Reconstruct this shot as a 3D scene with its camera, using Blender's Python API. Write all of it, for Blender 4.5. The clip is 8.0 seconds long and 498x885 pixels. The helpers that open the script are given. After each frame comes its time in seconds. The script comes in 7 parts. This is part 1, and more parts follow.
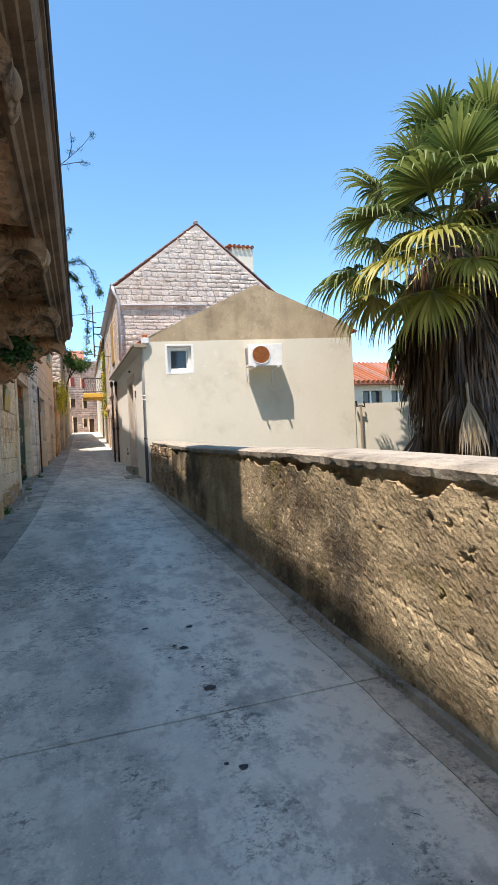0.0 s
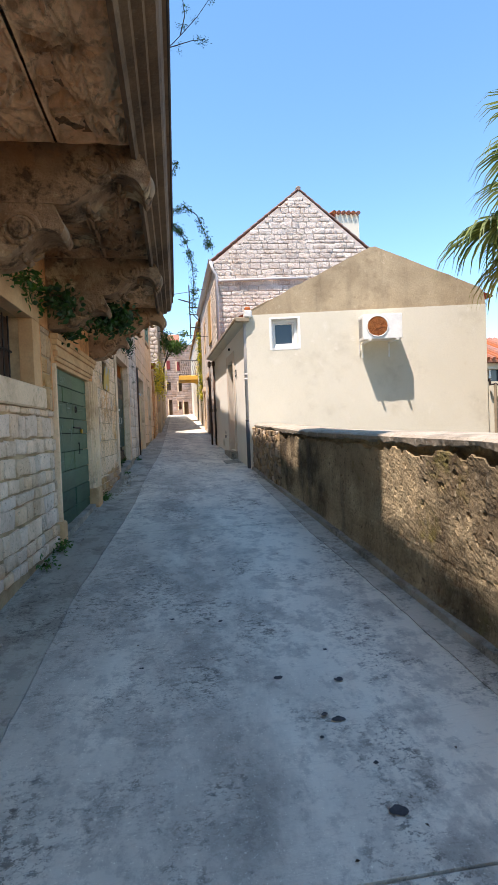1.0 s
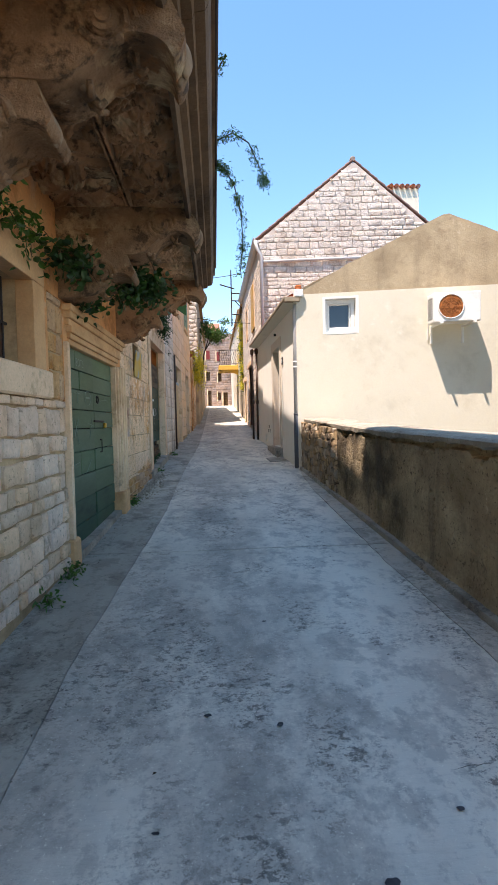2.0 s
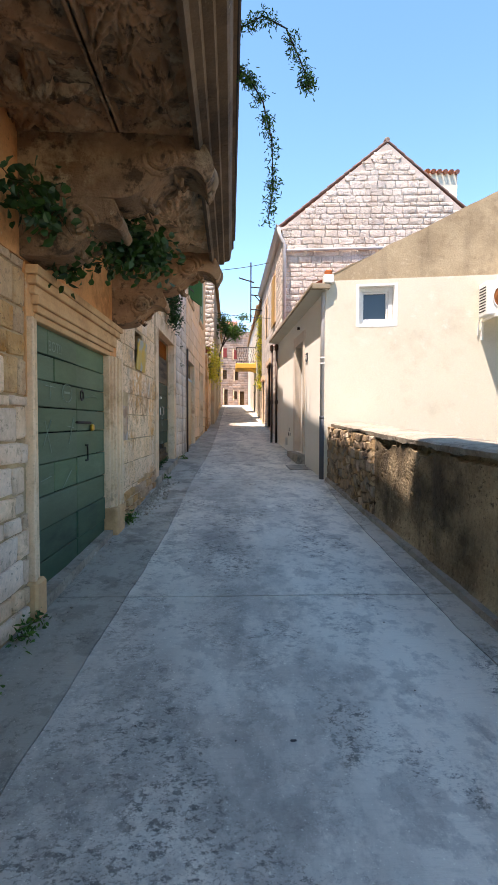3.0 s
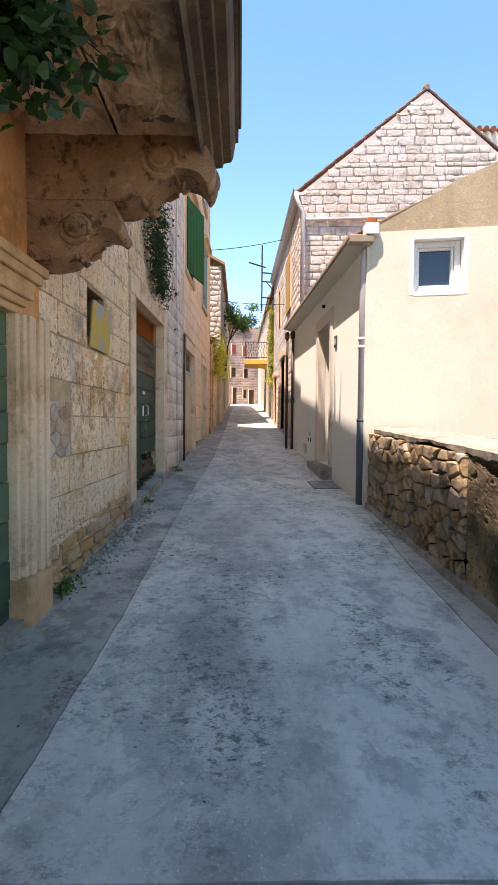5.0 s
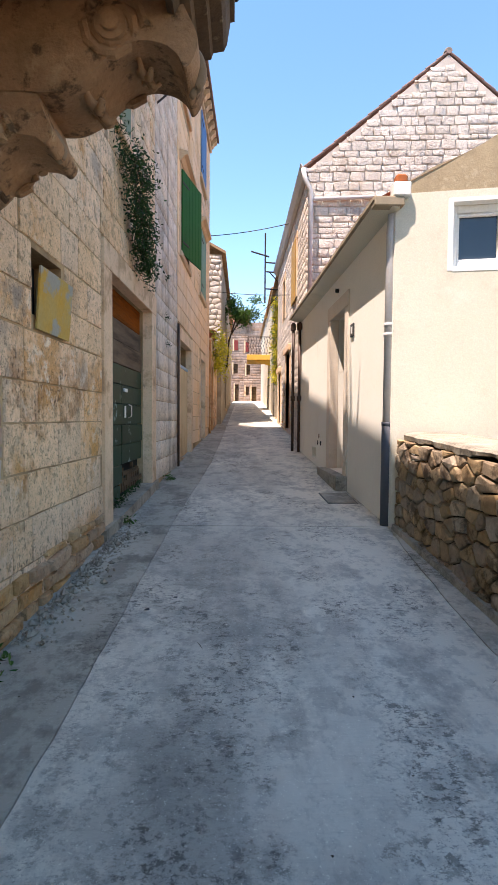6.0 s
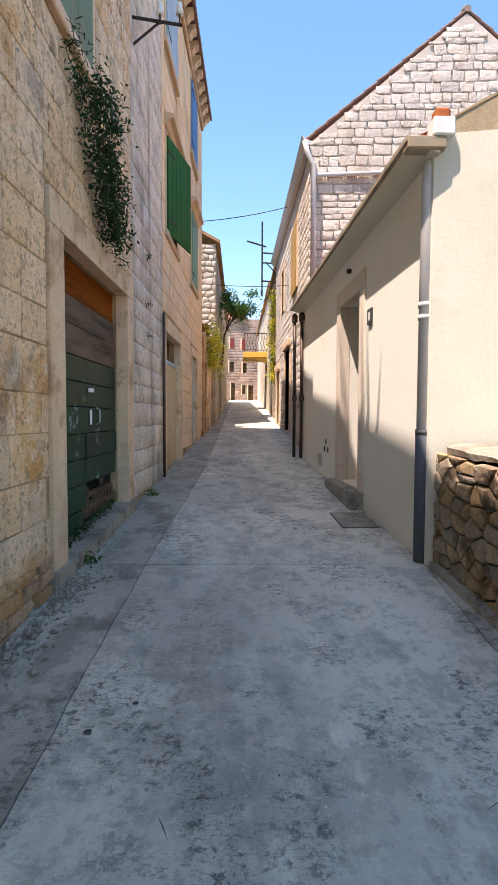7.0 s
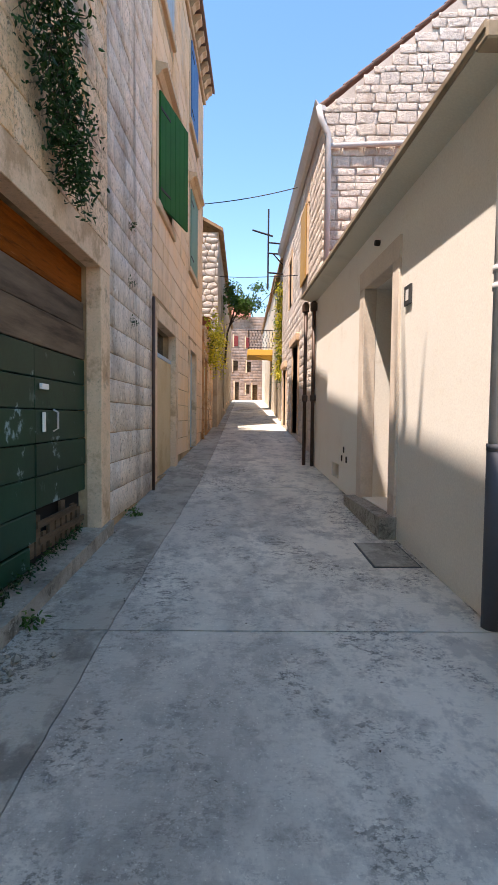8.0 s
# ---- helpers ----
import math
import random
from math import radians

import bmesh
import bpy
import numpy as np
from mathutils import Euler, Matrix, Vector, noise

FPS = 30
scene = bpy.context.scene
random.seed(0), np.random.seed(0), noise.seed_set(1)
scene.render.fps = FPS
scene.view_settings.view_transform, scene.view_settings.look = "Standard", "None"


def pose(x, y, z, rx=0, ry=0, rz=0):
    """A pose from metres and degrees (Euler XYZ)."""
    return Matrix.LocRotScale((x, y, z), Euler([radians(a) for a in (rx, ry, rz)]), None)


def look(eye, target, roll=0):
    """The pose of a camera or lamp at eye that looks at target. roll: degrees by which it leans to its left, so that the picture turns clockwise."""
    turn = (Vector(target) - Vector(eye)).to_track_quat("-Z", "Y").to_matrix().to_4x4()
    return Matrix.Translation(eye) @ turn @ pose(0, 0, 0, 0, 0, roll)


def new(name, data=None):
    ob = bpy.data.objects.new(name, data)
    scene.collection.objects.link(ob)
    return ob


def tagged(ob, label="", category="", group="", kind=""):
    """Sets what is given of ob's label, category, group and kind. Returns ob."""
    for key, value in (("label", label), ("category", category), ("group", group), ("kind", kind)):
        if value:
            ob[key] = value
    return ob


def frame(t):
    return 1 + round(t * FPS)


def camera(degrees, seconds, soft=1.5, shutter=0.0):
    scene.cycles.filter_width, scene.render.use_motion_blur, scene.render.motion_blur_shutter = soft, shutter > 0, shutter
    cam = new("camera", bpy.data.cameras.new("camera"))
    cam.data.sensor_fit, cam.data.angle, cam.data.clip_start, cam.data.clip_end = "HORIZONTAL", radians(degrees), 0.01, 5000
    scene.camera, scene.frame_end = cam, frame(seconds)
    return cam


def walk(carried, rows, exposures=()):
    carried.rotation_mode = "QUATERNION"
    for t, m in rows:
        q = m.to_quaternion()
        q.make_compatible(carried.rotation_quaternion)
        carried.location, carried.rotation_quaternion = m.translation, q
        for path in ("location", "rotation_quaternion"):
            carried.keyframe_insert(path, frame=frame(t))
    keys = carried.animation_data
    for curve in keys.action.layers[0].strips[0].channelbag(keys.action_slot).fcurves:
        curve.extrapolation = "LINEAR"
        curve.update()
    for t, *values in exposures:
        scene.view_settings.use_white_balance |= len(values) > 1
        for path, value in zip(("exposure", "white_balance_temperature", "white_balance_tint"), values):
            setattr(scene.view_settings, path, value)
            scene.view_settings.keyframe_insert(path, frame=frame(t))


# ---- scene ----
cam = camera(51.8, 8.0, soft=0.95)
METRES, EYE, TILT, LEAN, TURN = 9.615, 1.5, 0.0, 0.0, -18.0
ROWS = [
    (0.0, 0.0, 0.0, 0.0, -0.0, -0.0, 2.73),
    (0.5, -0.0244, 0.056, -0.0006, 5.21, -0.58, 2.57),
    (1.0, -0.0502, 0.1155, 0.0011, 9.94, -1.42, 2.19),
    (1.5, -0.0745, 0.1782, 0.0048, 11.46, -1.95, 1.71),
    (2.0, -0.0931, 0.2421, 0.008, 14.2, -2.24, 1.28),
    (3.5, -0.1489, 0.4217, 0.0161, 16.17, -2.29, -0.32),
    (4.0, -0.167, 0.4808, 0.017, 16.46, -2.32, -0.43),
    (4.5, -0.1841, 0.5404, 0.0179, 16.74, -2.25, -0.44),
    (6.0, -0.2346, 0.7119, 0.0277, 17.27, -2.71, -0.45),
    (6.5, -0.2535, 0.7705, 0.0319, 17.21, -2.78, -0.35),
    (7.0, -0.2711, 0.8303, 0.0351, 16.9, -2.86, -0.22),
    (7.5, -0.2871, 0.8922, 0.0388, 17.17, -2.89, -0.22),
    (8.0, -0.3077, 0.9491, 0.0398, 17.34, -2.89, -0.59),
]
walk(cam, [(t, pose(0, 0, EYE, TILT, LEAN, TURN) @ pose(METRES * x, METRES * y, METRES * z, 90 + pitch, roll, yaw)) for t, x, y, z, yaw, pitch, roll in ROWS],
     exposures=[(0.0, 1.18, 6850, 18), (1.0, 1.35, 6950, 21), (2.0, 1.47, 7150, 23), (3.5, 1.56, 7250, 25), (5.0, 1.57, 7300, 26), (6.5, 1.49, 7300, 25), (8.0, 1.43, 7200, 24)])

# ---- world, sun, exposure ----
SUN_WAY = Vector((0.308, 0.28, -1.0)).normalized()
world = bpy.data.worlds.new("sky")
scene.world = world
world.use_nodes = True
wn = world.node_tree
sky = wn.nodes.new("ShaderNodeTexSky")
sky.sky_type = "NISHITA"
sky.sun_disc = False
sky.sun_elevation = math.asin(-SUN_WAY.z)
sky.sun_rotation = math.atan2(-SUN_WAY.x, -SUN_WAY.y)
sky.air_density, sky.dust_density, sky.ozone_density = 1.0, 0.0, 2.2
sky.altitude = 600
sat = wn.nodes.new("ShaderNodeHueSaturation")
sat.inputs["Hue"].default_value = 0.488
sat.inputs["Saturation"].default_value = 1.16
wn.links.new(sky.outputs[0], sat.inputs["Color"])
wn.links.new(sat.outputs[0], wn.nodes["Background"].inputs[0])
wn.nodes["Background"].inputs[1].default_value = 0.145
sun_data = bpy.data.lights.new("sun", "SUN")
sun_data.energy, sun_data.angle, sun_data.color = 3.35, radians(0.5), (1.0, 0.955, 0.885)
sun = new("sun", sun_data)
sun.matrix_world = look((0, 0, 30), Vector((0, 0, 30)) + SUN_WAY)


# ---- helpers ----
def gz(y):
    """Height of the rising street."""
    return 0.0655 * min(y, 52.0) - 0.17


CUR = [Matrix.Identity(4)]
AT = {}


def use(m=None):
    CUR[0] = m or Matrix.Identity(4)


# plan frames: x is the way out of the wall's face (or along the gable), y along the street
LEFT = Matrix(((1, 0.0285, 0, -1.675), (-0.0285, 1, 0, 0), (0, 0, 1, 0), (0, 0, 0, 1)))
RIGHT = Matrix(((1, -0.042, 0, 1.5 + 0.042 * 12.47), (0, 1, 0, 0), (0, 0, 1, 0), (0, 0, 0, 1)))
GABLE = Matrix(((1, 0, 0, 0), (-0.19, 1, 0, 12.755), (0, 0, 1, 0), (0, 0, 0, 1)))
FARG = Matrix(((1, 0, 0, 0), (-0.06, 1, 0, 18.98), (0, 0, 1, 0), (0, 0, 0, 1)))
FARS = Matrix(((1, -0.012, 0, 1.40 + 0.012 * 18.9), (0, 1, 0, 0), (0, 0, 1, 0), (0, 0, 0, 1)))
LOWW = Matrix(((1, -0.02, 0, 1.82), (0, 1, 0, 0), (0, 0, 1, 0), (0, 0, 0, 1)))


def thing(name, at, label, category, group="", kind=""):
    ob = new(name)
    ob.empty_display_size = 0.1
    at = CUR[0] @ Vector(at)
    ob.location = at
    AT[ob] = at
    return tagged(ob, label, category, group, kind)


def as_mesh(name, bm, mats, at, smooth=False):
    bm.transform(CUR[0])
    bmesh.ops.translate(bm, verts=bm.verts, vec=-at)
    bmesh.ops.recalc_face_normals(bm, faces=bm.faces)
    me = bpy.data.meshes.new(name)
    bm.to_mesh(me)
    bm.free()
    for m in mats if isinstance(mats, (list, tuple)) else [mats]:
        me.materials.append(m)
    if smooth:
        me.shade_smooth()
    return me


def part(name, bm, mat, parent, label="", smooth=False):
    at = AT[parent]
    ob = new(name, as_mesh(name, bm, mat, at, smooth))
    ob.parent = parent
    AT[ob] = at
    return tagged(ob, label)


def solo(name, bm, mat, at, label, category, group="", kind="", smooth=False):
    at = CUR[0] @ Vector(at)
    ob = new(name, as_mesh(name, bm, mat, at, smooth))
    ob.location = at
    AT[ob] = at
    return tagged(ob, label, category, group, kind)


def raw(name, verts, faces, mat, parent=None, at=(0, 0, 0), smooth=False):
    me = bpy.data.meshes.new(name)
    o = AT[parent] if parent else Vector(at)
    me.from_pydata([tuple(Vector(v) - o) for v in verts], [], faces)
    me.materials.append(mat)
    if smooth:
        me.shade_smooth()
    me.update()
    ob = new(name, me)
    if parent:
        ob.parent = parent
    else:
        ob.location = o
    AT[ob] = o
    return ob


def box(bm, x0, x1, y0, y1, z0, z1, bevel=0.0, seg=1):
    vs = [bm.verts.new((x, y, z)) for x in (x0, x1) for y in (y0, y1) for z in (z0, z1)]
    fs = [bm.faces.new([vs[i] for i in f]) for f in ((0, 1, 3, 2), (4, 6, 7, 5), (0, 4, 5, 1), (2, 3, 7, 6), (0, 2, 6, 4), (1, 5, 7, 3))]
    if bevel:
        es = {e for f in fs for e in f.edges}
        bmesh.ops.bevel(bm, geom=list(es), offset=bevel, segments=seg, affect="EDGES", profile=0.6)
    return bm


def cube(*a, **k):
    return box(bmesh.new(), *a, **k)


def prism(bm, poly, axis, a, b):
    """Extrudes a 2D polygon along axis from a to b. Axis x: poly in (y, z); y: (x, z); z: (x, y)."""
    def p3(p, w):
        return {"x": (w, p[0], p[1]), "y": (p[0], w, p[1]), "z": (p[0], p[1], w)}[axis]
    lo = [bm.verts.new(p3(p, a)) for p in poly]
    hi = [bm.verts.new(p3(p, b)) for p in poly]
    bm.faces.new(lo), bm.faces.new(hi[::-1])
    n = len(poly)
    for i in range(n):
        bm.faces.new((lo[i], hi[i], hi[(i + 1) % n], lo[(i + 1) % n]))
    return bm


def tube(bm, path, r, n=8, taper=1.0, caps=True):
    rings, path = [], [Vector(p) for p in path]
    for i, p in enumerate(path):
        d = (path[min(i + 1, len(path) - 1)] - path[max(i - 1, 0)]).normalized()
        s = d.cross(Vector((0, 0, 1)) if abs(d.z) < 0.9 else Vector((1, 0, 0))).normalized()
        t = d.cross(s)
        k = r * (1 + (taper - 1) * i / max(1, len(path) - 1))
        rings.append([bm.verts.new(p + k * (math.cos(a) * s + math.sin(a) * t)) for a in (2 * math.pi * j / n for j in range(n))])
    for a, b in zip(rings, rings[1:]):
        for j in range(n):
            bm.faces.new((a[j], a[(j + 1) % n], b[(j + 1) % n], b[j]))
    if caps:
        bm.faces.new(rings[0][::-1]), bm.faces.new(rings[-1])
    return bm


def disc(bm, c, r, axis, depth, n=20):
    """A short round drum on axis, from c outwards by depth."""
    c = Vector(c)
    off = {"x": Vector((depth, 0, 0)), "y": Vector((0, depth, 0)), "z": Vector((0, 0, depth))}[axis]
    return tube(bm, [c, c + off], r, n)


def wall(u0, u1, z0, z1, holes, thick, along="y", back=1, bottom=None):
    """A wall with openings that go through it. Face at 0, body towards back * thick."""
    us = sorted({u0, u1, *[h[0] for h in holes], *[h[1] for h in holes]})
    zs = sorted({z0, z1, *[h[2] for h in holes], *[h[3] for h in holes]})
    us, zs = [u for u in us if u0 <= u <= u1], [z for z in zs if z0 <= z <= z1]
    bm, memo = bmesh.new(), {}

    def v(i, j, k):
        if (i, j, k) not in memo:
            w = back * thick * k
            z = zs[j] if j or not bottom else bottom(us[i])
            memo[i, j, k] = bm.verts.new((w, us[i], z) if along == "y" else (us[i], w, z))
        return memo[i, j, k]

    def solid(i, j):
        if not (0 <= i < len(us) - 1 and 0 <= j < len(zs) - 1):
            return False
        cu, cz = (us[i] + us[i + 1]) / 2, (zs[j] + zs[j + 1]) / 2
        return not any(h[0] < cu < h[1] and h[2] < cz < h[3] for h in holes)

    for i in range(len(us) - 1):
        for j in range(len(zs) - 1):
            if not solid(i, j):
                continue
            for k in (0, 1):
                bm.faces.new((v(i, j, k), v(i + 1, j, k), v(i + 1, j + 1, k), v(i, j + 1, k)))
            for di, dj, a, b in ((-1, 0, (i, j), (i, j + 1)), (1, 0, (i + 1, j), (i + 1, j + 1)), (0, -1, (i, j), (i + 1, j)), (0, 1, (i, j + 1), (i + 1, j + 1))):
                if not solid(i + di, j + dj):
                    bm.faces.new((v(*a, 0), v(*b, 0), v(*b, 1), v(*a, 1)))
    return bm


# ---- materials ----
def lin(c):
    return tuple(((v + 0.055) / 1.055) ** 2.4 if v > 0.04045 else v / 12.92 for v in c) + (1,)


def material(name, a, b, scale=3.0, rough=0.85, stain=None, stain_scale=0.6, stain_at=0.55, stain_width=0.15, stain_amount=0.7,
             grain=40.0, bump=0.3, depth=0.01, vary=0.0, island=False, streak=0.0, metal=0.0, speck=None, gloss=0.3, stretch=(1, 1, 1), layers=()):
    """Two base colours mixed by noise, stains of their own shape, fine grain, relief, and a shade of its own for each piece."""
    m = bpy.data.materials.new(name)
    m.use_nodes = True
    nt = m.node_tree
    N, K = nt.nodes, nt.links
    bsdf = N["Principled BSDF"]
    geo = N.new("ShaderNodeNewGeometry")
    mp = N.new("ShaderNodeMapping")
    mp.inputs["Scale"].default_value = stretch
    K.new(geo.outputs["Position"], mp.inputs[0])

    def noise_tex(s, d=6.0, r=0.6, vec=None):
        n = N.new("ShaderNodeTexNoise")
        n.inputs["Scale"].default_value, n.inputs["Detail"].default_value, n.inputs["Roughness"].default_value = s, d, r
        K.new((vec or mp).outputs[0], n.inputs["Vector"])
        return n

    def ramp(src, lo, hi):
        r = N.new("ShaderNodeMapRange")
        r.inputs[1].default_value, r.inputs[2].default_value = lo, hi
        K.new(src, r.inputs[0])
        return r.outputs[0]

    def mix(f, x, y, mode="MIX"):
        n = N.new("ShaderNodeMix")
        n.data_type, n.blend_type = "RGBA", mode
        for val, idx in ((f, 0), (x, 6), (y, 7)):
            if isinstance(val, (int, float)):
                n.inputs[idx].default_value = val
            elif isinstance(val, tuple):
                n.inputs[idx].default_value = val
            else:
                K.new(val, n.inputs[idx])
        return n.outputs[2]

    n1 = noise_tex(scale)
    col = mix(ramp(n1.outputs[0], 0.32, 0.68), lin(a), lin(b))
    ng = noise_tex(grain, 4.0, 0.7)
    if stain:
        n2 = noise_tex(stain_scale, 8.0, 0.65)
        f = ramp(n2.outputs[0], stain_at, stain_at + stain_width)
        k = N.new("ShaderNodeMath")
        k.operation = "MULTIPLY"
        k.inputs[1].default_value = stain_amount
        K.new(f, k.inputs[0])
        col = mix(k.outputs[0], col, lin(stain))
    if streak:
        ms = N.new("ShaderNodeMapping")
        ms.inputs["Scale"].default_value = (3.0, 3.0, 0.22)
        K.new(geo.outputs["Position"], ms.inputs[0])
        n3 = noise_tex(1.3, 5.0, 0.6, ms)
        k = N.new("ShaderNodeMath")
        k.operation = "MULTIPLY"
        k.inputs[1].default_value = streak
        K.new(ramp(n3.outputs[0], 0.52, 0.75), k.inputs[0])
        col = mix(k.outputs[0], col, (0.10, 0.085, 0.065, 1))
    if speck:
        vo = N.new("ShaderNodeTexVoronoi")
        vo.inputs["Scale"].default_value = speck[0]
        K.new(mp.outputs[0], vo.inputs["Vector"])
        col = mix(ramp(vo.outputs["Distance"], speck[1], speck[1] * 0.7), col, lin(speck[2]))
    for sc, lo, hi, colour, amount, mask in layers:
        f = ramp(noise_tex(sc, 9.0, 0.68).outputs[0], lo, hi)
        k = N.new("ShaderNodeMath")
        k.operation = "MULTIPLY"
        k.inputs[1].default_value = amount
        K.new(f, k.inputs[0])
        if mask:
            k2 = N.new("ShaderNodeMath")
            k2.operation = "MULTIPLY"
            K.new(k.outputs[0], k2.inputs[0])
            K.new(ramp(noise_tex(mask, 4.0, 0.55).outputs[0], 0.47, 0.61), k2.inputs[1])
            k = k2
        col = mix(k.outputs[0], col, lin(colour))
    if vary:
        src = geo.outputs["Random Per Island"] if island else N.new("ShaderNodeObjectInfo").outputs["Random"]
        hs = N.new("ShaderNodeHueSaturation")
        K.new(ramp_to(N, K, src, 1 - vary, 1 + vary), hs.inputs["Value"])
        sm = N.new("ShaderNodeMath")
        sm.operation = "MULTIPLY"
        sm.inputs[1].default_value = 7.31
        K.new(src, sm.inputs[0])
        fr = N.new("ShaderNodeMath")
        fr.operation = "FRACT"
        K.new(sm.outputs[0], fr.inputs[0])
        K.new(ramp_to(N, K, fr.outputs[0], 1 - 1.3 * vary, 1 + 1.3 * vary), hs.inputs["Saturation"])
        K.new(col, hs.inputs["Color"])
        col = hs.outputs[0]
    grainf = ramp_to(N, K, ng.outputs[0], 0.88 - 0.2 * bump, 1.12 + 0.2 * bump)
    col = mix(1.0, col, grainf, "MULTIPLY")
    K.new(col, bsdf.inputs["Base Color"])
    bsdf.inputs["Roughness"].default_value = rough
    bsdf.inputs["Metallic"].default_value = metal
    bsdf.inputs["Specular IOR Level"].default_value = gloss
    if bump:
        add = N.new("ShaderNodeMath")
        add.operation = "MULTIPLY_ADD"
        nb = noise_tex(grain * 0.22, 6.0, 0.65)
        K.new(ng.outputs[0], add.inputs[0])
        add.inputs[1].default_value = 0.45
        K.new(nb.outputs[0], add.inputs[2])
        bp = N.new("ShaderNodeBump")
        bp.inputs["Strength"].default_value, bp.inputs["Distance"].default_value = bump, depth
        K.new(add.outputs[0], bp.inputs["Height"])
        K.new(bp.outputs[0], bsdf.inputs["Normal"])
    return m


def ramp_to(N, K, src, lo, hi):
    r = N.new("ShaderNodeMapRange")
    r.inputs[3].default_value, r.inputs[4].default_value = lo, hi
    K.new(src, r.inputs[0])
    return r.outputs[0]


def leafy(name, a, b, island=True):
    """Leaves: colour per leaf, a soft sheen, and light through the blade."""
    m = bpy.data.materials.new(name)
    m.use_nodes = True
    N, K = m.node_tree.nodes, m.node_tree.links
    bsdf = N["Principled BSDF"]
    geo = N.new("ShaderNodeNewGeometry")
    mx = N.new("ShaderNodeMix")
    mx.data_type = "RGBA"
    mx.inputs[6].default_value, mx.inputs[7].default_value = lin(a), lin(b)
    K.new(geo.outputs["Random Per Island"], mx.inputs[0])
    K.new(mx.outputs[2], bsdf.inputs["Base Color"])
    bsdf.inputs["Roughness"].default_value = 0.5
    tr = N.new("ShaderNodeBsdfTranslucent")
    K.new(mx.outputs[2], tr.inputs[0])
    ms = N.new("ShaderNodeMixShader")
    ms.inputs[0].default_value = 0.3
    K.new(bsdf.outputs[0], ms.inputs[1]), K.new(tr.outputs[0], ms.inputs[2])
    K.new(ms.outputs[0], N["Material Output"].inputs[0])
    return m


def plain(name, c, rough=0.5, metal=0.0):
    return material(name, c, tuple(min(1, v * 1.06) for v in c), 8, rough, bump=0.08, metal=metal, depth=0.003, gloss=0.5)


def concrete(name, pale, grey, worn, pits, band=0.0, pit_amount=0.65):
    """Broom-finished lane concrete: clouds, worn blotches, pits in patches, fine cross-lane brush marks and one darker
    side.
    """
    m = bpy.data.materials.new(name)
    m.use_nodes = True
    N, K = m.node_tree.nodes, m.node_tree.links
    bsdf = N["Principled BSDF"]
    geo = N.new("ShaderNodeNewGeometry")

    def tex(scale, stretch=(1, 1, 1), detail=6.0, rough=0.6, warp=0.0):
        mp = N.new("ShaderNodeMapping")
        mp.inputs["Scale"].default_value = stretch
        K.new(geo.outputs["Position"], mp.inputs[0])
        n = N.new("ShaderNodeTexNoise")
        n.inputs["Scale"].default_value, n.inputs["Detail"].default_value, n.inputs["Roughness"].default_value, n.inputs["Distortion"].default_value = scale, detail, rough, warp
        K.new(mp.outputs[0], n.inputs["Vector"])
        return n.outputs[0]

    def ramp(src, lo, hi):
        r = N.new("ShaderNodeMapRange")
        r.inputs[1].default_value, r.inputs[2].default_value = lo, hi
        K.new(src, r.inputs[0])
        return r.outputs[0]

    def times(a, b):
        k = N.new("ShaderNodeMath")
        k.operation = "MULTIPLY"
        for i, v in enumerate((a, b)):
            if isinstance(v, (int, float)):
                k.inputs[i].default_value = v
            else:
                K.new(v, k.inputs[i])
        return k.outputs[0]

    def mix(f, x, y):
        n = N.new("ShaderNodeMix")
        n.data_type = "RGBA"
        for val, idx in ((f, 0), (x, 6), (y, 7)):
            if isinstance(val, (int, float, tuple)):
                n.inputs[idx].default_value = val
            else:
                K.new(val, n.inputs[idx])
        return n.outputs[2]

    # the lane is darker on the side of the long house
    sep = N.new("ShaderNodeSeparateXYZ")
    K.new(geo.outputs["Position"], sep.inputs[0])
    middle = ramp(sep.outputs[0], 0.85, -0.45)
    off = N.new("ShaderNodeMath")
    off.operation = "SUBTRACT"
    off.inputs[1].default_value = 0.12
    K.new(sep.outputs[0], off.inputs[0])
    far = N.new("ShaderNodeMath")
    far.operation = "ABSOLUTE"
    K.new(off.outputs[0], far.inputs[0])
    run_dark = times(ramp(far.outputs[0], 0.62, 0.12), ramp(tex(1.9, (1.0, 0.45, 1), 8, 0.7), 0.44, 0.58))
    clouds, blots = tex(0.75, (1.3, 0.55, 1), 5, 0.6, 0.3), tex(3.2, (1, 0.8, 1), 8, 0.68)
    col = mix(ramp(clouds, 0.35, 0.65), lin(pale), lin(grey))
    # darker side, mixed from the same tone as the worn blotches
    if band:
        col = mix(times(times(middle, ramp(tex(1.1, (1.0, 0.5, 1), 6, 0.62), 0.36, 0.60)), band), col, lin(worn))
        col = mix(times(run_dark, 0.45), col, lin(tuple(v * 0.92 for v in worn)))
    col = mix(times(ramp(blots, 0.52, 0.58), 0.38), col, lin(worn))
    col = mix(times(ramp(tex(7.5, (1, 0.8, 1), 9, 0.72), 0.53, 0.60), 0.35), col, lin(worn))
    col = mix(times(ramp(tex(1.6, (1, 0.7, 1), 7, 0.66), 0.56, 0.63), 0.5), col, lin(worn))
    brush = tex(9, (1, 6, 1), 5, 0.7)
    col = mix(times(ramp(brush, 0.54, 0.70), 0.2), col, lin(worn))
    patch = ramp(tex(1.7, (1.2, 0.7, 1), 6, 0.65), 0.49, 0.60)
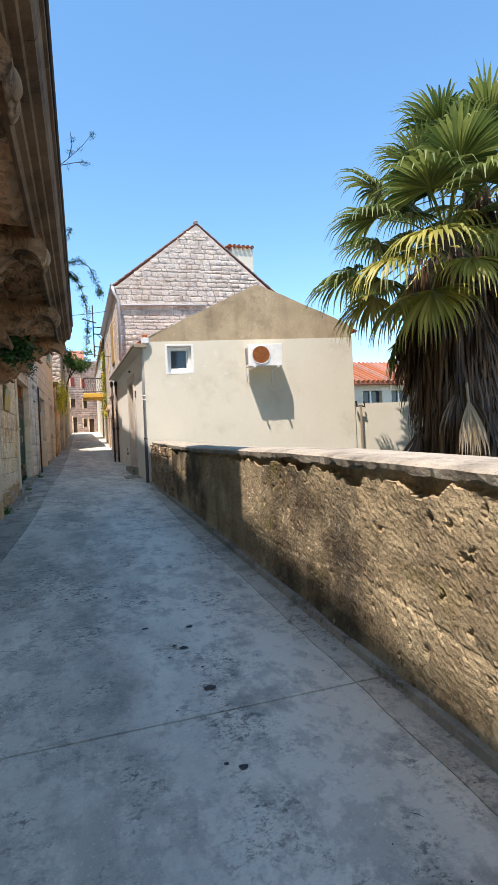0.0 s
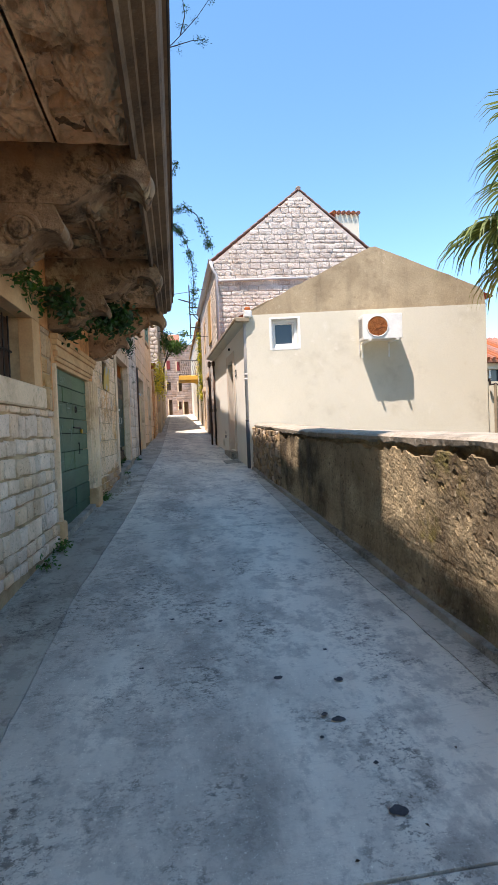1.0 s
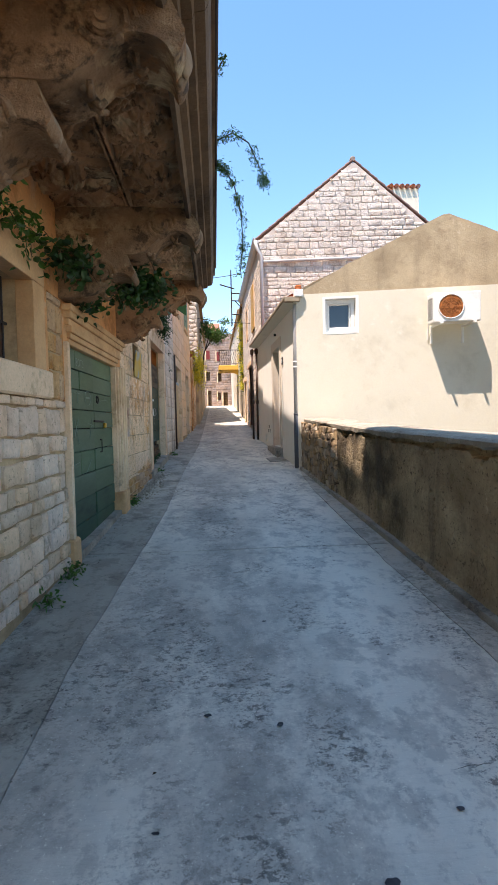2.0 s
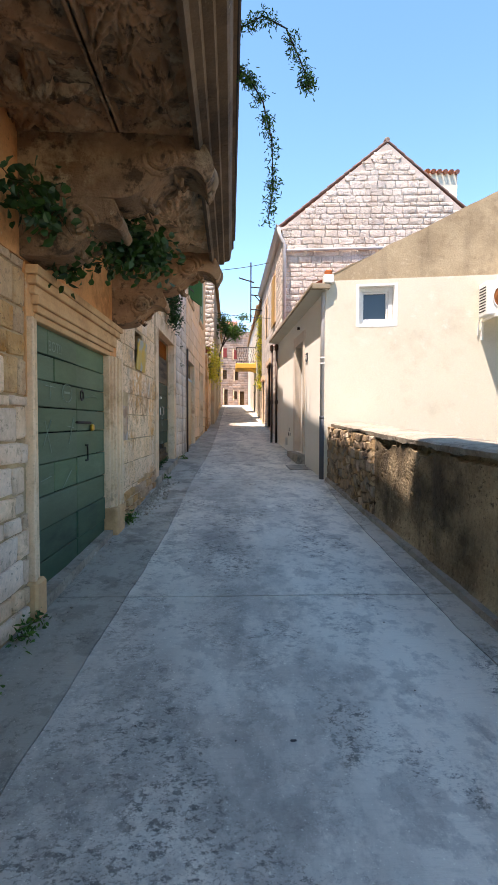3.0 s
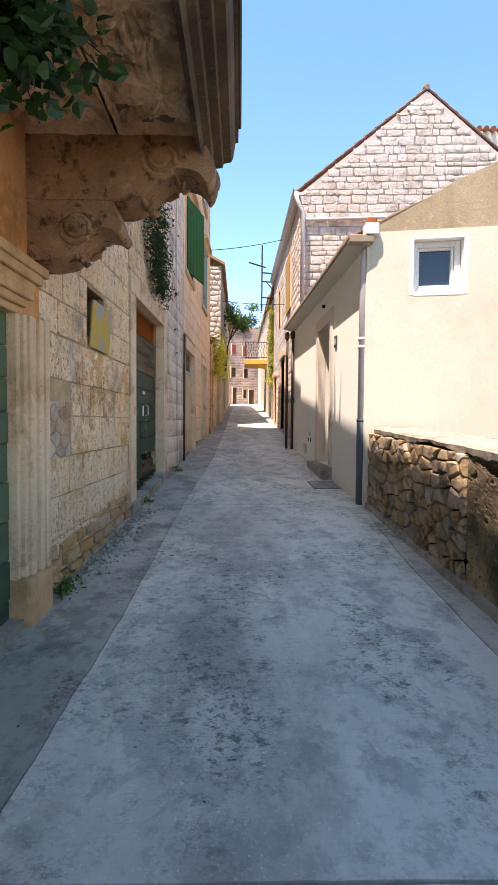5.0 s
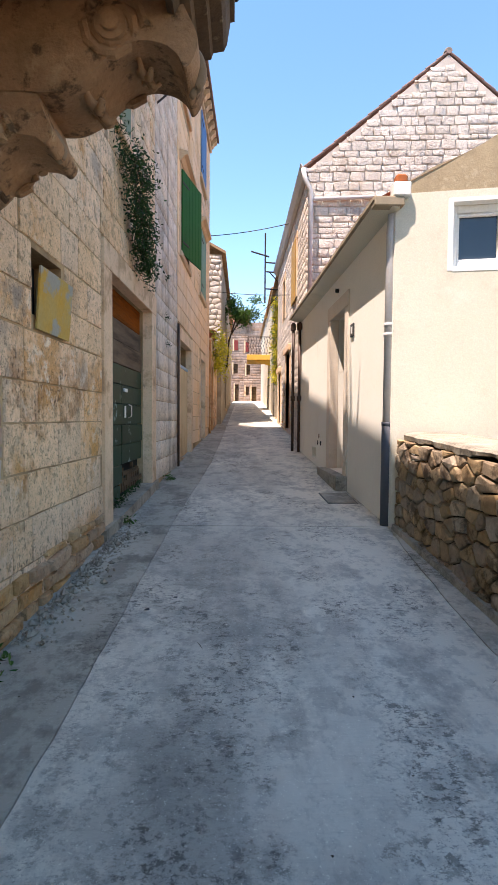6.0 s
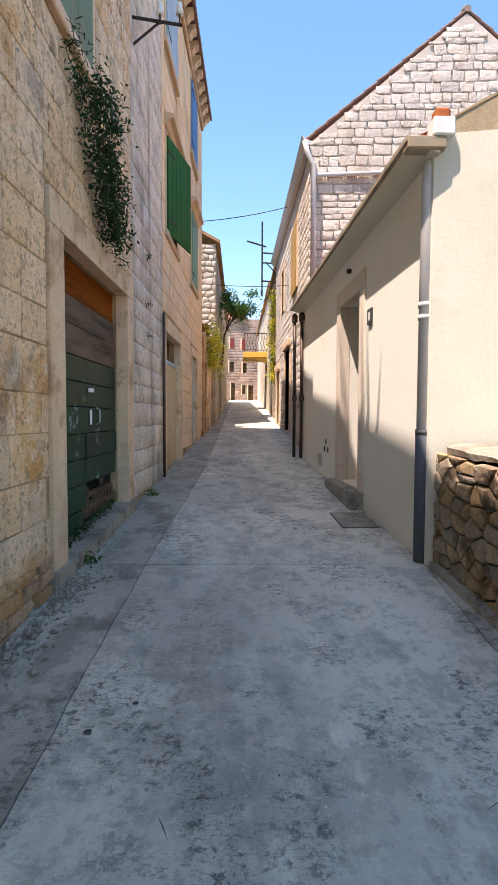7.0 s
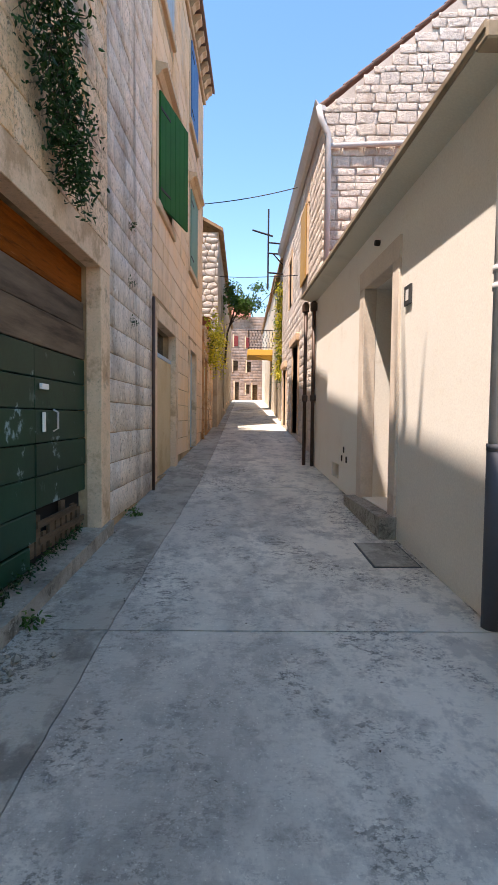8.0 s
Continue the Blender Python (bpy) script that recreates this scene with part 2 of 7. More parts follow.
    if band:
        add = N.new("ShaderNodeMath")
        add.operation = "MAXIMUM"
        K.new(patch, add.inputs[0]), K.new(times(times(middle, ramp(tex(3.1, (1, 0.8, 1), 5, 0.6), 0.42, 0.60)), 0.6), add.inputs[1])
        patch = add.outputs[0]
    pit = ramp(tex(17, (0.9, 1.15, 1), 7, 0.78), 0.53, 0.575)
    pit2 = ramp(tex(50, (0.9, 1.2, 1), 5, 0.75), 0.53, 0.60)
    col = mix(times(times(pit, patch), pit_amount), col, lin(pits))
    col = mix(times(times(pit2, patch), pit_amount * 0.7), col, lin(pits))
    col = mix(times(ramp(tex(70, (1, 1, 1), 3, 0.7), 0.62, 0.70), 0.5), col, lin(tuple(min(1, v * 1.12) for v in pale)))
    K.new(col, bsdf.inputs["Base Color"])
    bsdf.inputs["Roughness"].default_value = 0.86
    bsdf.inputs["Specular IOR Level"].default_value = 0.25
    h = N.new("ShaderNodeMath")
    h.operation = "MULTIPLY_ADD"
    K.new(times(pit, patch), h.inputs[0])
    h.inputs[1].default_value = -0.8
    K.new(brush, h.inputs[2])
    h2 = N.new("ShaderNodeMath")
    h2.operation = "MULTIPLY_ADD"
    K.new(tex(90, (1, 1, 1), 4, 0.7), h2.inputs[0])
    h2.inputs[1].default_value = 0.6
    K.new(h.outputs[0], h2.inputs[2])
    b = N.new("ShaderNodeBump")
    b.inputs["Strength"].default_value, b.inputs["Distance"].default_value = 0.55, 0.006
    K.new(h2.outputs[0], b.inputs["Height"])
    K.new(b.outputs[0], bsdf.inputs["Normal"])
    return m


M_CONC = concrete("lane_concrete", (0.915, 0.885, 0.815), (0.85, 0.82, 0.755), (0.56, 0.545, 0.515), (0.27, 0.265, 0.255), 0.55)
M_STRIP = concrete("rough_edge_concrete", (0.73, 0.705, 0.645), (0.61, 0.585, 0.535), (0.41, 0.39, 0.36), (0.29, 0.275, 0.25))
M_EDGE = concrete("patched_edge_concrete", (0.85, 0.815, 0.745), (0.75, 0.715, 0.65), (0.46, 0.44, 0.40), (0.30, 0.285, 0.26))
M_GROUND = material("earth", (0.26, 0.235, 0.19), (0.34, 0.31, 0.25), 1.5, 0.95, stain=(0.28, 0.31, 0.18), grain=30, bump=0.6)
ASHLAR_LAYERS = [(1.1, 0.50, 0.60, (0.84, 0.60, 0.34), 0.75, 0), (1.3, 0.50, 0.58, (0.53, 0.50, 0.47), 0.75, 0.4), (2.4, 0.53, 0.60, (0.70, 0.47, 0.26), 0.65, 0.8), (7, 0.53, 0.62, (0.98, 0.94, 0.85), 0.7, 1.1),
                 (5, 0.55, 0.60, (0.42, 0.33, 0.25), 0.65, 0.9), (16, 0.55, 0.60, (0.46, 0.36, 0.26), 0.45, 0), (32, 0.55, 0.61, (0.30, 0.22, 0.15), 0.65, 1.2), (60, 0.56, 0.62, (0.32, 0.24, 0.17), 0.55, 0)]
M_ASHLAR = material("limestone_blocks", (0.975, 0.845, 0.69), (0.93, 0.785, 0.625), 1.6, 0.9, stain=(0.70, 0.48, 0.28), stain_scale=0.9, stain_at=0.58, stain_amount=0.4,
                    grain=24, bump=1.0, depth=0.03, vary=0.06, streak=0.2, layers=ASHLAR_LAYERS)
M_ASHLAR_J = material("limestone_blocks_joined", (0.95, 0.835, 0.70), (0.89, 0.775, 0.64), 1.6, 0.9, stain=(0.66, 0.47, 0.29), stain_scale=0.9, stain_at=0.57, stain_amount=0.5,
                      grain=24, bump=1.0, depth=0.03, vary=0.06, island=True, streak=0.4, layers=ASHLAR_LAYERS)
M_GREYASH = material("greyed_limestone_blocks", (0.94, 0.87, 0.79), (0.84, 0.77, 0.69), 1.8, 0.9, stain=(0.50, 0.46, 0.43), stain_scale=1.3, stain_at=0.52, stain_amount=0.55, grain=24, bump=1.0, depth=0.03, vary=0.07,
                     island=True, streak=0.6, layers=[(2.6, 0.54, 0.62, (0.74, 0.60, 0.46), 0.5, 0.9), (7, 0.54, 0.62, (0.99, 0.95, 0.89), 0.6, 1.1), (16, 0.56, 0.62, (0.48, 0.42, 0.36), 0.5, 0), (40, 0.57, 0.63, (0.36, 0.31, 0.27), 0.5, 0)])
M_ORANGE_J = material("ochre_rendered_blocks", (0.96, 0.80, 0.62), (0.92, 0.80, 0.66), 1.1, 0.88, stain=(0.70, 0.50, 0.33), stain_scale=0.7, stain_at=0.55, stain_amount=0.5,
                      grain=38, bump=0.45, depth=0.01, vary=0.05, island=True, streak=0.15, layers=[(1.2, 0.56, 0.68, (0.72, 0.66, 0.60), 0.5, 0), (14, 0.60, 0.68, (0.55, 0.42, 0.30), 0.4, 1.3)])
M_ORANGE = material("ochre_plaster", (0.89, 0.61, 0.37), (0.83, 0.64, 0.45), 1.3, 0.9, stain=(0.60, 0.40, 0.22), stain_scale=1.0, stain_at=0.5, stain_amount=0.6, grain=35,
                    bump=0.6, depth=0.014, streak=0.2, layers=[(2.0, 0.50, 0.60, (0.66, 0.42, 0.22), 0.6, 0), (3.0, 0.56, 0.62, (0.80, 0.74, 0.64), 0.65, 0.8), (7, 0.54, 0.62, (0.55, 0.37, 0.22), 0.55, 0.9), (16, 0.58, 0.66, (0.40, 0.27, 0.17), 0.55, 1.2)])
M_MORTAR = material("lime_mortar", (0.56, 0.45, 0.33), (0.80, 0.68, 0.52), 2.5, 0.95, stain=(0.48, 0.39, 0.30), grain=45, bump=0.7)
M_TRIM = material("dressed_limestone", (0.93, 0.81, 0.67), (0.87, 0.74, 0.60), 1.8, 0.82, stain=(0.58, 0.42, 0.26), stain_scale=1.3, stain_at=0.55, stain_amount=0.5, grain=45,
                  bump=0.45, depth=0.01, layers=[(2.2, 0.53, 0.62, (0.64, 0.48, 0.32), 0.6, 0), (6, 0.56, 0.64, (0.46, 0.40, 0.34), 0.55, 0.8), (40, 0.58, 0.65, (0.46, 0.40, 0.33), 0.35, 0)])
M_WARM = material("ochre_limestone", (0.88, 0.71, 0.52), (0.78, 0.60, 0.42), 2.2, 0.85, stain=(0.50, 0.31, 0.17), stain_scale=1.6, stain_at=0.55, stain_amount=0.5, grain=45, bump=0.4)
# the 7.0 layer paints shade into the low spots of the relief
M_CARVED = material("weathered_shaded_carved_stone", (0.64, 0.51, 0.39), (0.49, 0.38, 0.28), 3.0, 0.9, stain=(0.24, 0.18, 0.13), stain_scale=2.0, stain_at=0.52, stain_amount=0.6,
                    grain=32, bump=1.0, depth=0.035, layers=[(3.0, 0.54, 0.62, (0.66, 0.46, 0.28), 0.5, 1.0), (5.0, 0.50, 0.58, (0.80, 0.71, 0.56), 0.75, 1.2), (7.0, 0.47, 0.38, (0.15, 0.115, 0.085), 0.75, 0), (14, 0.60, 0.68, (0.80, 0.73, 0.60), 0.5, 1.1)])
M_CORNICE = material("grey_cornice_stone", (0.50, 0.41, 0.32), (0.38, 0.30, 0.23), 2.0, 0.88, stain=(0.24, 0.20, 0.17), stain_scale=1.5, stain_at=0.48, stain_amount=0.7, grain=45, bump=0.6, depth=0.012, layers=[(9, 0.56, 0.64, (0.22, 0.18, 0.15), 0.7, 1.5), (12, 0.6, 0.68, (0.66, 0.58, 0.46), 0.6, 1.1)])
M_PANEL = material("warm_carved_panel_stone", (0.94, 0.79, 0.63), (0.82, 0.65, 0.49), 3.0, 0.9, stain=(0.50, 0.35, 0.22), stain_scale=2.2, stain_at=0.55, stain_amount=0.5, grain=34, bump=0.8, depth=0.02,
                   layers=[(4.0, 0.53, 0.60, (0.92, 0.82, 0.66), 0.6, 1.2), (9.0, 0.44, 0.36, (0.26, 0.18, 0.12), 0.5, 0), (3.5, 0.51, 0.58, (0.28, 0.21, 0.15), 0.5, 0.8), (3.0, 0.54, 0.62, (0.72, 0.47, 0.27), 0.3, 0), (2.2, 0.54, 0.62, (0.42, 0.31, 0.21), 0.4, 0.9)])
M_SOFFIT = material("darker_carved_panel_stone", (0.72, 0.56, 0.42), (0.58, 0.44, 0.32), 3.0, 0.9, stain=(0.30, 0.22, 0.15), stain_scale=2.2, stain_at=0.53, stain_amount=0.6, grain=34, bump=0.8, depth=0.02,
                    layers=[(4.0, 0.53, 0.60, (0.86, 0.76, 0.60), 0.6, 1.2), (9.0, 0.46, 0.38, (0.16, 0.115, 0.08), 0.7, 0), (2.2, 0.52, 0.60, (0.34, 0.25, 0.17), 0.55, 0.9)])
M_TIP = material("pale_worn_carving", (0.62, 0.53, 0.43), (0.50, 0.41, 0.32), 4.0, 0.9, stain=(0.40, 0.32, 0.25), stain_scale=5, stain_at=0.55, grain=40, bump=0.7)
M_VERGE = material("weathered_verge_tile", (0.58, 0.47, 0.42), (0.50, 0.41, 0.38), 5, 0.9, grain=30, bump=0.3, vary=0.1, island=True)
M_CREAM = material("cream_painted_plaster", (0.885, 0.86, 0.785), (0.855, 0.83, 0.75), 0.8, 0.9, stain=(0.78, 0.75, 0.66), stain_scale=0.9, stain_at=0.60, stain_width=0.12, stain_amount=0.5,
                   grain=60, bump=0.3, depth=0.008, layers=[(1.2, 0.55, 0.70, (0.76, 0.725, 0.64), 0.5, 0), (7, 0.56, 0.68, (0.78, 0.75, 0.66), 0.3, 0.6), (4.0, 0.58, 0.70, (0.96, 0.94, 0.90), 0.5, 0.8), (2.2, 0.64, 0.70, (0.78, 0.73, 0.60), 0.5, 0.7)])
M_RAW = material("bare_grey_plaster", (0.74, 0.67, 0.55), (0.66, 0.59, 0.48), 1.5, 0.95, stain=(0.52, 0.455, 0.36), stain_scale=1.2, stain_at=0.54, stain_amount=0.5, grain=45, bump=0.6, depth=0.012, streak=0.3, layers=[(6, 0.55, 0.66, (0.54, 0.47, 0.38), 0.45, 0.8), (14, 0.56, 0.64, (0.84, 0.78, 0.67), 0.5, 1.0)])
M_LOW = material("crumbling_wall_plaster", (0.74, 0.665, 0.53), (0.56, 0.49, 0.38), 2.6, 0.95, stain=(0.18, 0.145, 0.11), stain_scale=0.9, stain_at=0.485, stain_amount=0.8, grain=30, bump=1.0,
                 depth=0.02, streak=0.8, layers=[(4.0, 0.56, 0.64, (0.36, 0.29, 0.21), 0.55, 0.8), (14, 0.57, 0.63, (0.24, 0.19, 0.14), 0.7, 1.1), (34, 0.57, 0.63, (0.26, 0.21, 0.15), 0.6, 0), (18, 0.58, 0.68, (0.90, 0.84, 0.72), 0.5, 1.4), (1.3, 0.60, 0.68, (0.46, 0.44, 0.18), 0.45, 0)])
M_CAP = material("worn_concrete_cap", (0.70, 0.66, 0.59), (0.60, 0.56, 0.50), 2.5, 0.9, stain=(0.42, 0.39, 0.34), stain_scale=2.0, stain_at=0.5, grain=30, bump=1.0, depth=0.02, layers=[(9, 0.56, 0.63, (0.36, 0.33, 0.28), 0.7, 1.0), (25, 0.58, 0.65, (0.86, 0.83, 0.77), 0.6, 1.5), (40, 0.6, 0.66, (0.30, 0.27, 0.23), 0.6, 0)])
M_RUBBLE = material("rubble_stone", (0.76, 0.67, 0.55), (0.56, 0.48, 0.39), 4.0, 0.93, stain=(0.28, 0.21, 0.15), stain_scale=3.0, stain_amount=0.7, grain=28, bump=1.0, depth=0.03, vary=0.2,
                    layers=[(6, 0.52, 0.60, (0.26, 0.20, 0.15), 0.6, 0), (15, 0.57, 0.64, (0.74, 0.66, 0.54), 0.5, 1.2)])
M_FOOT = material("stained_foot_stone", (0.83, 0.69, 0.53), (0.70, 0.55, 0.41), 2.2, 0.93, stain=(0.44, 0.29, 0.18), stain_scale=2.6, stain_at=0.52, stain_amount=0.7, grain=26, bump=1.0, depth=0.04, vary=0.14,
                  layers=[(5, 0.54, 0.62, (0.74, 0.50, 0.29), 0.4, 0), (9, 0.55, 0.62, (0.30, 0.22, 0.15), 0.7, 1.0), (30, 0.57, 0.63, (0.36, 0.27, 0.2), 0.5, 0)])
# plaster of the lane side, whiter than the gable's cream
M_SIDE = material("whiter_side_plaster", (0.97, 0.955, 0.905), (0.95, 0.93, 0.875), 0.8, 0.9, stain=(0.86, 0.82, 0.74), stain_scale=0.9, stain_at=0.60, stain_amount=0.4, grain=60, bump=0.25, depth=0.006,
                  layers=[(7, 0.58, 0.68, (0.84, 0.79, 0.70), 0.4, 0.6), (30, 0.66, 0.72, (0.60, 0.52, 0.42), 0.5, 0.9)])
M_EARTHFILL = material("earthy_mortar_fill", (0.40, 0.33, 0.255), (0.27, 0.21, 0.155), 6, 0.97, grain=30, bump=0.8)
M_WHITE_RUBBLE = material("pale_rubble_stone", (0.93, 0.81, 0.69), (0.82, 0.69, 0.57), 3.0, 0.92, stain=(0.60, 0.46, 0.31), stain_scale=1.6, stain_at=0.55, stain_amount=0.5, grain=32, bump=0.8,
                          depth=0.018, vary=0.13, layers=[(6, 0.56, 0.63, (0.56, 0.45, 0.35), 0.5, 0.9), (30, 0.58, 0.64, (0.44, 0.35, 0.27), 0.5, 0)])
M_FARST = material("rough_hewn_white_stone", (0.88, 0.83, 0.775), (0.79, 0.74, 0.685), 2.2, 0.92, stain=(0.64, 0.57, 0.52), stain_scale=2.2, stain_at=0.55, stain_amount=0.5, grain=26, bump=1.0,
                   depth=0.06, vary=0.07, island=True)
M_FARST_P = material("rough_hewn_white_stone_piece", (0.88, 0.83, 0.775), (0.79, 0.74, 0.685), 2.2, 0.92, stain=(0.64, 0.56, 0.50), stain_scale=2.2, stain_at=0.55, stain_amount=0.5, grain=20, bump=1.0,
                     depth=0.05, vary=0.08)
M_PINKMORTAR = material("pale_lime_mortar", (0.82, 0.77, 0.715), (0.74, 0.69, 0.64), 2.0, 0.95, grain=40, bump=0.6)
M_TILE = material("terracotta_roof_tile", (0.70, 0.45, 0.34), (0.60, 0.40, 0.32), 5, 0.85, stain=(0.50, 0.40, 0.32), stain_scale=3, grain=40, bump=0.3, vary=0.15, island=True)
M_OLDTILE = material("lichened_roof_tile", (0.72, 0.60, 0.46), (0.60, 0.48, 0.37), 4, 0.9, stain=(0.45, 0.38, 0.30), stain_scale=4, grain=30, bump=0.5, vary=0.12, island=True)
M_OCHRE = material("pale_ochre_stone", (0.84, 0.73, 0.60), (0.76, 0.66, 0.54), 2.2, 0.85, stain=(0.58, 0.42, 0.28), stain_scale=1.8, stain_at=0.55, stain_amount=0.6, grain=40, bump=0.5)
M_GREEN = material("green_door_paint", (0.30, 0.38, 0.28), (0.36, 0.45, 0.34), 2.5, 0.6, stain=(0.48, 0.54, 0.46), stain_scale=2.3, stain_at=0.6, stain_width=0.2, stain_amount=0.6, grain=30,
                   bump=0.25, depth=0.005, vary=0.10, stretch=(1, 0.5, 2.0))
M_GREENLOW = material("damp_stained_green_paint", (0.19, 0.29, 0.23), (0.25, 0.36, 0.28), 2.5, 0.6, stain=(0.10, 0.17, 0.16), stain_scale=2.6, stain_at=0.52, stain_amount=0.6, grain=30, bump=0.25, depth=0.005, vary=0.10, stretch=(1, 0.5, 2.0))
M_DGREEN = material("dark_green_door_paint", (0.03, 0.19, 0.12), (0.05, 0.24, 0.16), 2.5, 0.5, stain=(0.45, 0.55, 0.54), stain_scale=2.2, stain_at=0.62, stain_width=0.08, stain_amount=0.7, grain=30,
                    bump=0.25, depth=0.005, vary=0.10, layers=[(2.6, 0.60, 0.63, (0.56, 0.68, 0.70), 0.75, 0), (8, 0.58, 0.66, (0.03, 0.12, 0.09), 0.6, 0.8)])
M_WOOD = material("worn_brown_wood", (0.58, 0.33, 0.17), (0.45, 0.25, 0.12), 2.0, 0.8, stain=(0.24, 0.15, 0.08), stain_scale=3.0, grain=30, bump=0.6, vary=0.08, stretch=(1, 0.3, 4), gloss=0.05, layers=[(9, 0.54, 0.62, (0.28, 0.17, 0.09), 0.6, 0), (30, 0.60, 0.66, (0.75, 0.62, 0.45), 0.5, 1.0)])
M_GREYWOOD = material("weathered_grey_wood", (0.47, 0.38, 0.28), (0.31, 0.24, 0.17), 3.0, 0.85, stain=(0.22, 0.18, 0.13), stain_scale=3, grain=30, bump=0.5, vary=0.15, stretch=(1, 0.35, 3))
M_SHUT = material("glossy_green_shutter_paint", (0.02, 0.31, 0.09), (0.03, 0.35, 0.11), 2.0, 0.75, grain=20, bump=0.1)
M_TEAL = material("faded_teal_shutter_paint", (0.40, 0.54, 0.47), (0.47, 0.59, 0.51), 3.0, 0.7, stain=(0.55, 0.50, 0.42), stain_scale=3, stain_at=0.58, grain=30, bump=0.3, stretch=(1, 1, 0.3))
M_OLDGREEN = material("peeling_grey_green_paint", (0.44, 0.50, 0.40), (0.50, 0.55, 0.46), 3.0, 0.8, stain=(0.58, 0.50, 0.38), stain_scale=4, stain_at=0.52, grain=30, bump=0.4, stretch=(1, 1, 0.3))
M_BLUE = material("blue_shutter_paint", (0.22, 0.42, 0.62), (0.27, 0.48, 0.68), 2.0, 0.6, grain=20, bump=0.15)
M_PALEDOOR = material("pale_blue_grey_door_paint", (0.62, 0.69, 0.73), (0.68, 0.74, 0.77), 2.0, 0.6, grain=20, bump=0.1)
M_CREAMDOOR = material("cream_rendered_panel", (0.84, 0.74, 0.58), (0.80, 0.68, 0.51), 1.5, 0.85, stain=(0.70, 0.55, 0.36), stain_scale=1.2, stain_at=0.58, grain=40, bump=0.3)
M_YSHUT = material("ochre_shutter_paint", (0.72, 0.58, 0.33), (0.66, 0.52, 0.29), 2, 0.7, grain=20, bump=0.2)
M_RED = material("red_shutter_paint", (0.55, 0.22, 0.20), (0.50, 0.20, 0.18), 2, 0.6, bump=0.1)
M_PIPE = plain("grey_pvc_pipe", (0.74, 0.73, 0.72), 0.7)
M_DPIPE = plain("dark_grey_pipe_paint", (0.33, 0.34, 0.36), 0.75)
M_BPIPE = plain("brown_pipe_paint", (0.29, 0.20, 0.15), 0.5)
M_WHITE = plain("white_plastic", (0.90, 0.90, 0.88), 0.4)
M_EAVE = material("eave_plaster", (0.66, 0.60, 0.51), (0.56, 0.50, 0.42), 2.5, 0.9, stain=(0.45, 0.39, 0.30), stain_scale=2.5, grain=40, bump=0.4)
M_RUST = material("rusty_steel", (0.70, 0.45, 0.26), (0.55, 0.32, 0.17), 14, 0.85, stain=(0.75, 0.45, 0.22), stain_scale=10, grain=60, bump=0.3)
M_IRON = plain("dark_iron", (0.16, 0.12, 0.11), 0.7)
# near-black: the unlit inside of openings, gaps and slots is put into this colour
M_DARK = plain("painted_dark_inside", (0.07, 0.06, 0.055), 0.9)
M_BRASS = plain("brass", (0.75, 0.60, 0.25), 0.35, 0.9)
M_CHALK = plain("chalk", (0.46, 0.53, 0.47), 0.95)
M_YELLOW = material("peeling_yellow_paint", (0.80, 0.62, 0.22), (0.72, 0.64, 0.42), 3.0, 0.8, stain=(0.62, 0.63, 0.60), stain_scale=2.2, stain_at=0.5, stain_width=0.05, stain_amount=0.9, grain=40, bump=0.3)
M_YBALC = material("yellow_painted_plaster", (0.92, 0.74, 0.35), (0.88, 0.68, 0.30), 2, 0.8, grain=40, bump=0.2)
M_BRICK = material("old_red_brick", (0.66, 0.52, 0.43), (0.80, 0.71, 0.62), 6, 0.9, grain=40, bump=0.7, vary=0.2)
M_SLATE = plain("grey_plate", (0.22, 0.23, 0.23), 0.5)
M_LEAF = leafy("green_leaves", (0.16, 0.32, 0.08), (0.34, 0.48, 0.16))
M_DKLEAF = leafy("dark_green_leaves", (0.08, 0.21, 0.07), (0.20, 0.35, 0.12))
M_YLEAF = leafy("yellow_green_leaves", (0.58, 0.60, 0.12), (0.92, 0.84, 0.22))
M_PALM = leafy("palm_green", (0.20, 0.31, 0.13), (0.56, 0.60, 0.33))
M_PALMY = leafy("palm_yellow_green", (0.46, 0.48, 0.18), (0.72, 0.68, 0.34))
M_DEAD = leafy("dry_palm_leaves", (0.22, 0.15, 0.10), (0.50, 0.39, 0.28))
M_PALED = leafy("bleached_dry_palm_leaf", (0.66, 0.58, 0.46), (0.76, 0.68, 0.56))
M_TWIG = plain("twigs", (0.26, 0.20, 0.14), 0.9)
M_TERRA = plain("terracotta_pot", (0.60, 0.32, 0.20), 0.85)
glass = bpy.data.materials.new("window_glass")
glass.use_nodes = True
g = glass.node_tree.nodes["Principled BSDF"]
g.inputs["Base Color"].default_value, g.inputs["Roughness"].default_value, g.inputs["Specular IOR Level"].default_value = (0.03, 0.045, 0.06, 1), 0.05, 0.6
M_GLASS = glass

# ---- ground and street ----
use()
gxs = [-400, -60, -12, -3, 0, 3, 12, 60, 400]
gys = [-60, -10, 0, 10, 20, 30, 40, 52, 80, 200, 600]
raw("ground", [(x, y, gz(y) - 0.05) for y in gys for x in gxs],
    [(j * 9 + i, j * 9 + i + 1, (j + 1) * 9 + i + 1, (j + 1) * 9 + i) for j in range(len(gys) - 1) for i in range(8)], M_GROUND)
tagged(bpy.data.objects["ground"], "dry earth ground sheet rising with the lane", "ground", kind="structure")


def run(y, pts):
    """A height or place read along a run of (y, value)."""
    return float(np.interp(y, [p[0] for p in pts], [p[1] for p in pts]))


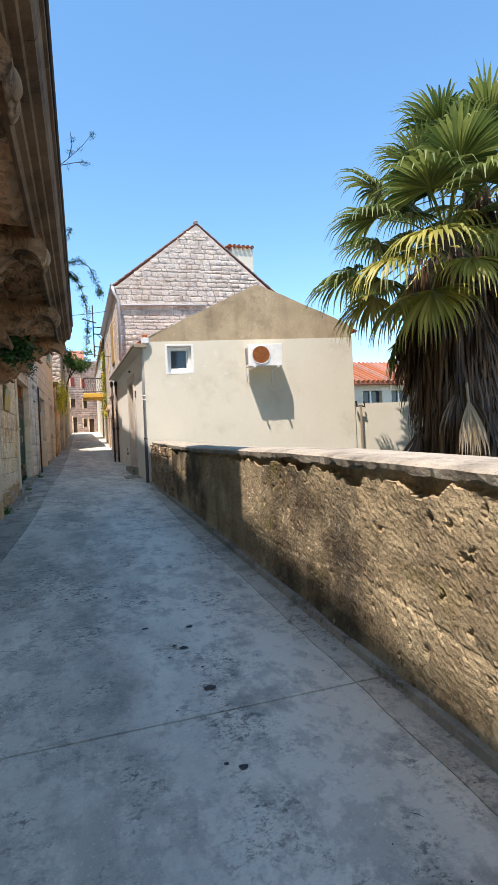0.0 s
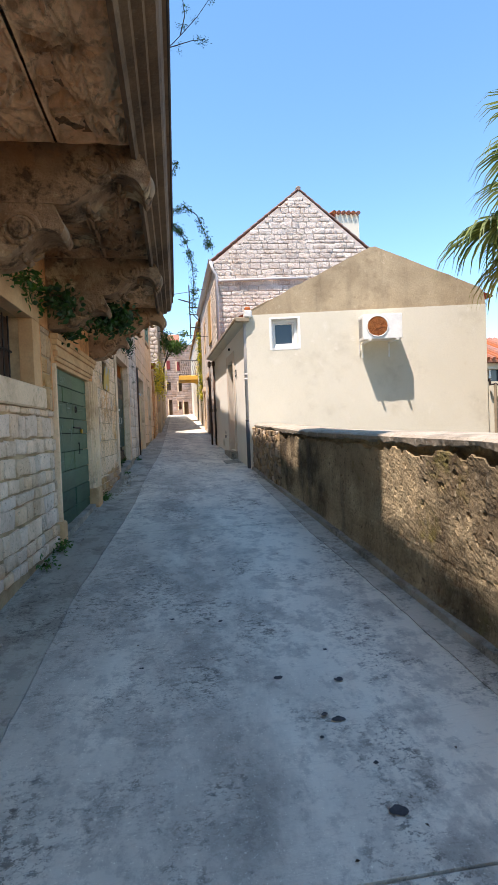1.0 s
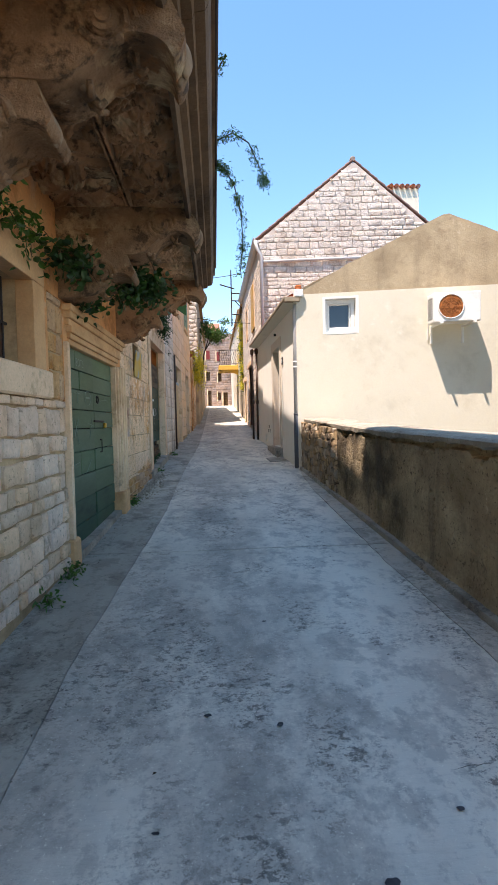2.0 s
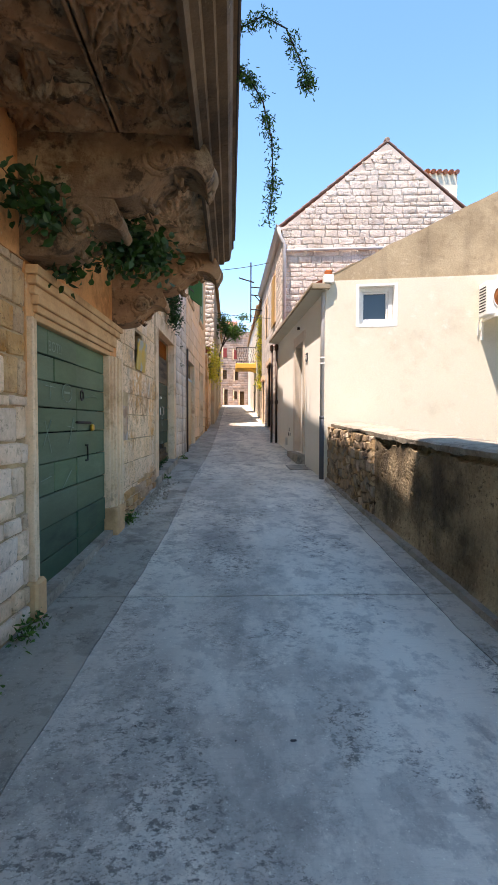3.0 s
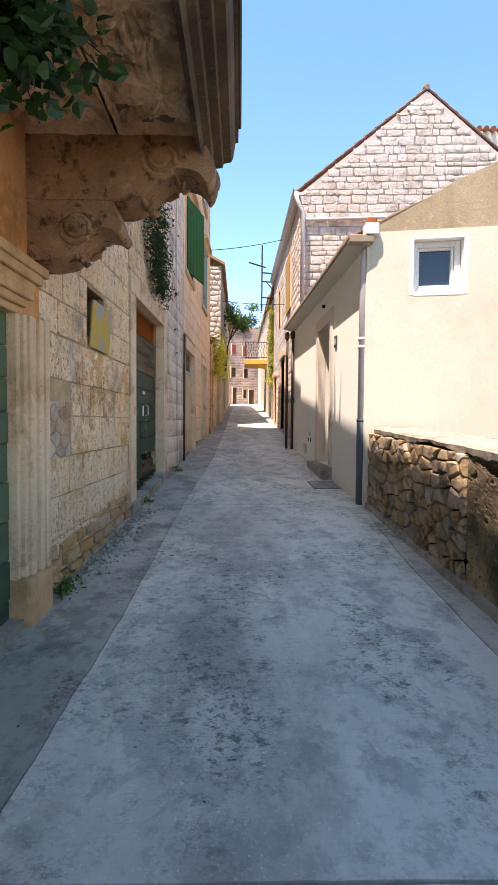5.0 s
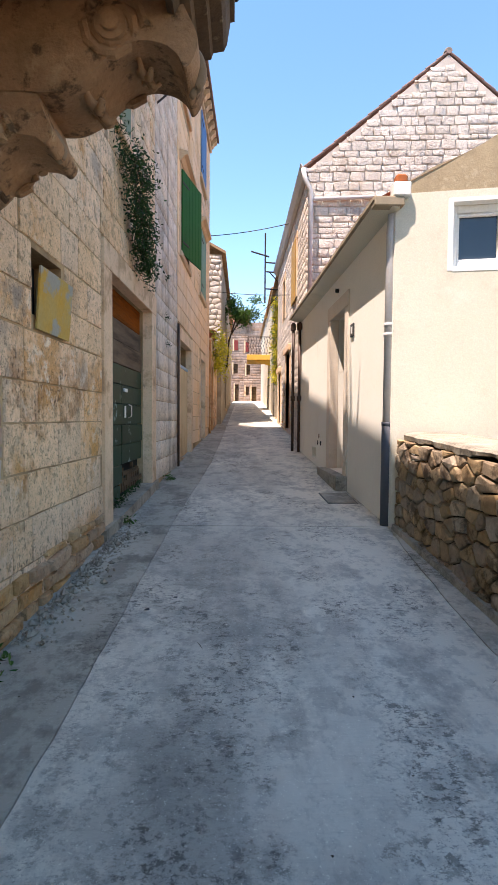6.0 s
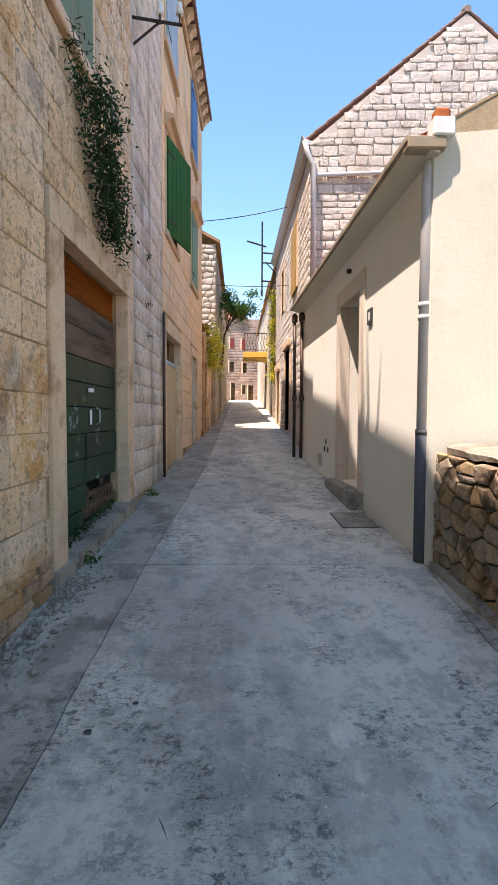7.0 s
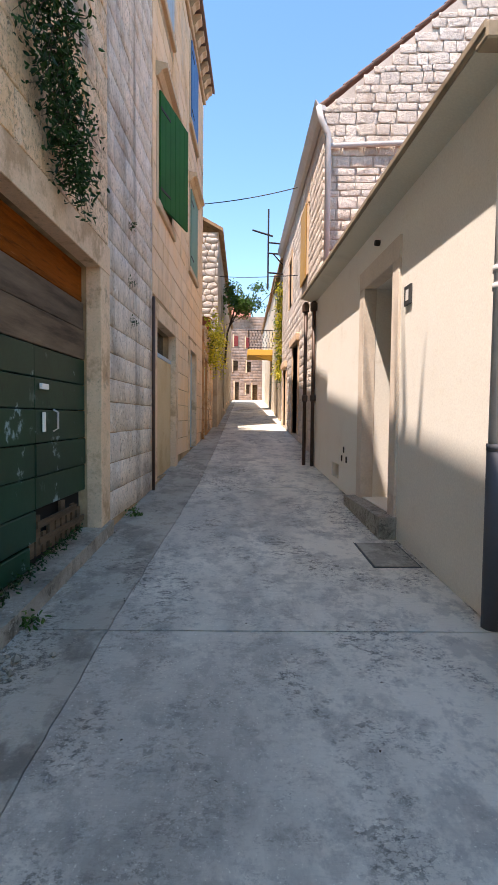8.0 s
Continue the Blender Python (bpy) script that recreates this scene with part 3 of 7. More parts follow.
def left_edge(y):
    return run(y, ((-7, -1.02), (5.6, -1.0), (7.5, -0.89), (9.3, -0.80), (12.5, -0.765), (15.3, -0.66), (17, -0.61), (22, -0.58))) + 0.011 * noise.fractal((y * 3.5, 7.7, 0), 0.8, 2.0, 6)


def right_edge(y):
    return run(y, ((-7, 1.62), (0, 1.57), (5, 1.465), (7, 1.385), (10.4, 1.37), (11.5, 1.42), (12.5, 1.50), (14, 1.42), (18, 1.25), (19, 1.30), (30, 1.3))) + 0.011 * noise.fractal((y * 3.5, 2.2, 0), 0.8, 2.0, 6)


def wall_left(y):
    return -1.675 + 0.0285 * y + 0.05


def lane_end(y):
    return 1.95


def slab(y0, y1, left, right, mat, parent, lift=0.0, g0=0.0025):
    """One cast slab between two joints, its sides given as functions of y."""
    bm, n = bmesh.new(), 60
    rows = []
    for j in range(n + 1):
        y = y0 + 0.007 + (y1 - y0 - 0.014) * j / n
        a, b = left(y) + g0, right(y) - g0
        jag = 0.007 if j in (0, n) else 0.0
        row = []
        for i in range(25):
            x = a + (b - a) * i / 24
            chip = max(0, noise.fractal((x * 9, y0 if j == 0 else y1 + 5, 0), 0.8, 2.0, 4)) * jag
            row.append(bm.verts.new((x, y + (chip if j == 0 else -chip), gz(y) + lift + 0.004 * noise.noise((x, y, 3)))))
        rows.append(row)
    for a, b in zip(rows, rows[1:]):
        for i in range(24):
            bm.faces.new((a[i], a[i + 1], b[i + 1], b[i]))
    edge = [e for e in bm.edges if e.is_boundary]
    ext = bmesh.ops.extrude_edge_only(bm, edges=edge)["geom"]
    for v in (g for g in ext if isinstance(g, bmesh.types.BMVert)):
        v.co.z -= 0.045
    return part("slab", bm, mat, parent)


road = thing("road", (0, 0, gz(0)), "grey cast concrete lane with joints, stains and worn patches", "lane", kind="structure")
joints = [-7.0, -2.1, 2.78, 7.53, 12.49, 16.58, 21.4, 26.2, 31, 36, 41, 46, 52, 60]
for a, b in zip(joints, joints[1:]):
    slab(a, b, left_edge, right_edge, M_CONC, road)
    slab(a, b, lambda y: min(wall_left(y), left_edge(y) - 0.1) - 0.2, left_edge, M_STRIP, road, 0.003)
    slab(a, b, right_edge, lane_end, M_EDGE if b < 13 else M_CONC, road, 0.002)
use(RIGHT)
cover = thing("drain_cover", (-0.22, 13.8, gz(13.8)), "square cast iron drain cover set in the lane", "drain cover")
for nm, mt, (x0, x1, y0, y1, z) in (("frame", M_SLATE, (-0.42, -0.04, 13.52, 14.13, 0.005)), ("lid", M_STRIP, (-0.405, -0.055, 13.535, 14.115, 0.010))):
    bm = bmesh.new()
    vs = [(x, y, gz(y) + z) for x, y in ((x0, y0), (x1, y0), (x1, y1), (x0, y1))]
    lo = [(x, y, w - 0.04) for x, y, w in vs]
    q = [bm.verts.new(v) for v in vs + lo]
    for f in ((0, 1, 2, 3), (0, 4, 5, 1), (1, 5, 6, 2), (2, 6, 7, 3), (3, 7, 4, 0)):
        bm.faces.new([q[i] for i in f])
    part(nm, bm, mt, cover)

# ---- the long stone house with the balcony ----
use(LEFT)
EAVE_A = 9.75
HOLES_A = [  # along, along, low, high
    (5.45, 6.45, 2.02, 2.68), (7.30, 9.16, 0.36, 2.33), (10.52, 11.02, 2.42, 2.84), (12.24, 14.14, 0.74, 3.17), (16.65, 18.25, 0.98, 3.20),
    (20.10, 21.05, 1.20, 3.24), (11.85, 12.95, 4.75, 6.35), (16.80, 17.90, 4.80, 6.30), (20.05, 21.10, 4.85, 6.40), (16.80, 17.90, 7.75, 9.2), (20.05, 21.10, 7.70, 9.25)]
house = thing("stone_house", (0, 9, gz(9)), "long old limestone and ochre plaster house beside the lane", "house")
bm = wall(-9.0, 22.45, -0.9, EAVE_A, HOLES_A, 0.45, "y", -1, lambda u: gz(u) - 0.15)
part("street_wall", bm, M_MORTAR, house)
bm = bmesh.new()
box(bm, -8.0, -0.45, 22.0, 22.45, 0.5, EAVE_A)
part("end_wall", bm, M_ORANGE, house)
part("end_wall", cube(-8, -0.45, -9.0, -8.55, -0.9, EAVE_A), M_ORANGE, house)
part("back_wall", cube(-8.4, -8.0, -9.0, 22.45, -0.9, EAVE_A), M_ORANGE, house)
bm = bmesh.new()
for a, b, out, out2, e in ((-9.1, 5.0, 0.48, 0.48, EAVE_A + 0.02), (5.0, 8.5, 0.40, 0.40, EAVE_A + 0.02), (8.5, 15.4, 0.385, 0.19, EAVE_A), (15.4, 22.55, 0.27, 0.27, EAVE_A)):
    prism(bm, [(out, e - 0.02), (out, e + 0.08), (-4.2, e + 2.0), (-8.6, e + 0.08), (-8.6, e - 0.02), (-4.2, e + 1.85)], "y", a, b)
    for v in bm.verts:
        if abs(v.co.y - b) < 1e-4 and v.co.x > 0:
            v.co.x = out2
part("roof", bm, M_VERGE, house)
# unseen block over the eave, added to shade a stretch of the low wall
bm = bmesh.new()
for z in (10.0,):
    prism(bm, [(0.0, z - 0.3), (0.35, z - 0.0), (0.35, z + 1.7), (-0.9, z + 2.2), (-1.9, z + 1.7), (-1.9, z - 0.3)], "y", 2.95, 5.55)
part("dormer", bm, M_ORANGE, house)
use(LEFT)
for i in range(14):
    y = 16.5 + i * 0.44
    bm = bmesh.new()
    prism(bm, [(0.0, EAVE_A - 0.26), (0.10, EAVE_A - 0.24), (0.15, EAVE_A - 0.16), (0.22, EAVE_A - 0.12), (0.22, EAVE_A - 0.03), (0.0, EAVE_A - 0.03)], "y", y, y + 0.2)
    part("eave_bracket", bm, M_OCHRE, house)
part("eave_moulding", cube(0.0, 0.07, 16.3, 22.45, EAVE_A - 0.34, EAVE_A - 0.27, bevel=0.015), M_OCHRE, house)
# floors that close the inside
part("inner_wall", cube(-1.5, -1.4, -8.5, 22, -0.8, EAVE_A - 0.1), M_DARK, house)

# plaster bands on the face
bm = wall(-8.5, 9.50, -0.6, 3.6, [h for h in HOLES_A if h[1] < 9.6] + [(4.5, 7.28, -0.7, 1.80), (6.76, 7.14, 1.80, 2.68)], 0.02, "y", 1, lambda u: gz(u) - 0.1)
part("plaster_band", bm, M_ORANGE, house, "ochre plaster, stained and peeling")


def surround(u0, u1, z0, z1, w, out, mat, sill=True, lintel=None, name="window_surround", foot=0.0):
    """Stone frame round an opening: jambs, lintel and, for windows, a sill."""
    lintel = lintel or w
    part("jamb", cube(-0.10, out, u0 - w, u0 + 0.006, z0 + foot, z1 - 0.006, bevel=0.004), mat, house)
    part("jamb", cube(-0.10, out, u1 - 0.006, u1 + w, z0 + foot, z1 - 0.006, bevel=0.004), mat, house)
    part("lintel", cube(-0.10, out + 0.005, u0 - w, u1 + w, z1 - 0.006, z1 + lintel, bevel=0.004), mat, house)
    if sill:
        part("sill", cube(-0.10, out + 0.04, u0 - w - 0.03, u1 + w + 0.03, z0 - 0.11, z0, bevel=0.012), mat, house)


def hood(u0, u1, z):
    bm = bmesh.new()
    prism(bm, [(0.0, z - 0.10), (0.05, z - 0.09), (0.10, z - 0.02), (0.17, z + 0.0), (0.17, z + 0.06), (0.0, z + 0.10)], "y", u0, u1)
    part("hood", bm, M_OCHRE, house)


# barred window
surround(5.45, 6.45, 2.02, 2.68, 0.22, 0.035, M_WARM, sill=False)
part("sill", cube(-0.1, 0.06, 5.15, 6.75, 1.80, 2.02, bevel=0.015), M_TRIM, house, "pale stone window sill")
grille = thing("window_grille", (-0.2, 6.0, 2.02), "dark iron bars before brown wooden boards in a window", "window grille")
for i in range(8):
    part("board", cube(-0.24, -0.21 + 0.006 * (i % 2), 5.45 + 0.125 * i + 0.004, 5.45 + 0.125 * (i + 1) - 0.004, 2.02, 2.68), M_BPIPE, grille)
for i in range(7):
    u = 5.52 + 0.142 * i
    part("bar", tube(bmesh.new(), [(-0.17, u, 2.02), (-0.17, u, 2.68)], 0.008, 6), M_IRON, grille)
part("crossbar", cube(-0.18, -0.168, 5.45, 6.45, 2.34, 2.36), M_IRON, grille)


# door with fluted stone frame
def fluted(name, bm_list, mat):
    for bm in bm_list:
        part(name, bm, mat, house)


steps = [(0.0, 0.030), (0.05, 0.055), (0.10, 0.075), (0.16, 0.060), (0.22, 0.085), (0.28, 0.10), (0.34, 0.10)]
jr, jl, jt = [], [], []
for (w0, o), (w1, _) in zip(steps, steps[1:]):
    jr.append(cube(-0.12, o, 9.155 + w0 * 0.95, 9.155 + w1 * 0.95, 0.72, 2.33, bevel=0.006))
    jl.append(cube(-0.12, o * 0.6, 7.305 - w1 * 0.45, 7.305 - w0 * 0.45, 0.56, 2.33, bevel=0.006))
    jt.append(cube(-0.12, o, 7.30 - w1 * 0.45, 9.155 + w1 * 0.95, 2.325 + w0, 2.325 + w1, bevel=0.006))
fluted("jamb_fillet", jr + jl, M_TRIM)
fluted("lintel_fillet", jt, M_WARM)
part("jamb_base", cube(-0.12, 0.11, 9.15, 9.49, 0.34, 0.72, bevel=0.03, seg=2), M_WARM, house)
part("jamb_base", cube(-0.12, 0.075, 7.14, 7.31, 0.20, 0.56, bevel=0.02), M_WARM, house)
bm = bmesh.new()
prism(bm, [(7.15, gz(7) - 0.1), (9.4, gz(9.4) - 0.1), (9.4, 0.50), (7.15, 0.39)], "x", -0.2, 0.06)
part("threshold", bm, M_CAP, house)
door = thing("plank_door", (-0.03, 8.2, 0.40), "closed green plank double door with padlock and chalk marks", "door")
zs = [0.42, 0.60, 0.84, 1.08, 1.32, 1.55, 1.74, 1.94, 2.13, 2.33]
rnd = random.Random(4)
mid = 8.28
for i in range(9):
    splits = [7.30, mid, 9.16] if i not in (3, 7, 8) else ([7.30, 7.76, mid, 9.16] if i != 8 else [7.30, 7.62, mid, 9.16])
    for a, b in zip(splits, splits[1:]):
        o = -0.03 + rnd.uniform(-0.007, 0.007)
        part("plank", cube(o - 0.035, o, a + 0.003, b - 0.003, zs[i] + 0.003 + rnd.uniform(0, 0.004), zs[i + 1] - 0.003, bevel=0.005), M_GREENLOW if i < 2 else M_GREEN, door)
part("backing", cube(-0.12, -0.10, 7.3, 9.16, 0.36, 2.33), M_DARK, door)
hasp = part("hasp", tube(bmesh.new(), [(-0.015, 8.24, 1.63), (-0.010, 8.62, 1.625)], 0.012, 8), M_IRON, door)
part("padlock", cube(-0.015, 0.015, 8.62, 8.68, 1.55, 1.61, bevel=0.008), M_BRASS, hasp, "small brass padlock")
part("pull_ring", tube(bmesh.new(), [(-0.005, 8.36 + 0.04 * math.cos(a), 1.87 + 0.04 * math.sin(a)) for a in [k * 0.52 for k in range(13)]], 0.008, 6), M_IRON, door)
bm = bmesh.new()
for a in ((8.56, 8.58, 1.27, 1.42), (8.50, 8.58, 1.41, 1.425), (8.50, 8.58, 1.27, 1.285)):
    box(bm, -0.024, -0.018, *a)
part("slot", bm, M_DARK, door)


def words(text, u, z, size, x, parent, mat):
    """Chalk letters on a door."""
    cu = bpy.data.curves.new("chalk", "FONT")
    cu.body, cu.size, cu.extrude = text, size, 0.0008
    ob = bpy.data.objects.new("chalk", cu)
    scene.collection.objects.link(ob)
    me = bpy.data.meshes.new_from_object(ob.evaluated_get(bpy.context.evaluated_depsgraph_get()))
    bpy.data.objects.remove(ob)
    me.transform(Matrix.Translation(-AT[parent]) @ CUR[0] @ Matrix(((0, 0, 1, x), (1, 0, 0, u), (0, 1, 0, z), (0, 0, 0, 1))))
    me.materials.append(mat)
    t = new("chalk_writing", me)
    t.parent = parent
    AT[t] = AT[parent]


words("BOT!!", 7.62, 2.17, 0.11, -0.018, door, M_CHALK)
bm = tube(bmesh.new(), [(-0.019, 8.02 + 0.11 * math.cos(a), 1.87 + 0.075 * math.sin(a)) for a in [k * 0.35 for k in range(19)]], 0.004, 4)
box(bm, -0.021, -0.017, 7.95, 8.09, 1.865, 1.882)
part("chalk_bubble", bm, M_CHALK, door)
bm = bmesh.new()
for u, z, du, dz in ((7.55, 1.9, 0.2, 0.0), (7.65, 1.8, 0.0, 0.12), (7.5, 1.45, 0.16, 0.2), (7.66, 1.4, -0.12, 0.24), (8.05, 1.45, 0.12, 0.22), (8.0, 1.6, 0.18, -0.02), (7.45, 1.2, 0.2, 0.02), (7.9, 1.1, 0.2, 0.12), (8.5, 1.86, 0.3, 0.02), (8.7, 1.9, 0.2, -0.03)):
    tube(bm, [(-0.018, u, z), (-0.018, u + du, z + dz)], 0.0035, 4)
part("chalk_scribble", bm, M_CHALK, door)

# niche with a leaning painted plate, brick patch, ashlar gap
# the niche's shade is put into the near-black back
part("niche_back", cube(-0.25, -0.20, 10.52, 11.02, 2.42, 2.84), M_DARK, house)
bm = bmesh.new()
prism(bm, [(0.012, 2.33), (0.026, 2.33), (0.058, 2.73), (0.044, 2.73)], "y", 10.54, 11.10)
plate = solo("metal_plate", bm, M_YELLOW, (0.03, 10.85, 2.33), "peeling yellow and grey metal plate leaning in a wall niche", "metal plate")

# cellar door with brown boards over green boards
surround(12.24, 14.14, 0.74, 3.17, 0.26, 0.03, M_TRIM, sill=False, lintel=0.24, foot=0.0)
bm = bmesh.new()
prism(bm, [(11.9, gz(11.9) - 0.1), (14.4, gz(14.4) - 0.1), (14.4, 0.90), (11.9, 0.72)], "x", -0.2, 0.065)
part("threshold", bm, M_CAP, house)
door = thing("plank_door", (-0.1, 13.1, 0.78), "dark green cellar door under brown boards, rotten at the foot", "door")
for i, (z0, z1, mat) in enumerate(((2.86, 3.17, M_WOOD), (2.62, 2.86, M_GREYWOOD), (2.36, 2.62, M_GREYWOOD))):
    o = -0.14 + 0.012 * i
    part("board", cube(o - 0.03, o, 12.24, 14.14, z0 + 0.004, z1 - 0.004, bevel=0.006), mat, door)
zs = [1.00, 1.22, 1.45, 1.68, 1.92, 2.14, 2.36]
for i in range(6):
    for a, b in ((12.24, 13.12), (13.12, 14.14)):
        if i == 0 and a > 13:
            a = 13.0
            bm = bmesh.new()
            for k in range(9):
                box(bm, -0.13 - 0.01 * (k % 2), -0.115, a + 0.115 * k, a + 0.115 * k + rnd.uniform(0.05, 0.12), 0.90, 1.04 + rnd.uniform(0.0, 0.17))
            for z in (0.97, 1.09):
                box(bm, -0.112, -0.10, a + rnd.uniform(0, 0.2), b - rnd.uniform(0, 0.3), z, z + 0.05)
            part("rotten_slat", bm, M_GREYWOOD, door, "splintered brown slats")
            continue
        o = -0.115 + rnd.uniform(-0.006, 0.006)
        part("plank", cube(o - 0.03, o, a + 0.003, b - 0.003, zs[i] + 0.003, zs[i + 1] - 0.003, bevel=0.006), M_DGREEN, door)
part("backing", cube(-0.20, -0.18, 12.24, 14.14, 0.74, 3.17), M_DARK, door)
part("lower_rail", cube(-0.14, -0.105, 12.24, 13.0, 0.84, 0.99, bevel=0.006), M_DGREEN, door)
part("lock_plate", cube(-0.112, -0.102, 13.22, 13.27, 1.76, 1.90, bevel=0.003), M_WHITE, door)
part("pull_handle", tube(bmesh.new(), [(-0.11, 13.42, 1.76), (-0.075, 13.42, 1.78), (-0.075, 13.42, 1.90), (-0.11, 13.42, 1.92)], 0.008, 6), M_PIPE, door)
part("lamp_hook", cube(-0.112, -0.09, 13.18, 13.30, 2.06, 2.10, bevel=0.004), M_WHITE, door)

# pale entrance with a small window above, and a blue-grey door
surround(16.65, 18.25, 0.98, 3.20, 0.22, 0.03, M_TRIM, sill=False)
entry = thing("filled_doorway", (-0.1, 17.4, 1.0), "doorway closed by a cream panel with a small dark window above", "doorway")
part("panel", cube(-0.10, -0.06, 16.65, 18.25, 0.98, 2.74, bevel=0.008), M_CREAMDOOR, entry)
part("window_frame", cube(-0.10, -0.05, 16.65, 18.25, 2.74, 2.80, bevel=0.006), M_PALEDOOR, entry)
part("pane", cube(-0.20, -0.19, 16.65, 18.25, 2.80, 3.20), M_GLASS, entry)
surround(20.10, 21.05, 1.20, 3.24, 0.18, 0.03, M_TRIM, sill=False)
door = thing("panel_door", (-0.1, 20.5, 1.2), "closed pale blue-grey wooden door", "door")
part("leaf", cube(-0.12, -0.07, 20.10, 21.05, 1.2, 3.24), M_PALEDOOR, door)
for z in (1.35, 2.3):
    part("panel", cube(-0.07, -0.055, 20.2, 20.95, z, z + 0.75, bevel=0.01), M_PALEDOOR, door)
bm = tube(bmesh.new(), [(0.045, 16.33, gz(16.3)), (0.045, 16.33, 2.2), (0.045, 16.33, 3.42)], 0.022, 8)
solo("drain_pipe", bm, M_BPIPE, (0.045, 16.33, gz(16.3)), "thin dark iron pipe fixed to the house wall", "pipe", smooth=True)


# upper windows with shutters
def shutter(u0, u1, z0, z1, mat, label, swing=0.0, parts_of=2):
    sh = thing("window_shutter", (0, u0, z0), label, "shutter", "shutters of the stone house")
    keep = CUR[0]
    use(LEFT @ Matrix.Translation((0.02, u0, 0)) @ Matrix.Rotation(-radians(swing), 4, "Z") @ Matrix.Translation((-0.02, -u0, 0)))
    n = 6
    w = (u1 - u0) / n
    for i in range(n):
        part("board", cube(0.015, 0.045, u0 + w * i + 0.002, u0 + w * (i + 1) - 0.002, z0, z1, bevel=0.004), mat, sh)
    for z in (z0 + 0.2, z1 - 0.25):
        part("hinge_strap", cube(0.045, 0.052, u0, u0 + 0.35, z, z + 0.035), M_IRON, sh)
    use(keep)
    return sh


for (a, b, z0, z1) in HOLES_A[6:]:
    surround(a, b, z0, z1, 0.13, 0.02, M_TRIM if a < 13 else M_OCHRE)
    # near-black sheet in place of an unlit room
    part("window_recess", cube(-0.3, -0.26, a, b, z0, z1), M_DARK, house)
for (a, b, z0, z1) in HOLES_A[7:9]:
    hood(a - 0.2, b + 0.2, z1 + 0.16)
shutter(16.80, 17.90, 4.78, 6.30, M_SHUT, "glossy green board shutter standing ajar", 12)
shutter(20.05, 21.10, 4.85, 6.40, M_TEAL, "faded teal board shutter, closed")
shutter(20.05, 21.10, 7.70, 9.25, M_BLUE, "blue board shutter, closed")
shutter(16.80, 17.90, 7.75, 9.20, M_PALEDOOR, "pale grey board shutter, closed")
shutter(11.85, 12.95, 4.75, 6.35, M_OLDGREEN, "weathered grey-green board shutter, closed")

# wire bracket
br = thing("wire_bracket", (0.0, 14.73, 6.4), "rusty iron wall bracket with two white insulators", "wire bracket")
part("arm", tube(bmesh.new(), [(0, 14.55, 6.42), (0.55, 14.73, 6.46)], 0.018, 6), M_IRON, br)
part("brace", tube(bmesh.new(), [(0, 14.6, 6.15), (0.3, 14.66, 6.44)], 0.014, 6), M_IRON, br)
for x in (0.30, 0.53):
    pin = part("pin", tube(bmesh.new(), [(x, 14.70, 6.45), (x, 14.70, 6.58)], 0.012, 6), M_IRON, br)
    part("insulator", tube(bmesh.new(), [(x, 14.70, 6.56), (x, 14.70, 6.60), (x, 14.70, 6.64), (x, 14.70, 6.69)], 0.045, 10, 0.6), M_WHITE, pin, "white porcelain insulator", smooth=True)

# ---- carved stone balcony ----
use()
BX0, BX1, BY0, BY1 = -1.55, -0.32, -0.25, 9.68
BZ = 3.42
balcony = thing("stone_balcony", (-0.8, 5, 3.0), "weathered carved stone balcony on scrolled corbels", "balcony")
part("slab", cube(BX0, BX1 + 0.02, BY0, BY1, BZ + 0.10, BZ + 0.295), M_CARVED, balcony)
prof = [(-0.34, BZ - 0.05), (-0.31, BZ - 0.06), (-0.29, BZ - 0.02), (-0.25, BZ - 0.01), (-0.24, BZ + 0.025), (-0.19, BZ + 0.03), (-0.18, BZ + 0.06), (-0.13, BZ + 0.07), (-0.115, BZ + 0.10),
        (-0.10, BZ + 0.20), (-0.08, BZ + 0.205), (-0.08, BZ + 0.30), (-0.34, BZ + 0.30)]
for a, b in zip([BY0, 2.65, 4.95, 7.22], [2.65, 4.95, 7.22, BY1 + 0.03]):
    part("cornice_block", prism(bmesh.new(), prof, "y", a + 0.003, b - 0.003), M_CORNICE, balcony)
part("top_slab", cube(BX0, -0.06, BY0, BY1 + 0.05, BZ + 0.304, BZ + 0.36, bevel=0.01), M_IRON, balcony, "dark worn top edge")


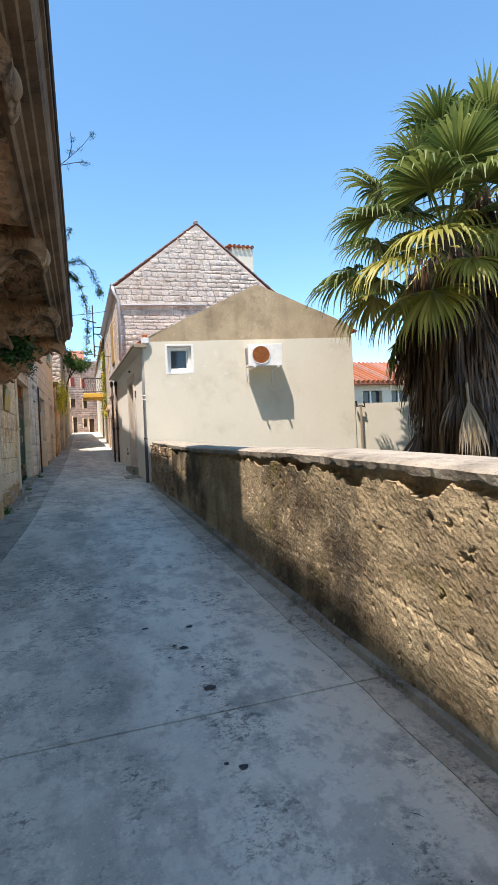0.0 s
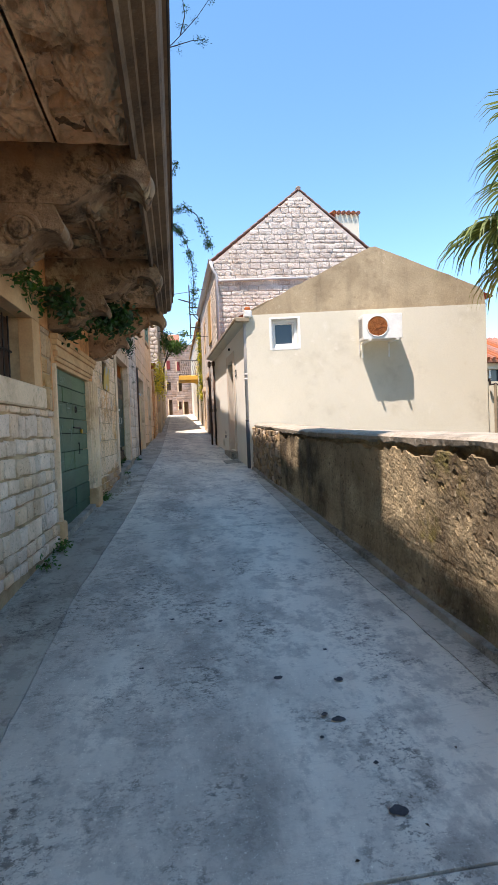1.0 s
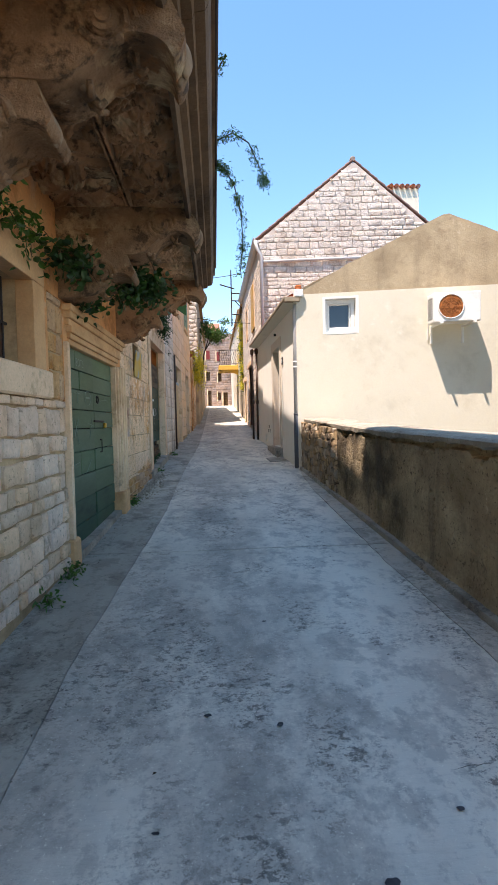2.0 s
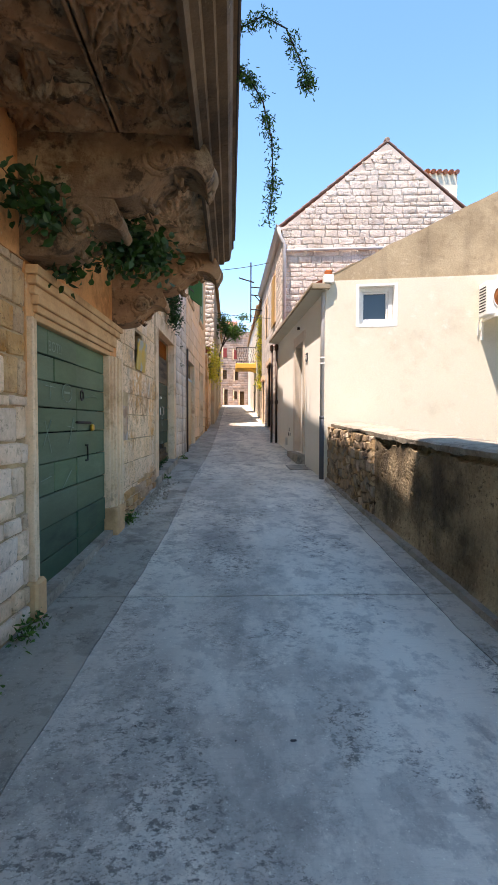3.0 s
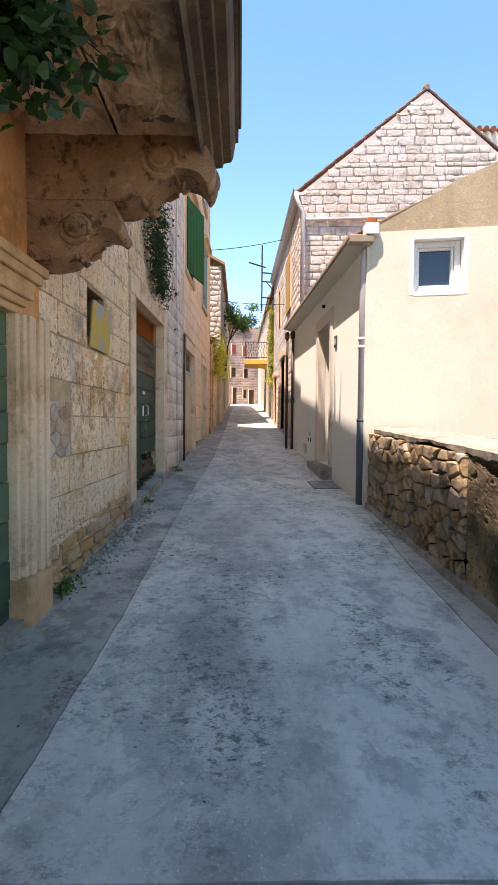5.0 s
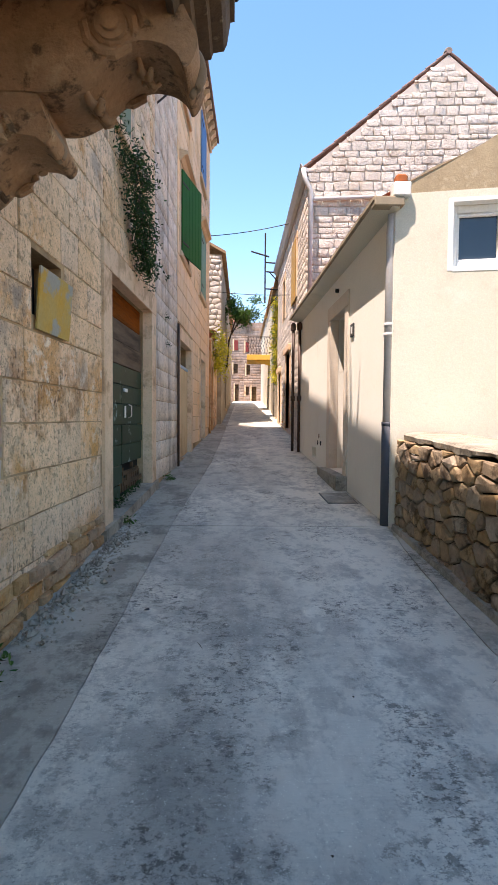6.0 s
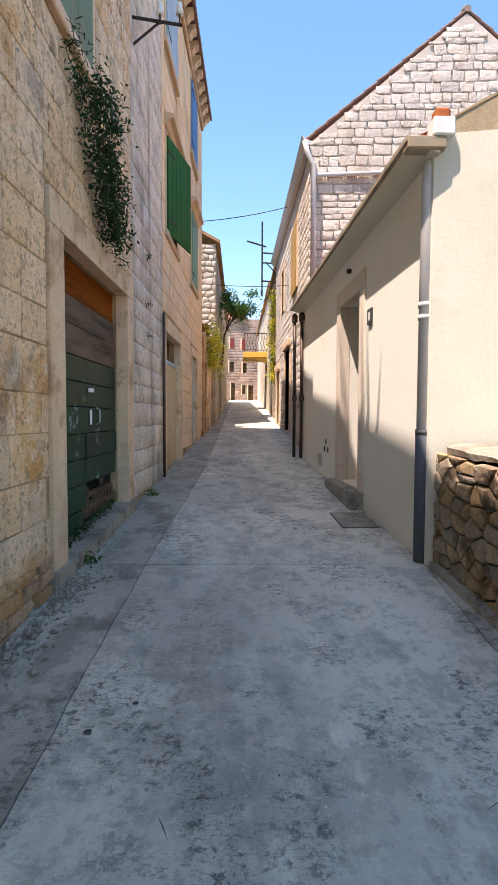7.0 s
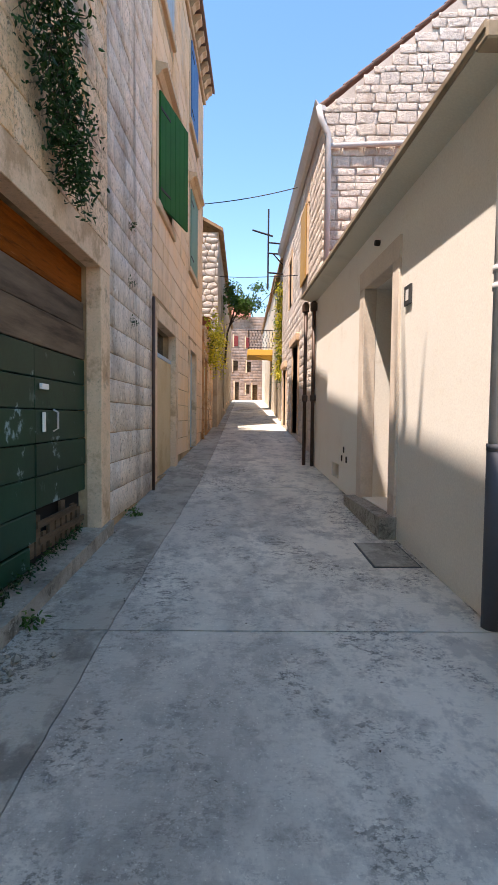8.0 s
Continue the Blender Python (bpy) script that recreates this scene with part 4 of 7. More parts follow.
def coffer(x0, x1, y0, y1, seed, stone):
    """A carved soffit panel: sprays of ribbed acanthus leaves round two or three bosses inside a plain border."""
    n, m = 72, 220
    wx, wy = x1 - x0, y1 - y0
    X, Y = np.meshgrid(np.linspace(0, wx, n + 1), np.linspace(0, wy, m + 1))
    r = random.Random(int(seed * 100))
    H = np.zeros_like(X)

    def leaf(ox, oy, ang, ln, w0, bend, h):
        dx, dy = X - ox, Y - oy
        p = dx * math.cos(ang) + dy * math.sin(ang)
        q = -dx * math.sin(ang) + dy * math.cos(ang) - bend * p * p / ln
        t = np.clip(p / ln, 0, 1)
        w = w0 * np.sin(math.pi * t ** 0.75) * (1 + 0.16 * np.sin(t * 26)) + 1e-6
        d = np.clip(np.abs(q) / w, 0, 1)
        up = np.sqrt(1 - d * d) * (0.45 + 0.55 * np.sin(math.pi * t ** 0.6))
        up -= 0.40 * np.exp(-(d / 0.16) ** 2) + 0.14 * np.cos(38 * (t + 0.35 * d)) * (1 - d)
        return np.where((p > 0) & (p < ln) & (d < 1), h * up, 0)

    for k in range(3):
        cx, cy = wx * r.uniform(0.38, 0.62), wy * (0.18 + 0.32 * k + r.uniform(-0.04, 0.04))
        count = 11
        for a in range(count):
            ang = 2 * math.pi * (a + r.uniform(-0.25, 0.25)) / count + seed
            H = np.maximum(H, leaf(cx, cy, ang, r.uniform(0.30, 0.52), r.uniform(0.05, 0.08), r.uniform(-0.6, 0.6), r.uniform(0.06, 0.10)))
        rr = np.hypot(X - cx, Y - cy)
        H = np.maximum(H, 0.075 * np.clip(1 - (rr / 0.07) ** 2, 0, 1))
    for k in range(16):
        H = np.maximum(H, leaf(wx * r.random(), wy * r.random(), r.uniform(0, 6.28), r.uniform(0.14, 0.26), r.uniform(0.025, 0.045), r.uniform(-0.8, 0.8), r.uniform(0.035, 0.07)))
    edge = np.minimum(np.minimum(X, wx - X), np.minimum(Y, wy - Y))
    H = np.where(edge < 0.02, 0.06, H)
    verts = []
    for b in range(m + 1):
        for a in range(n + 1):
            x, y = x0 + X[b, a], y0 + Y[b, a]
            verts.append((x, y, BZ + 0.10 - 1.05 * H[b, a] - 0.010 * noise.fractal((x * 7, y * 7, seed), 0.8, 2.0, 4)))
    faces = [(b * (n + 1) + a, (b + 1) * (n + 1) + a, (b + 1) * (n + 1) + a + 1, b * (n + 1) + a + 1) for b in range(m) for a in range(n)]
    raw("carved_panel", verts, faces, stone, balcony, smooth=True)


CORBELS = [0.37, 2.65, 4.95, 7.22, 9.49]
for k, (a, b) in enumerate(zip(CORBELS, CORBELS[1:])):
    # the third bay takes the darker panel stone
    coffer(-1.5, -0.83, a + 0.17, b - 0.17, 1.3 + k, M_SOFFIT if k == 2 else M_PANEL)
    coffer(-0.815, -0.28, a + 0.17, b - 0.17, 2.1 + 1.7 * k, M_SOFFIT if k == 2 else M_PANEL)


def scroll(cx, cz, r0, turns, flip):
    pts = []
    for i in range(28):
        t = i / 27
        a = turns * 2 * math.pi * t
        r = r0 * (1 - 0.85 * t)
        pts.append((cx + flip * r * math.cos(a), cz + r * math.sin(a)))
    return pts


def smoothed(pts, n=5):
    """A smooth run through the given points."""
    out = []
    for i in range(len(pts) - 1):
        a, b, c, d = [Vector(pts[min(max(k, 0), len(pts) - 1)]) for k in (i - 1, i, i + 1, i + 2)]
        for k in range(n):
            t = k / n
            out.append(tuple(0.5 * (2 * b + (c - a) * t + (2 * a - 5 * b + 4 * c - d) * t * t + (3 * b - a - 3 * c + d) * t ** 3)))
    return out + [tuple(pts[-1])]


def corbel(y, stone):
    w = 0.17
    up = [(-1.5, BZ + 0.04), (-0.30, BZ + 0.04), (-0.27, BZ - 0.03), (-0.22, BZ - 0.14), (-0.235, BZ - 0.22), (-0.27, BZ - 0.26), (-0.30, BZ - 0.21), (-0.36, BZ - 0.17),
          (-0.46, BZ - 0.16), (-0.56, BZ - 0.21), (-0.66, BZ - 0.30), (-0.78, BZ - 0.36), (-0.92, BZ - 0.36), (-1.5, BZ - 0.36)]
    low = [(-1.6, BZ - 0.36), (-0.86, BZ - 0.36), (-0.83, BZ - 0.45), (-0.80, BZ - 0.51), (-0.83, BZ - 0.555), (-0.88, BZ - 0.53), (-0.97, BZ - 0.53), (-1.06, BZ - 0.60),
           (-1.16, BZ - 0.70), (-1.30, BZ - 0.73), (-1.6, BZ - 0.73)]
    up, low = [up[0]] + smoothed(up[1:13]) + [up[13]], [low[0]] + smoothed(low[1:10]) + [low[10]]
    cb = part("corbel", prism(bmesh.new(), up, "y", y - w, y + w), stone, balcony, "carved stone corbel with scrolls")
    part("corbel_foot", prism(bmesh.new(), low, "y", y - w + 0.01, y + w - 0.01), stone, cb)
    for cx, cz, r in ((-0.56, BZ - 0.11, 0.135), (-1.08, BZ - 0.53, 0.12)):
        for s in (-1, 1):
            bm = bmesh.new()
            tube(bm, [(px, y + s * (w - 0.008), pz) for px, pz in scroll(cx, cz, r, 2.6, 1)], 0.022, 8)
            disc(bm, (cx, y + s * (w - 0.01), cz), 0.062, "y", s * 0.035, 18)
            disc(bm, (cx, y + s * (w + 0.02), cz), 0.036, "y", s * 0.02, 14)
            part("volute", bm, stone, cb)
    # carved flowers on the soffit
    for cx, cz, s in ((-0.66, BZ - 0.325, 0.075), (-0.45, BZ - 0.185, 0.055), (-1.10, BZ - 0.665, 0.06)):
        bm = bmesh.new()
        for k in range(6):
            a = 2 * math.pi * k / 6 + y
            tube(bm, [(cx, y, cz - 0.01), (cx + 0.6 * s * math.cos(a), y + 0.9 * s * math.sin(a), cz - 0.022 - 0.5 * s * math.cos(a)), (cx + s * math.cos(a), y + 1.5 * s * math.sin(a), cz + 0.01 - 0.7 * s * math.cos(a))], s * 0.36, 6, 0.5)
        part("flower", bm, stone, cb, smooth=True)
    # curled claw at each tip
    for path in ([(-0.34, BZ - 0.08), (-0.26, BZ - 0.11), (-0.225, BZ - 0.17), (-0.235, BZ - 0.225), (-0.262, BZ - 0.275)], [(-0.92, BZ - 0.43), (-0.86, BZ - 0.46), (-0.83, BZ - 0.50), (-0.825, BZ - 0.53), (-0.84, BZ - 0.555)]):
        bm = bmesh.new()
        tube(bm, [(px, 0, pz) for px, pz in smoothed(path)], 0.055, 10, 0.2)
        for v in bm.verts:
            v.co.y = y + v.co.y * 1.45
        part("leaf_tip", bm, M_TIP, cb, "pale curled leaf tip", smooth=True)


for y in CORBELS:
    corbel(y, M_SOFFIT if y > 9 else M_CARVED)

# ---- low roadside wall ----
use(LOWW)
lowwall = thing("roadside_wall", (0.2, 4, gz(4)), "low crumbling plastered stone wall with a worn concrete cap", "garden wall", kind="structure")


def wtop(y):
    return 1.16 + 0.0385 * max(y, -2) + (0.09 if y < 4 else 0.09 - 0.09 * min(1, (y - 4) / 4))


def rough_face(y0, y1, inset, amp, mat, name, seed):
    """A worn wall face with pits, a torn top edge under the cap and a bulge at the foot."""
    nu, nz = int((y1 - y0) / 0.014), 84
    verts, faces = [], []
    for j in range(nz + 1):
        for i in range(nu + 1):
            y = y0 + (y1 - y0) * i / nu
            k = j / nz
            zb, zt = gz(y) - 0.05, wtop(y) - 0.05
            n1 = noise.fractal((y * 1.6, k * 2.2, seed), 1.0, 2.0, 4)
            n2 = noise.noise((y * 9, k * 10, seed + 5))
            n3 = noise.fractal((y * 13.0, k * 15.0, seed + 9), 0.8, 2.1, 4)
            kc = 0.36 + 0.10 * noise.noise((y * 0.5, 0, 4)) + 0.02 * noise.noise((y * 6, 1, 4))
            d = amp * (0.7 * n1 + 0.3 * n2 + 0.12 * noise.noise((y * 30, k * 32, seed)))
            d -= 0.07 * min(0.5, max(0, n3 - 0.42)) * (0.4 + k) * (0.2 + max(0, 1.5 * n1 + 0.3))
            if abs(k - kc) < 0.013:
                d -= 0.004
            tear = noise.fractal((y * 2.2, 0.3, seed + 2), 1.0, 2.0, 4)
            if k > 0.955 - 0.10 * max(0, tear) + 0.02 * n2:
                d -= 0.08 * (0.5 + 0.7 * tear)
            d += 0.05 * max(0, 0.12 - k) / 0.12 + 0.004 * noise.fractal((y * 45, k * 60, seed), 0.7, 2.0, 2)
            verts.append(CUR[0] @ Vector((inset - d, y, zb + (zt - zb) * k)))
    for j in range(nz):
        for i in range(nu):
            a = j * (nu + 1) + i
            faces.append((a, a + 1, a + nu + 2, a + nu + 1))
    return raw(name, verts, faces, mat, lowwall)


rough_face(-8, 9.78, 0.0, 0.022, M_LOW, "plaster_face", 1.0)
bm = bmesh.new()
for i in range(40):
    y0, y1 = -8 + 20.3 * i / 40, -8 + 20.3 * (i + 1) / 40
    q = [bm.verts.new(v) for v in ((0.12, y0, gz(y0) - 0.2), (0.55, y0, gz(y0) - 0.2), (0.55, y0, wtop(y0) - 0.06), (0.12, y0, wtop(y0) - 0.06),
                                   (0.12, y1, gz(y1) - 0.2), (0.55, y1, gz(y1) - 0.2), (0.55, y1, wtop(y1) - 0.06), (0.12, y1, wtop(y1) - 0.06))]
    for f in ((0, 4, 7, 3), (3, 7, 6, 2), (1, 2, 6, 5)):
        bm.faces.new([q[k] for k in f])
bmesh.ops.remove_doubles(bm, verts=bm.verts, dist=0.001)
part("core", bm, M_EARTHFILL, lowwall)
nu = 460
verts, faces = [], []
for i in range(nu + 1):
    y = -8 + 20.28 * i / nu
    t = wtop(y)
    e = 0.035 * noise.fractal((y * 3.5, 1.7, 0), 0.7, 2.0, 6)
    f = 0.03 * noise.fractal((y * 6, 5.5, 0), 1.0, 2.0, 4)
    rowv = [(0.10, t - 0.075 + f), (-0.012 + e, t - 0.065 + f), (-0.02 + e, t - 0.02), (0.01 + e, t - 0.002), (0.12, t + 0.008 + 0.006 * noise.noise((y * 5, 2, 0))), (0.33, t + 0.012 + 0.006 * noise.noise((y * 5, 9, 0))),
            (0.56, t), (0.58, t - 0.05)]
    verts += [CUR[0] @ Vector((x, y, z)) for x, z in rowv]
for i in range(nu):
    for k in range(7):
        a = i * 8 + k
        faces.append((a, a + 1, a + 9, a + 8))
raw("cap", verts, faces, M_CAP, lowwall)
tagged(bpy.data.objects["cap"], "pale worn concrete cap with a broken edge")
bm = bmesh.new()
for i in range(30):
    y0, y1 = -8 + 20.4 * i / 30, -8 + 20.4 * (i + 1) / 30
    q = [bm.verts.new(v) for v in ((-0.07, y0, gz(y0) + 0.0), (-0.06, y0, gz(y0) + 0.05), (0.03, y0, gz(y0) + 0.06), (-0.07, y1, gz(y1)), (-0.06, y1, gz(y1) + 0.05), (0.03, y1, gz(y1) + 0.06))]
    bm.faces.new((q[0], q[3], q[4], q[1])), bm.faces.new((q[1], q[4], q[5], q[2]))
part("foot_fillet", bm, M_STRIP, lowwall)

# ---- cream plastered house ----
use()
creamh = thing("plastered_house", (4, 15, gz(13)), "low cream plastered house with a bare grey gable", "house")
use(GABLE)
AX, AZ, RX, RZ, LZ, PL = 4.28, 5.41, 6.46, 4.41, 4.10, 4.035


def gable_poly(x):
    return LZ + (AZ - LZ) * (x - 1.5) / (AX - 1.5) if x < AX else AZ + (RZ - AZ) * (x - AX) / (RX - AX)


bm = wall(1.5, 6.6, 0.2, PL, [(2.044, 2.626, 3.284, 3.926)], 0.35, "x", 1)
part("gable_wall", bm, M_CREAM, creamh)
bm = bmesh.new()
pts = [(1.5, PL), (6.6, PL), (6.56, 4.30)]
n = 46
for i in range(n + 1):
    x = 6.5 - (6.5 - 1.5) * i / n
    pts.append((x, gable_poly(x) + 0.022 * noise.fractal((x * 2.5, 0, 4), 1.0, 2.0, 4)))
prism(bm, pts, "y", 0.004, 0.33)
part("gable_top", bm, M_RAW, creamh, "bare grey-brown plaster gable with a worn edge")
win = thing("window_1", (2.33, 0.1, 3.29), "small white framed window set deep in plaster", "window", kind="structure")
for a in ((2.05, 2.12, 3.29, 3.92), (2.55, 2.62, 3.29, 3.92), (2.12, 2.55, 3.29, 3.36), (2.12, 2.55, 3.85, 3.92)):
    part("frame", box(bmesh.new(), a[0], a[1], 0.10, 0.16, a[2], a[3], bevel=0.006), M_WHITE, win)
for a in ((2.125, 2.15, 3.365, 3.845), (2.52, 2.545, 3.365, 3.845), (2.15, 2.52, 3.365, 3.39), (2.15, 2.52, 3.82, 3.845)):
    part("sash", box(bmesh.new(), a[0], a[1], 0.12, 0.17, a[2], a[3], bevel=0.004), M_WHITE, win)
part("pane", cube(2.12, 2.55, 0.165, 0.17, 3.36, 3.85), M_GLASS, win)
for a in ((2.0, 2.05, 3.25, 3.96), (2.62, 2.67, 3.25, 3.96), (2.05, 2.62, 3.24, 3.29), (2.05, 2.62, 3.92, 3.96)):
    part("white_reveal", box(bmesh.new(), a[0], a[1], -0.004, 0.10, a[2], a[3], bevel=0.002), M_WHITE, win)

# split air conditioner outdoor unit
ac = thing("air_conditioner", (4.25, -0.25, 3.3), "white outdoor air conditioner unit with rusty fan grille", "air conditioner")
AX0, AX1, AY0, AY1, AZ0, AZ1 = 3.86, 4.66, -0.44, -0.14, 3.31, 3.84
part("casing", cube(AX0, AX1, AY0, AY1, AZ0, AZ1, bevel=0.018, seg=2), M_WHITE, ac)
fc = (AX0 + 0.29, AY0, (AZ0 + AZ1) / 2 + 0.005)
part("fan_plate", disc(bmesh.new(), fc, 0.205, "y", -0.006, 32), M_RUST, ac, "rusty fan opening")
bm = bmesh.new()
tube(bm, [(fc[0] + 0.215 * math.cos(a), AY0 - 0.008, fc[2] + 0.215 * math.sin(a)) for a in [k * math.pi / 16 for k in range(33)]], 0.012, 6)
part("fan_ring", bm, M_WHITE, ac)
for r in (0.05, 0.09, 0.13, 0.17):
    part("fan_guard", tube(bmesh.new(), [(fc[0] + r * math.cos(a), AY0 - 0.018, fc[2] + r * math.sin(a)) for a in [k * math.pi / 12 for k in range(25)]], 0.004, 5), M_RUST, ac)
for k in range(4):
    a = k * math.pi / 4
    part("guard_spoke", tube(bmesh.new(), [(fc[0] - 0.2 * math.cos(a), AY0 - 0.02, fc[2] - 0.2 * math.sin(a)), (fc[0] + 0.2 * math.cos(a), AY0 - 0.02, fc[2] + 0.2 * math.sin(a))], 0.004, 5), M_RUST, ac)
part("hub", disc(bmesh.new(), (fc[0], AY0 - 0.014, fc[2]), 0.04, "y", -0.01, 14), M_RUST, ac)
for k in range(9):
    z = AZ0 + 0.07 + 0.045 * k
    part("side_slot", cube(AX0 - 0.004, AX0 + 0.004, AY0 + 0.06, AY1 - 0.04, z, z + 0.018), M_DARK, ac)
for x in (AX0 + 0.12, AX1 - 0.12):
    part("bracket_arm", cube(x - 0.018, x + 0.018, -0.50, 0.0, AZ0 - 0.035, AZ0 - 0.002), M_WHITE, ac)
    part("bracket_post", cube(x - 0.018, x + 0.018, -0.025, 0.0, AZ0 - 0.33, AZ0 - 0.03), M_WHITE, ac)
part("hose", tube(bmesh.new(), [(AX0 + 0.06, -0.1, AZ0 + 0.05), (AX0 + 0.05, -0.05, AZ0 - 0.05), (AX0 + 0.05, -0.02, AZ0 - 0.25)], 0.012, 6), M_WHITE, ac)

# side wall on the lane
M_SURR = material("pinkish_cream_plaster", (0.92, 0.87, 0.80), (0.86, 0.80, 0.72), 1.5, 0.9, stain=(0.66, 0.56, 0.44), stain_scale=1.6, grain=45, bump=0.4)
use(RIGHT)
RH = [(14.45, 15.42, 0.98, 3.33), (16.60, 17.02, 1.04, 1.24)]
bm = wall(12.47, 18.75, 0.2, 3.98, RH, 0.4, "y", 1, lambda u: gz(u) - 0.1)
part("side_wall", bm, M_SIDE, creamh)
part("vent_recess", cube(0.30, 0.32, 16.55, 17.07, 1.00, 1.28), M_DARK, creamh)
for a in ((14.27, 14.456, 0.95, 3.324), (15.414, 15.60, 0.95, 3.324), (14.27, 15.60, 3.324, 3.54)):
    part("door_surround", cube(-0.025, 0.12, a[0], a[1], a[2], a[3], bevel=0.008), M_SURR, creamh)
bm = bmesh.new()
prism(bm, [(14.25, gz(14.25) - 0.1), (15.62, gz(15.62) - 0.1), (15.62, 0.97), (14.25, 0.97)], "x", -0.16, 0.45)
part("step", bm, M_STRIP, creamh)
rdoor = thing("door_1", (0.3, 14.9, 1.0), "brown wooden door set deep in a plastered doorway", "door", kind="structure")
part("leaf", cube(0.34, 0.39, 14.45, 15.42, 0.97, 3.33), M_GREYWOOD, rdoor)
for z in (1.15, 2.15):
    part("panel", cube(0.325, 0.34, 14.6, 15.27, z, z + 0.85, bevel=0.01), M_GREYWOOD, rdoor)
sign = thing("wall_plate", (-0.02, 14.07, 2.85), "small dark square plate fixed beside the doorway", "wall plate")
part("plate", cube(-0.022, -0.003, 13.99, 14.14, 2.86, 3.03, bevel=0.004), M_SLATE, sign)
part("bar", cube(-0.025, -0.02, 14.03, 14.09, 2.90, 2.99), M_WHITE, sign)
bm = bmesh.new()
tube(bm, [(0, 14.95, 3.68), (-0.05, 14.95, 3.68)], 0.03, 8)
solo("wall_lamp_stub", bm, M_IRON, (0, 14.95, 3.68), "small dark fixture stub on the plaster wall", "wall fixture")
for y, z in ((16.3, 1.42), (16.15, 1.3), (16.4, 1.3)):
    solo("wall_clip", cube(-0.012, 0, y, y + 0.03, z, z + 0.08), M_IRON, (0, y, z), "small rusty iron clip in the plaster", "wall clip")

# roof, eave, gutter and pipes
use()
bm = bmesh.new()
ye = 18.7
ridge_far, eave_far = (4.1, ye, AZ - 0.03), (1.02, ye, 3.985)
q = [bm.verts.new(v) for v in ((1.28, 12.50, 3.985), eave_far, ridge_far, (AX, 11.98, AZ - 0.03), (6.8, 11.5, 4.2), (6.8, ye, 4.2))]
bm.faces.new((q[0], q[1], q[2], q[3])), bm.faces.new((q[3], q[2], q[5], q[4]))
bmesh.ops.solidify(bm, geom=bm.faces[:], thickness=0.02)
part("roof", bm, M_TILE, creamh)
use(RIGHT)
bm = bmesh.new()
prism(bm, [(-0.21, 3.935), (0.02, 3.86), (0.02, 3.965), (-0.21, 3.965)], "y", 12.40, 18.66)
part("soffit", bm, M_CREAM, creamh)
part("gutter_board", cube(-0.25, -0.21, 12.38, 18.66, 3.935, 3.985, bevel=0.006), M_EAVE, creamh)
part("gutter_box", cube(-0.05, 0.12, 12.36, 12.52, 3.98, 4.12, bevel=0.012), M_WHITE, creamh, "white plastic gutter end box")
part("corner_bracket", cube(-0.24, 0.06, 12.37, 12.50, 3.885, 3.978, bevel=0.01), M_EAVE, creamh)
part("tile_end", cube(-0.02, 0.10, 12.40, 12.50, 4.125, 4.21, bevel=0.02), M_TILE, creamh)
dp = thing("downpipe", (-0.07, 12.50, gz(12.5)), "grey plastic downpipe with a dark painted foot at the house corner", "downpipe", "downpipes")
part("upper_pipe", tube(bmesh.new(), [(0.0, 12.55, 3.86), (-0.012, 12.55, 3.70), (-0.015, 12.55, 1.72)], 0.048, 14), M_PIPE, dp, smooth=True)
part("lower_pipe", tube(bmesh.new(), [(-0.015, 12.55, 1.74), (-0.015, 12.55, gz(12.5))], 0.055, 14), M_DPIPE, dp, "dark grey painted pipe foot", smooth=True)
for z in (1.70, 2.62, 2.72):
    part("collar", tube(bmesh.new(), [(-0.015, 12.55, z), (-0.015, 12.55, z + 0.04)], 0.054 if z > 2 else 0.058, 14), M_DPIPE if z < 2 else M_PIPE, dp, smooth=True)
for k, x in enumerate((-0.05, -0.17)):
    dp = thing("downpipe", (x, 18.45 + 0.15 * k, gz(18.45)), "thin brown iron downpipe with a joint collar", "downpipe", "downpipes")
    y = 18.42 + 0.12 * k
    part("pipe", tube(bmesh.new(), [(x, y, 3.86), (x, y, gz(y))], 0.032, 10), M_BPIPE, dp, smooth=True)
    part("collar", cube(x - 0.045, x + 0.045, y - 0.045, y + 0.045, 2.15, 2.27, bevel=0.015), M_BPIPE, dp)
    part("hopper", cube(x - 0.06, x + 0.05, y - 0.05, y + 0.05, 3.68, 3.84, bevel=0.02), M_BPIPE, dp)

# garden wall right of the gable, with a pole
use(GABLE)
bm = cube(6.6, 16, 0.05, 0.35, 0.0, 2.36)
solo("wall_east", bm, M_CREAM, (8, 0.1, 0.2), "pale plastered yard wall joining the cream house", "wall", kind="structure")
pole = thing("iron_pole", (6.72, -0.05, 0.3), "thin rusty water pipe with a tap head by the wall", "pipe")
part("pipe", tube(bmesh.new(), [(6.72, -0.06, 0.2), (6.72, -0.06, 2.3)], 0.03, 8), M_EAVE, pole)
part("head", tube(bmesh.new(), [(6.60, -0.06, 2.42), (6.62, -0.06, 2.28), (6.72, -0.06, 2.30), (6.82, -0.06, 2.26), (6.80, -0.06, 2.40)], 0.025, 6), M_IRON, pole)

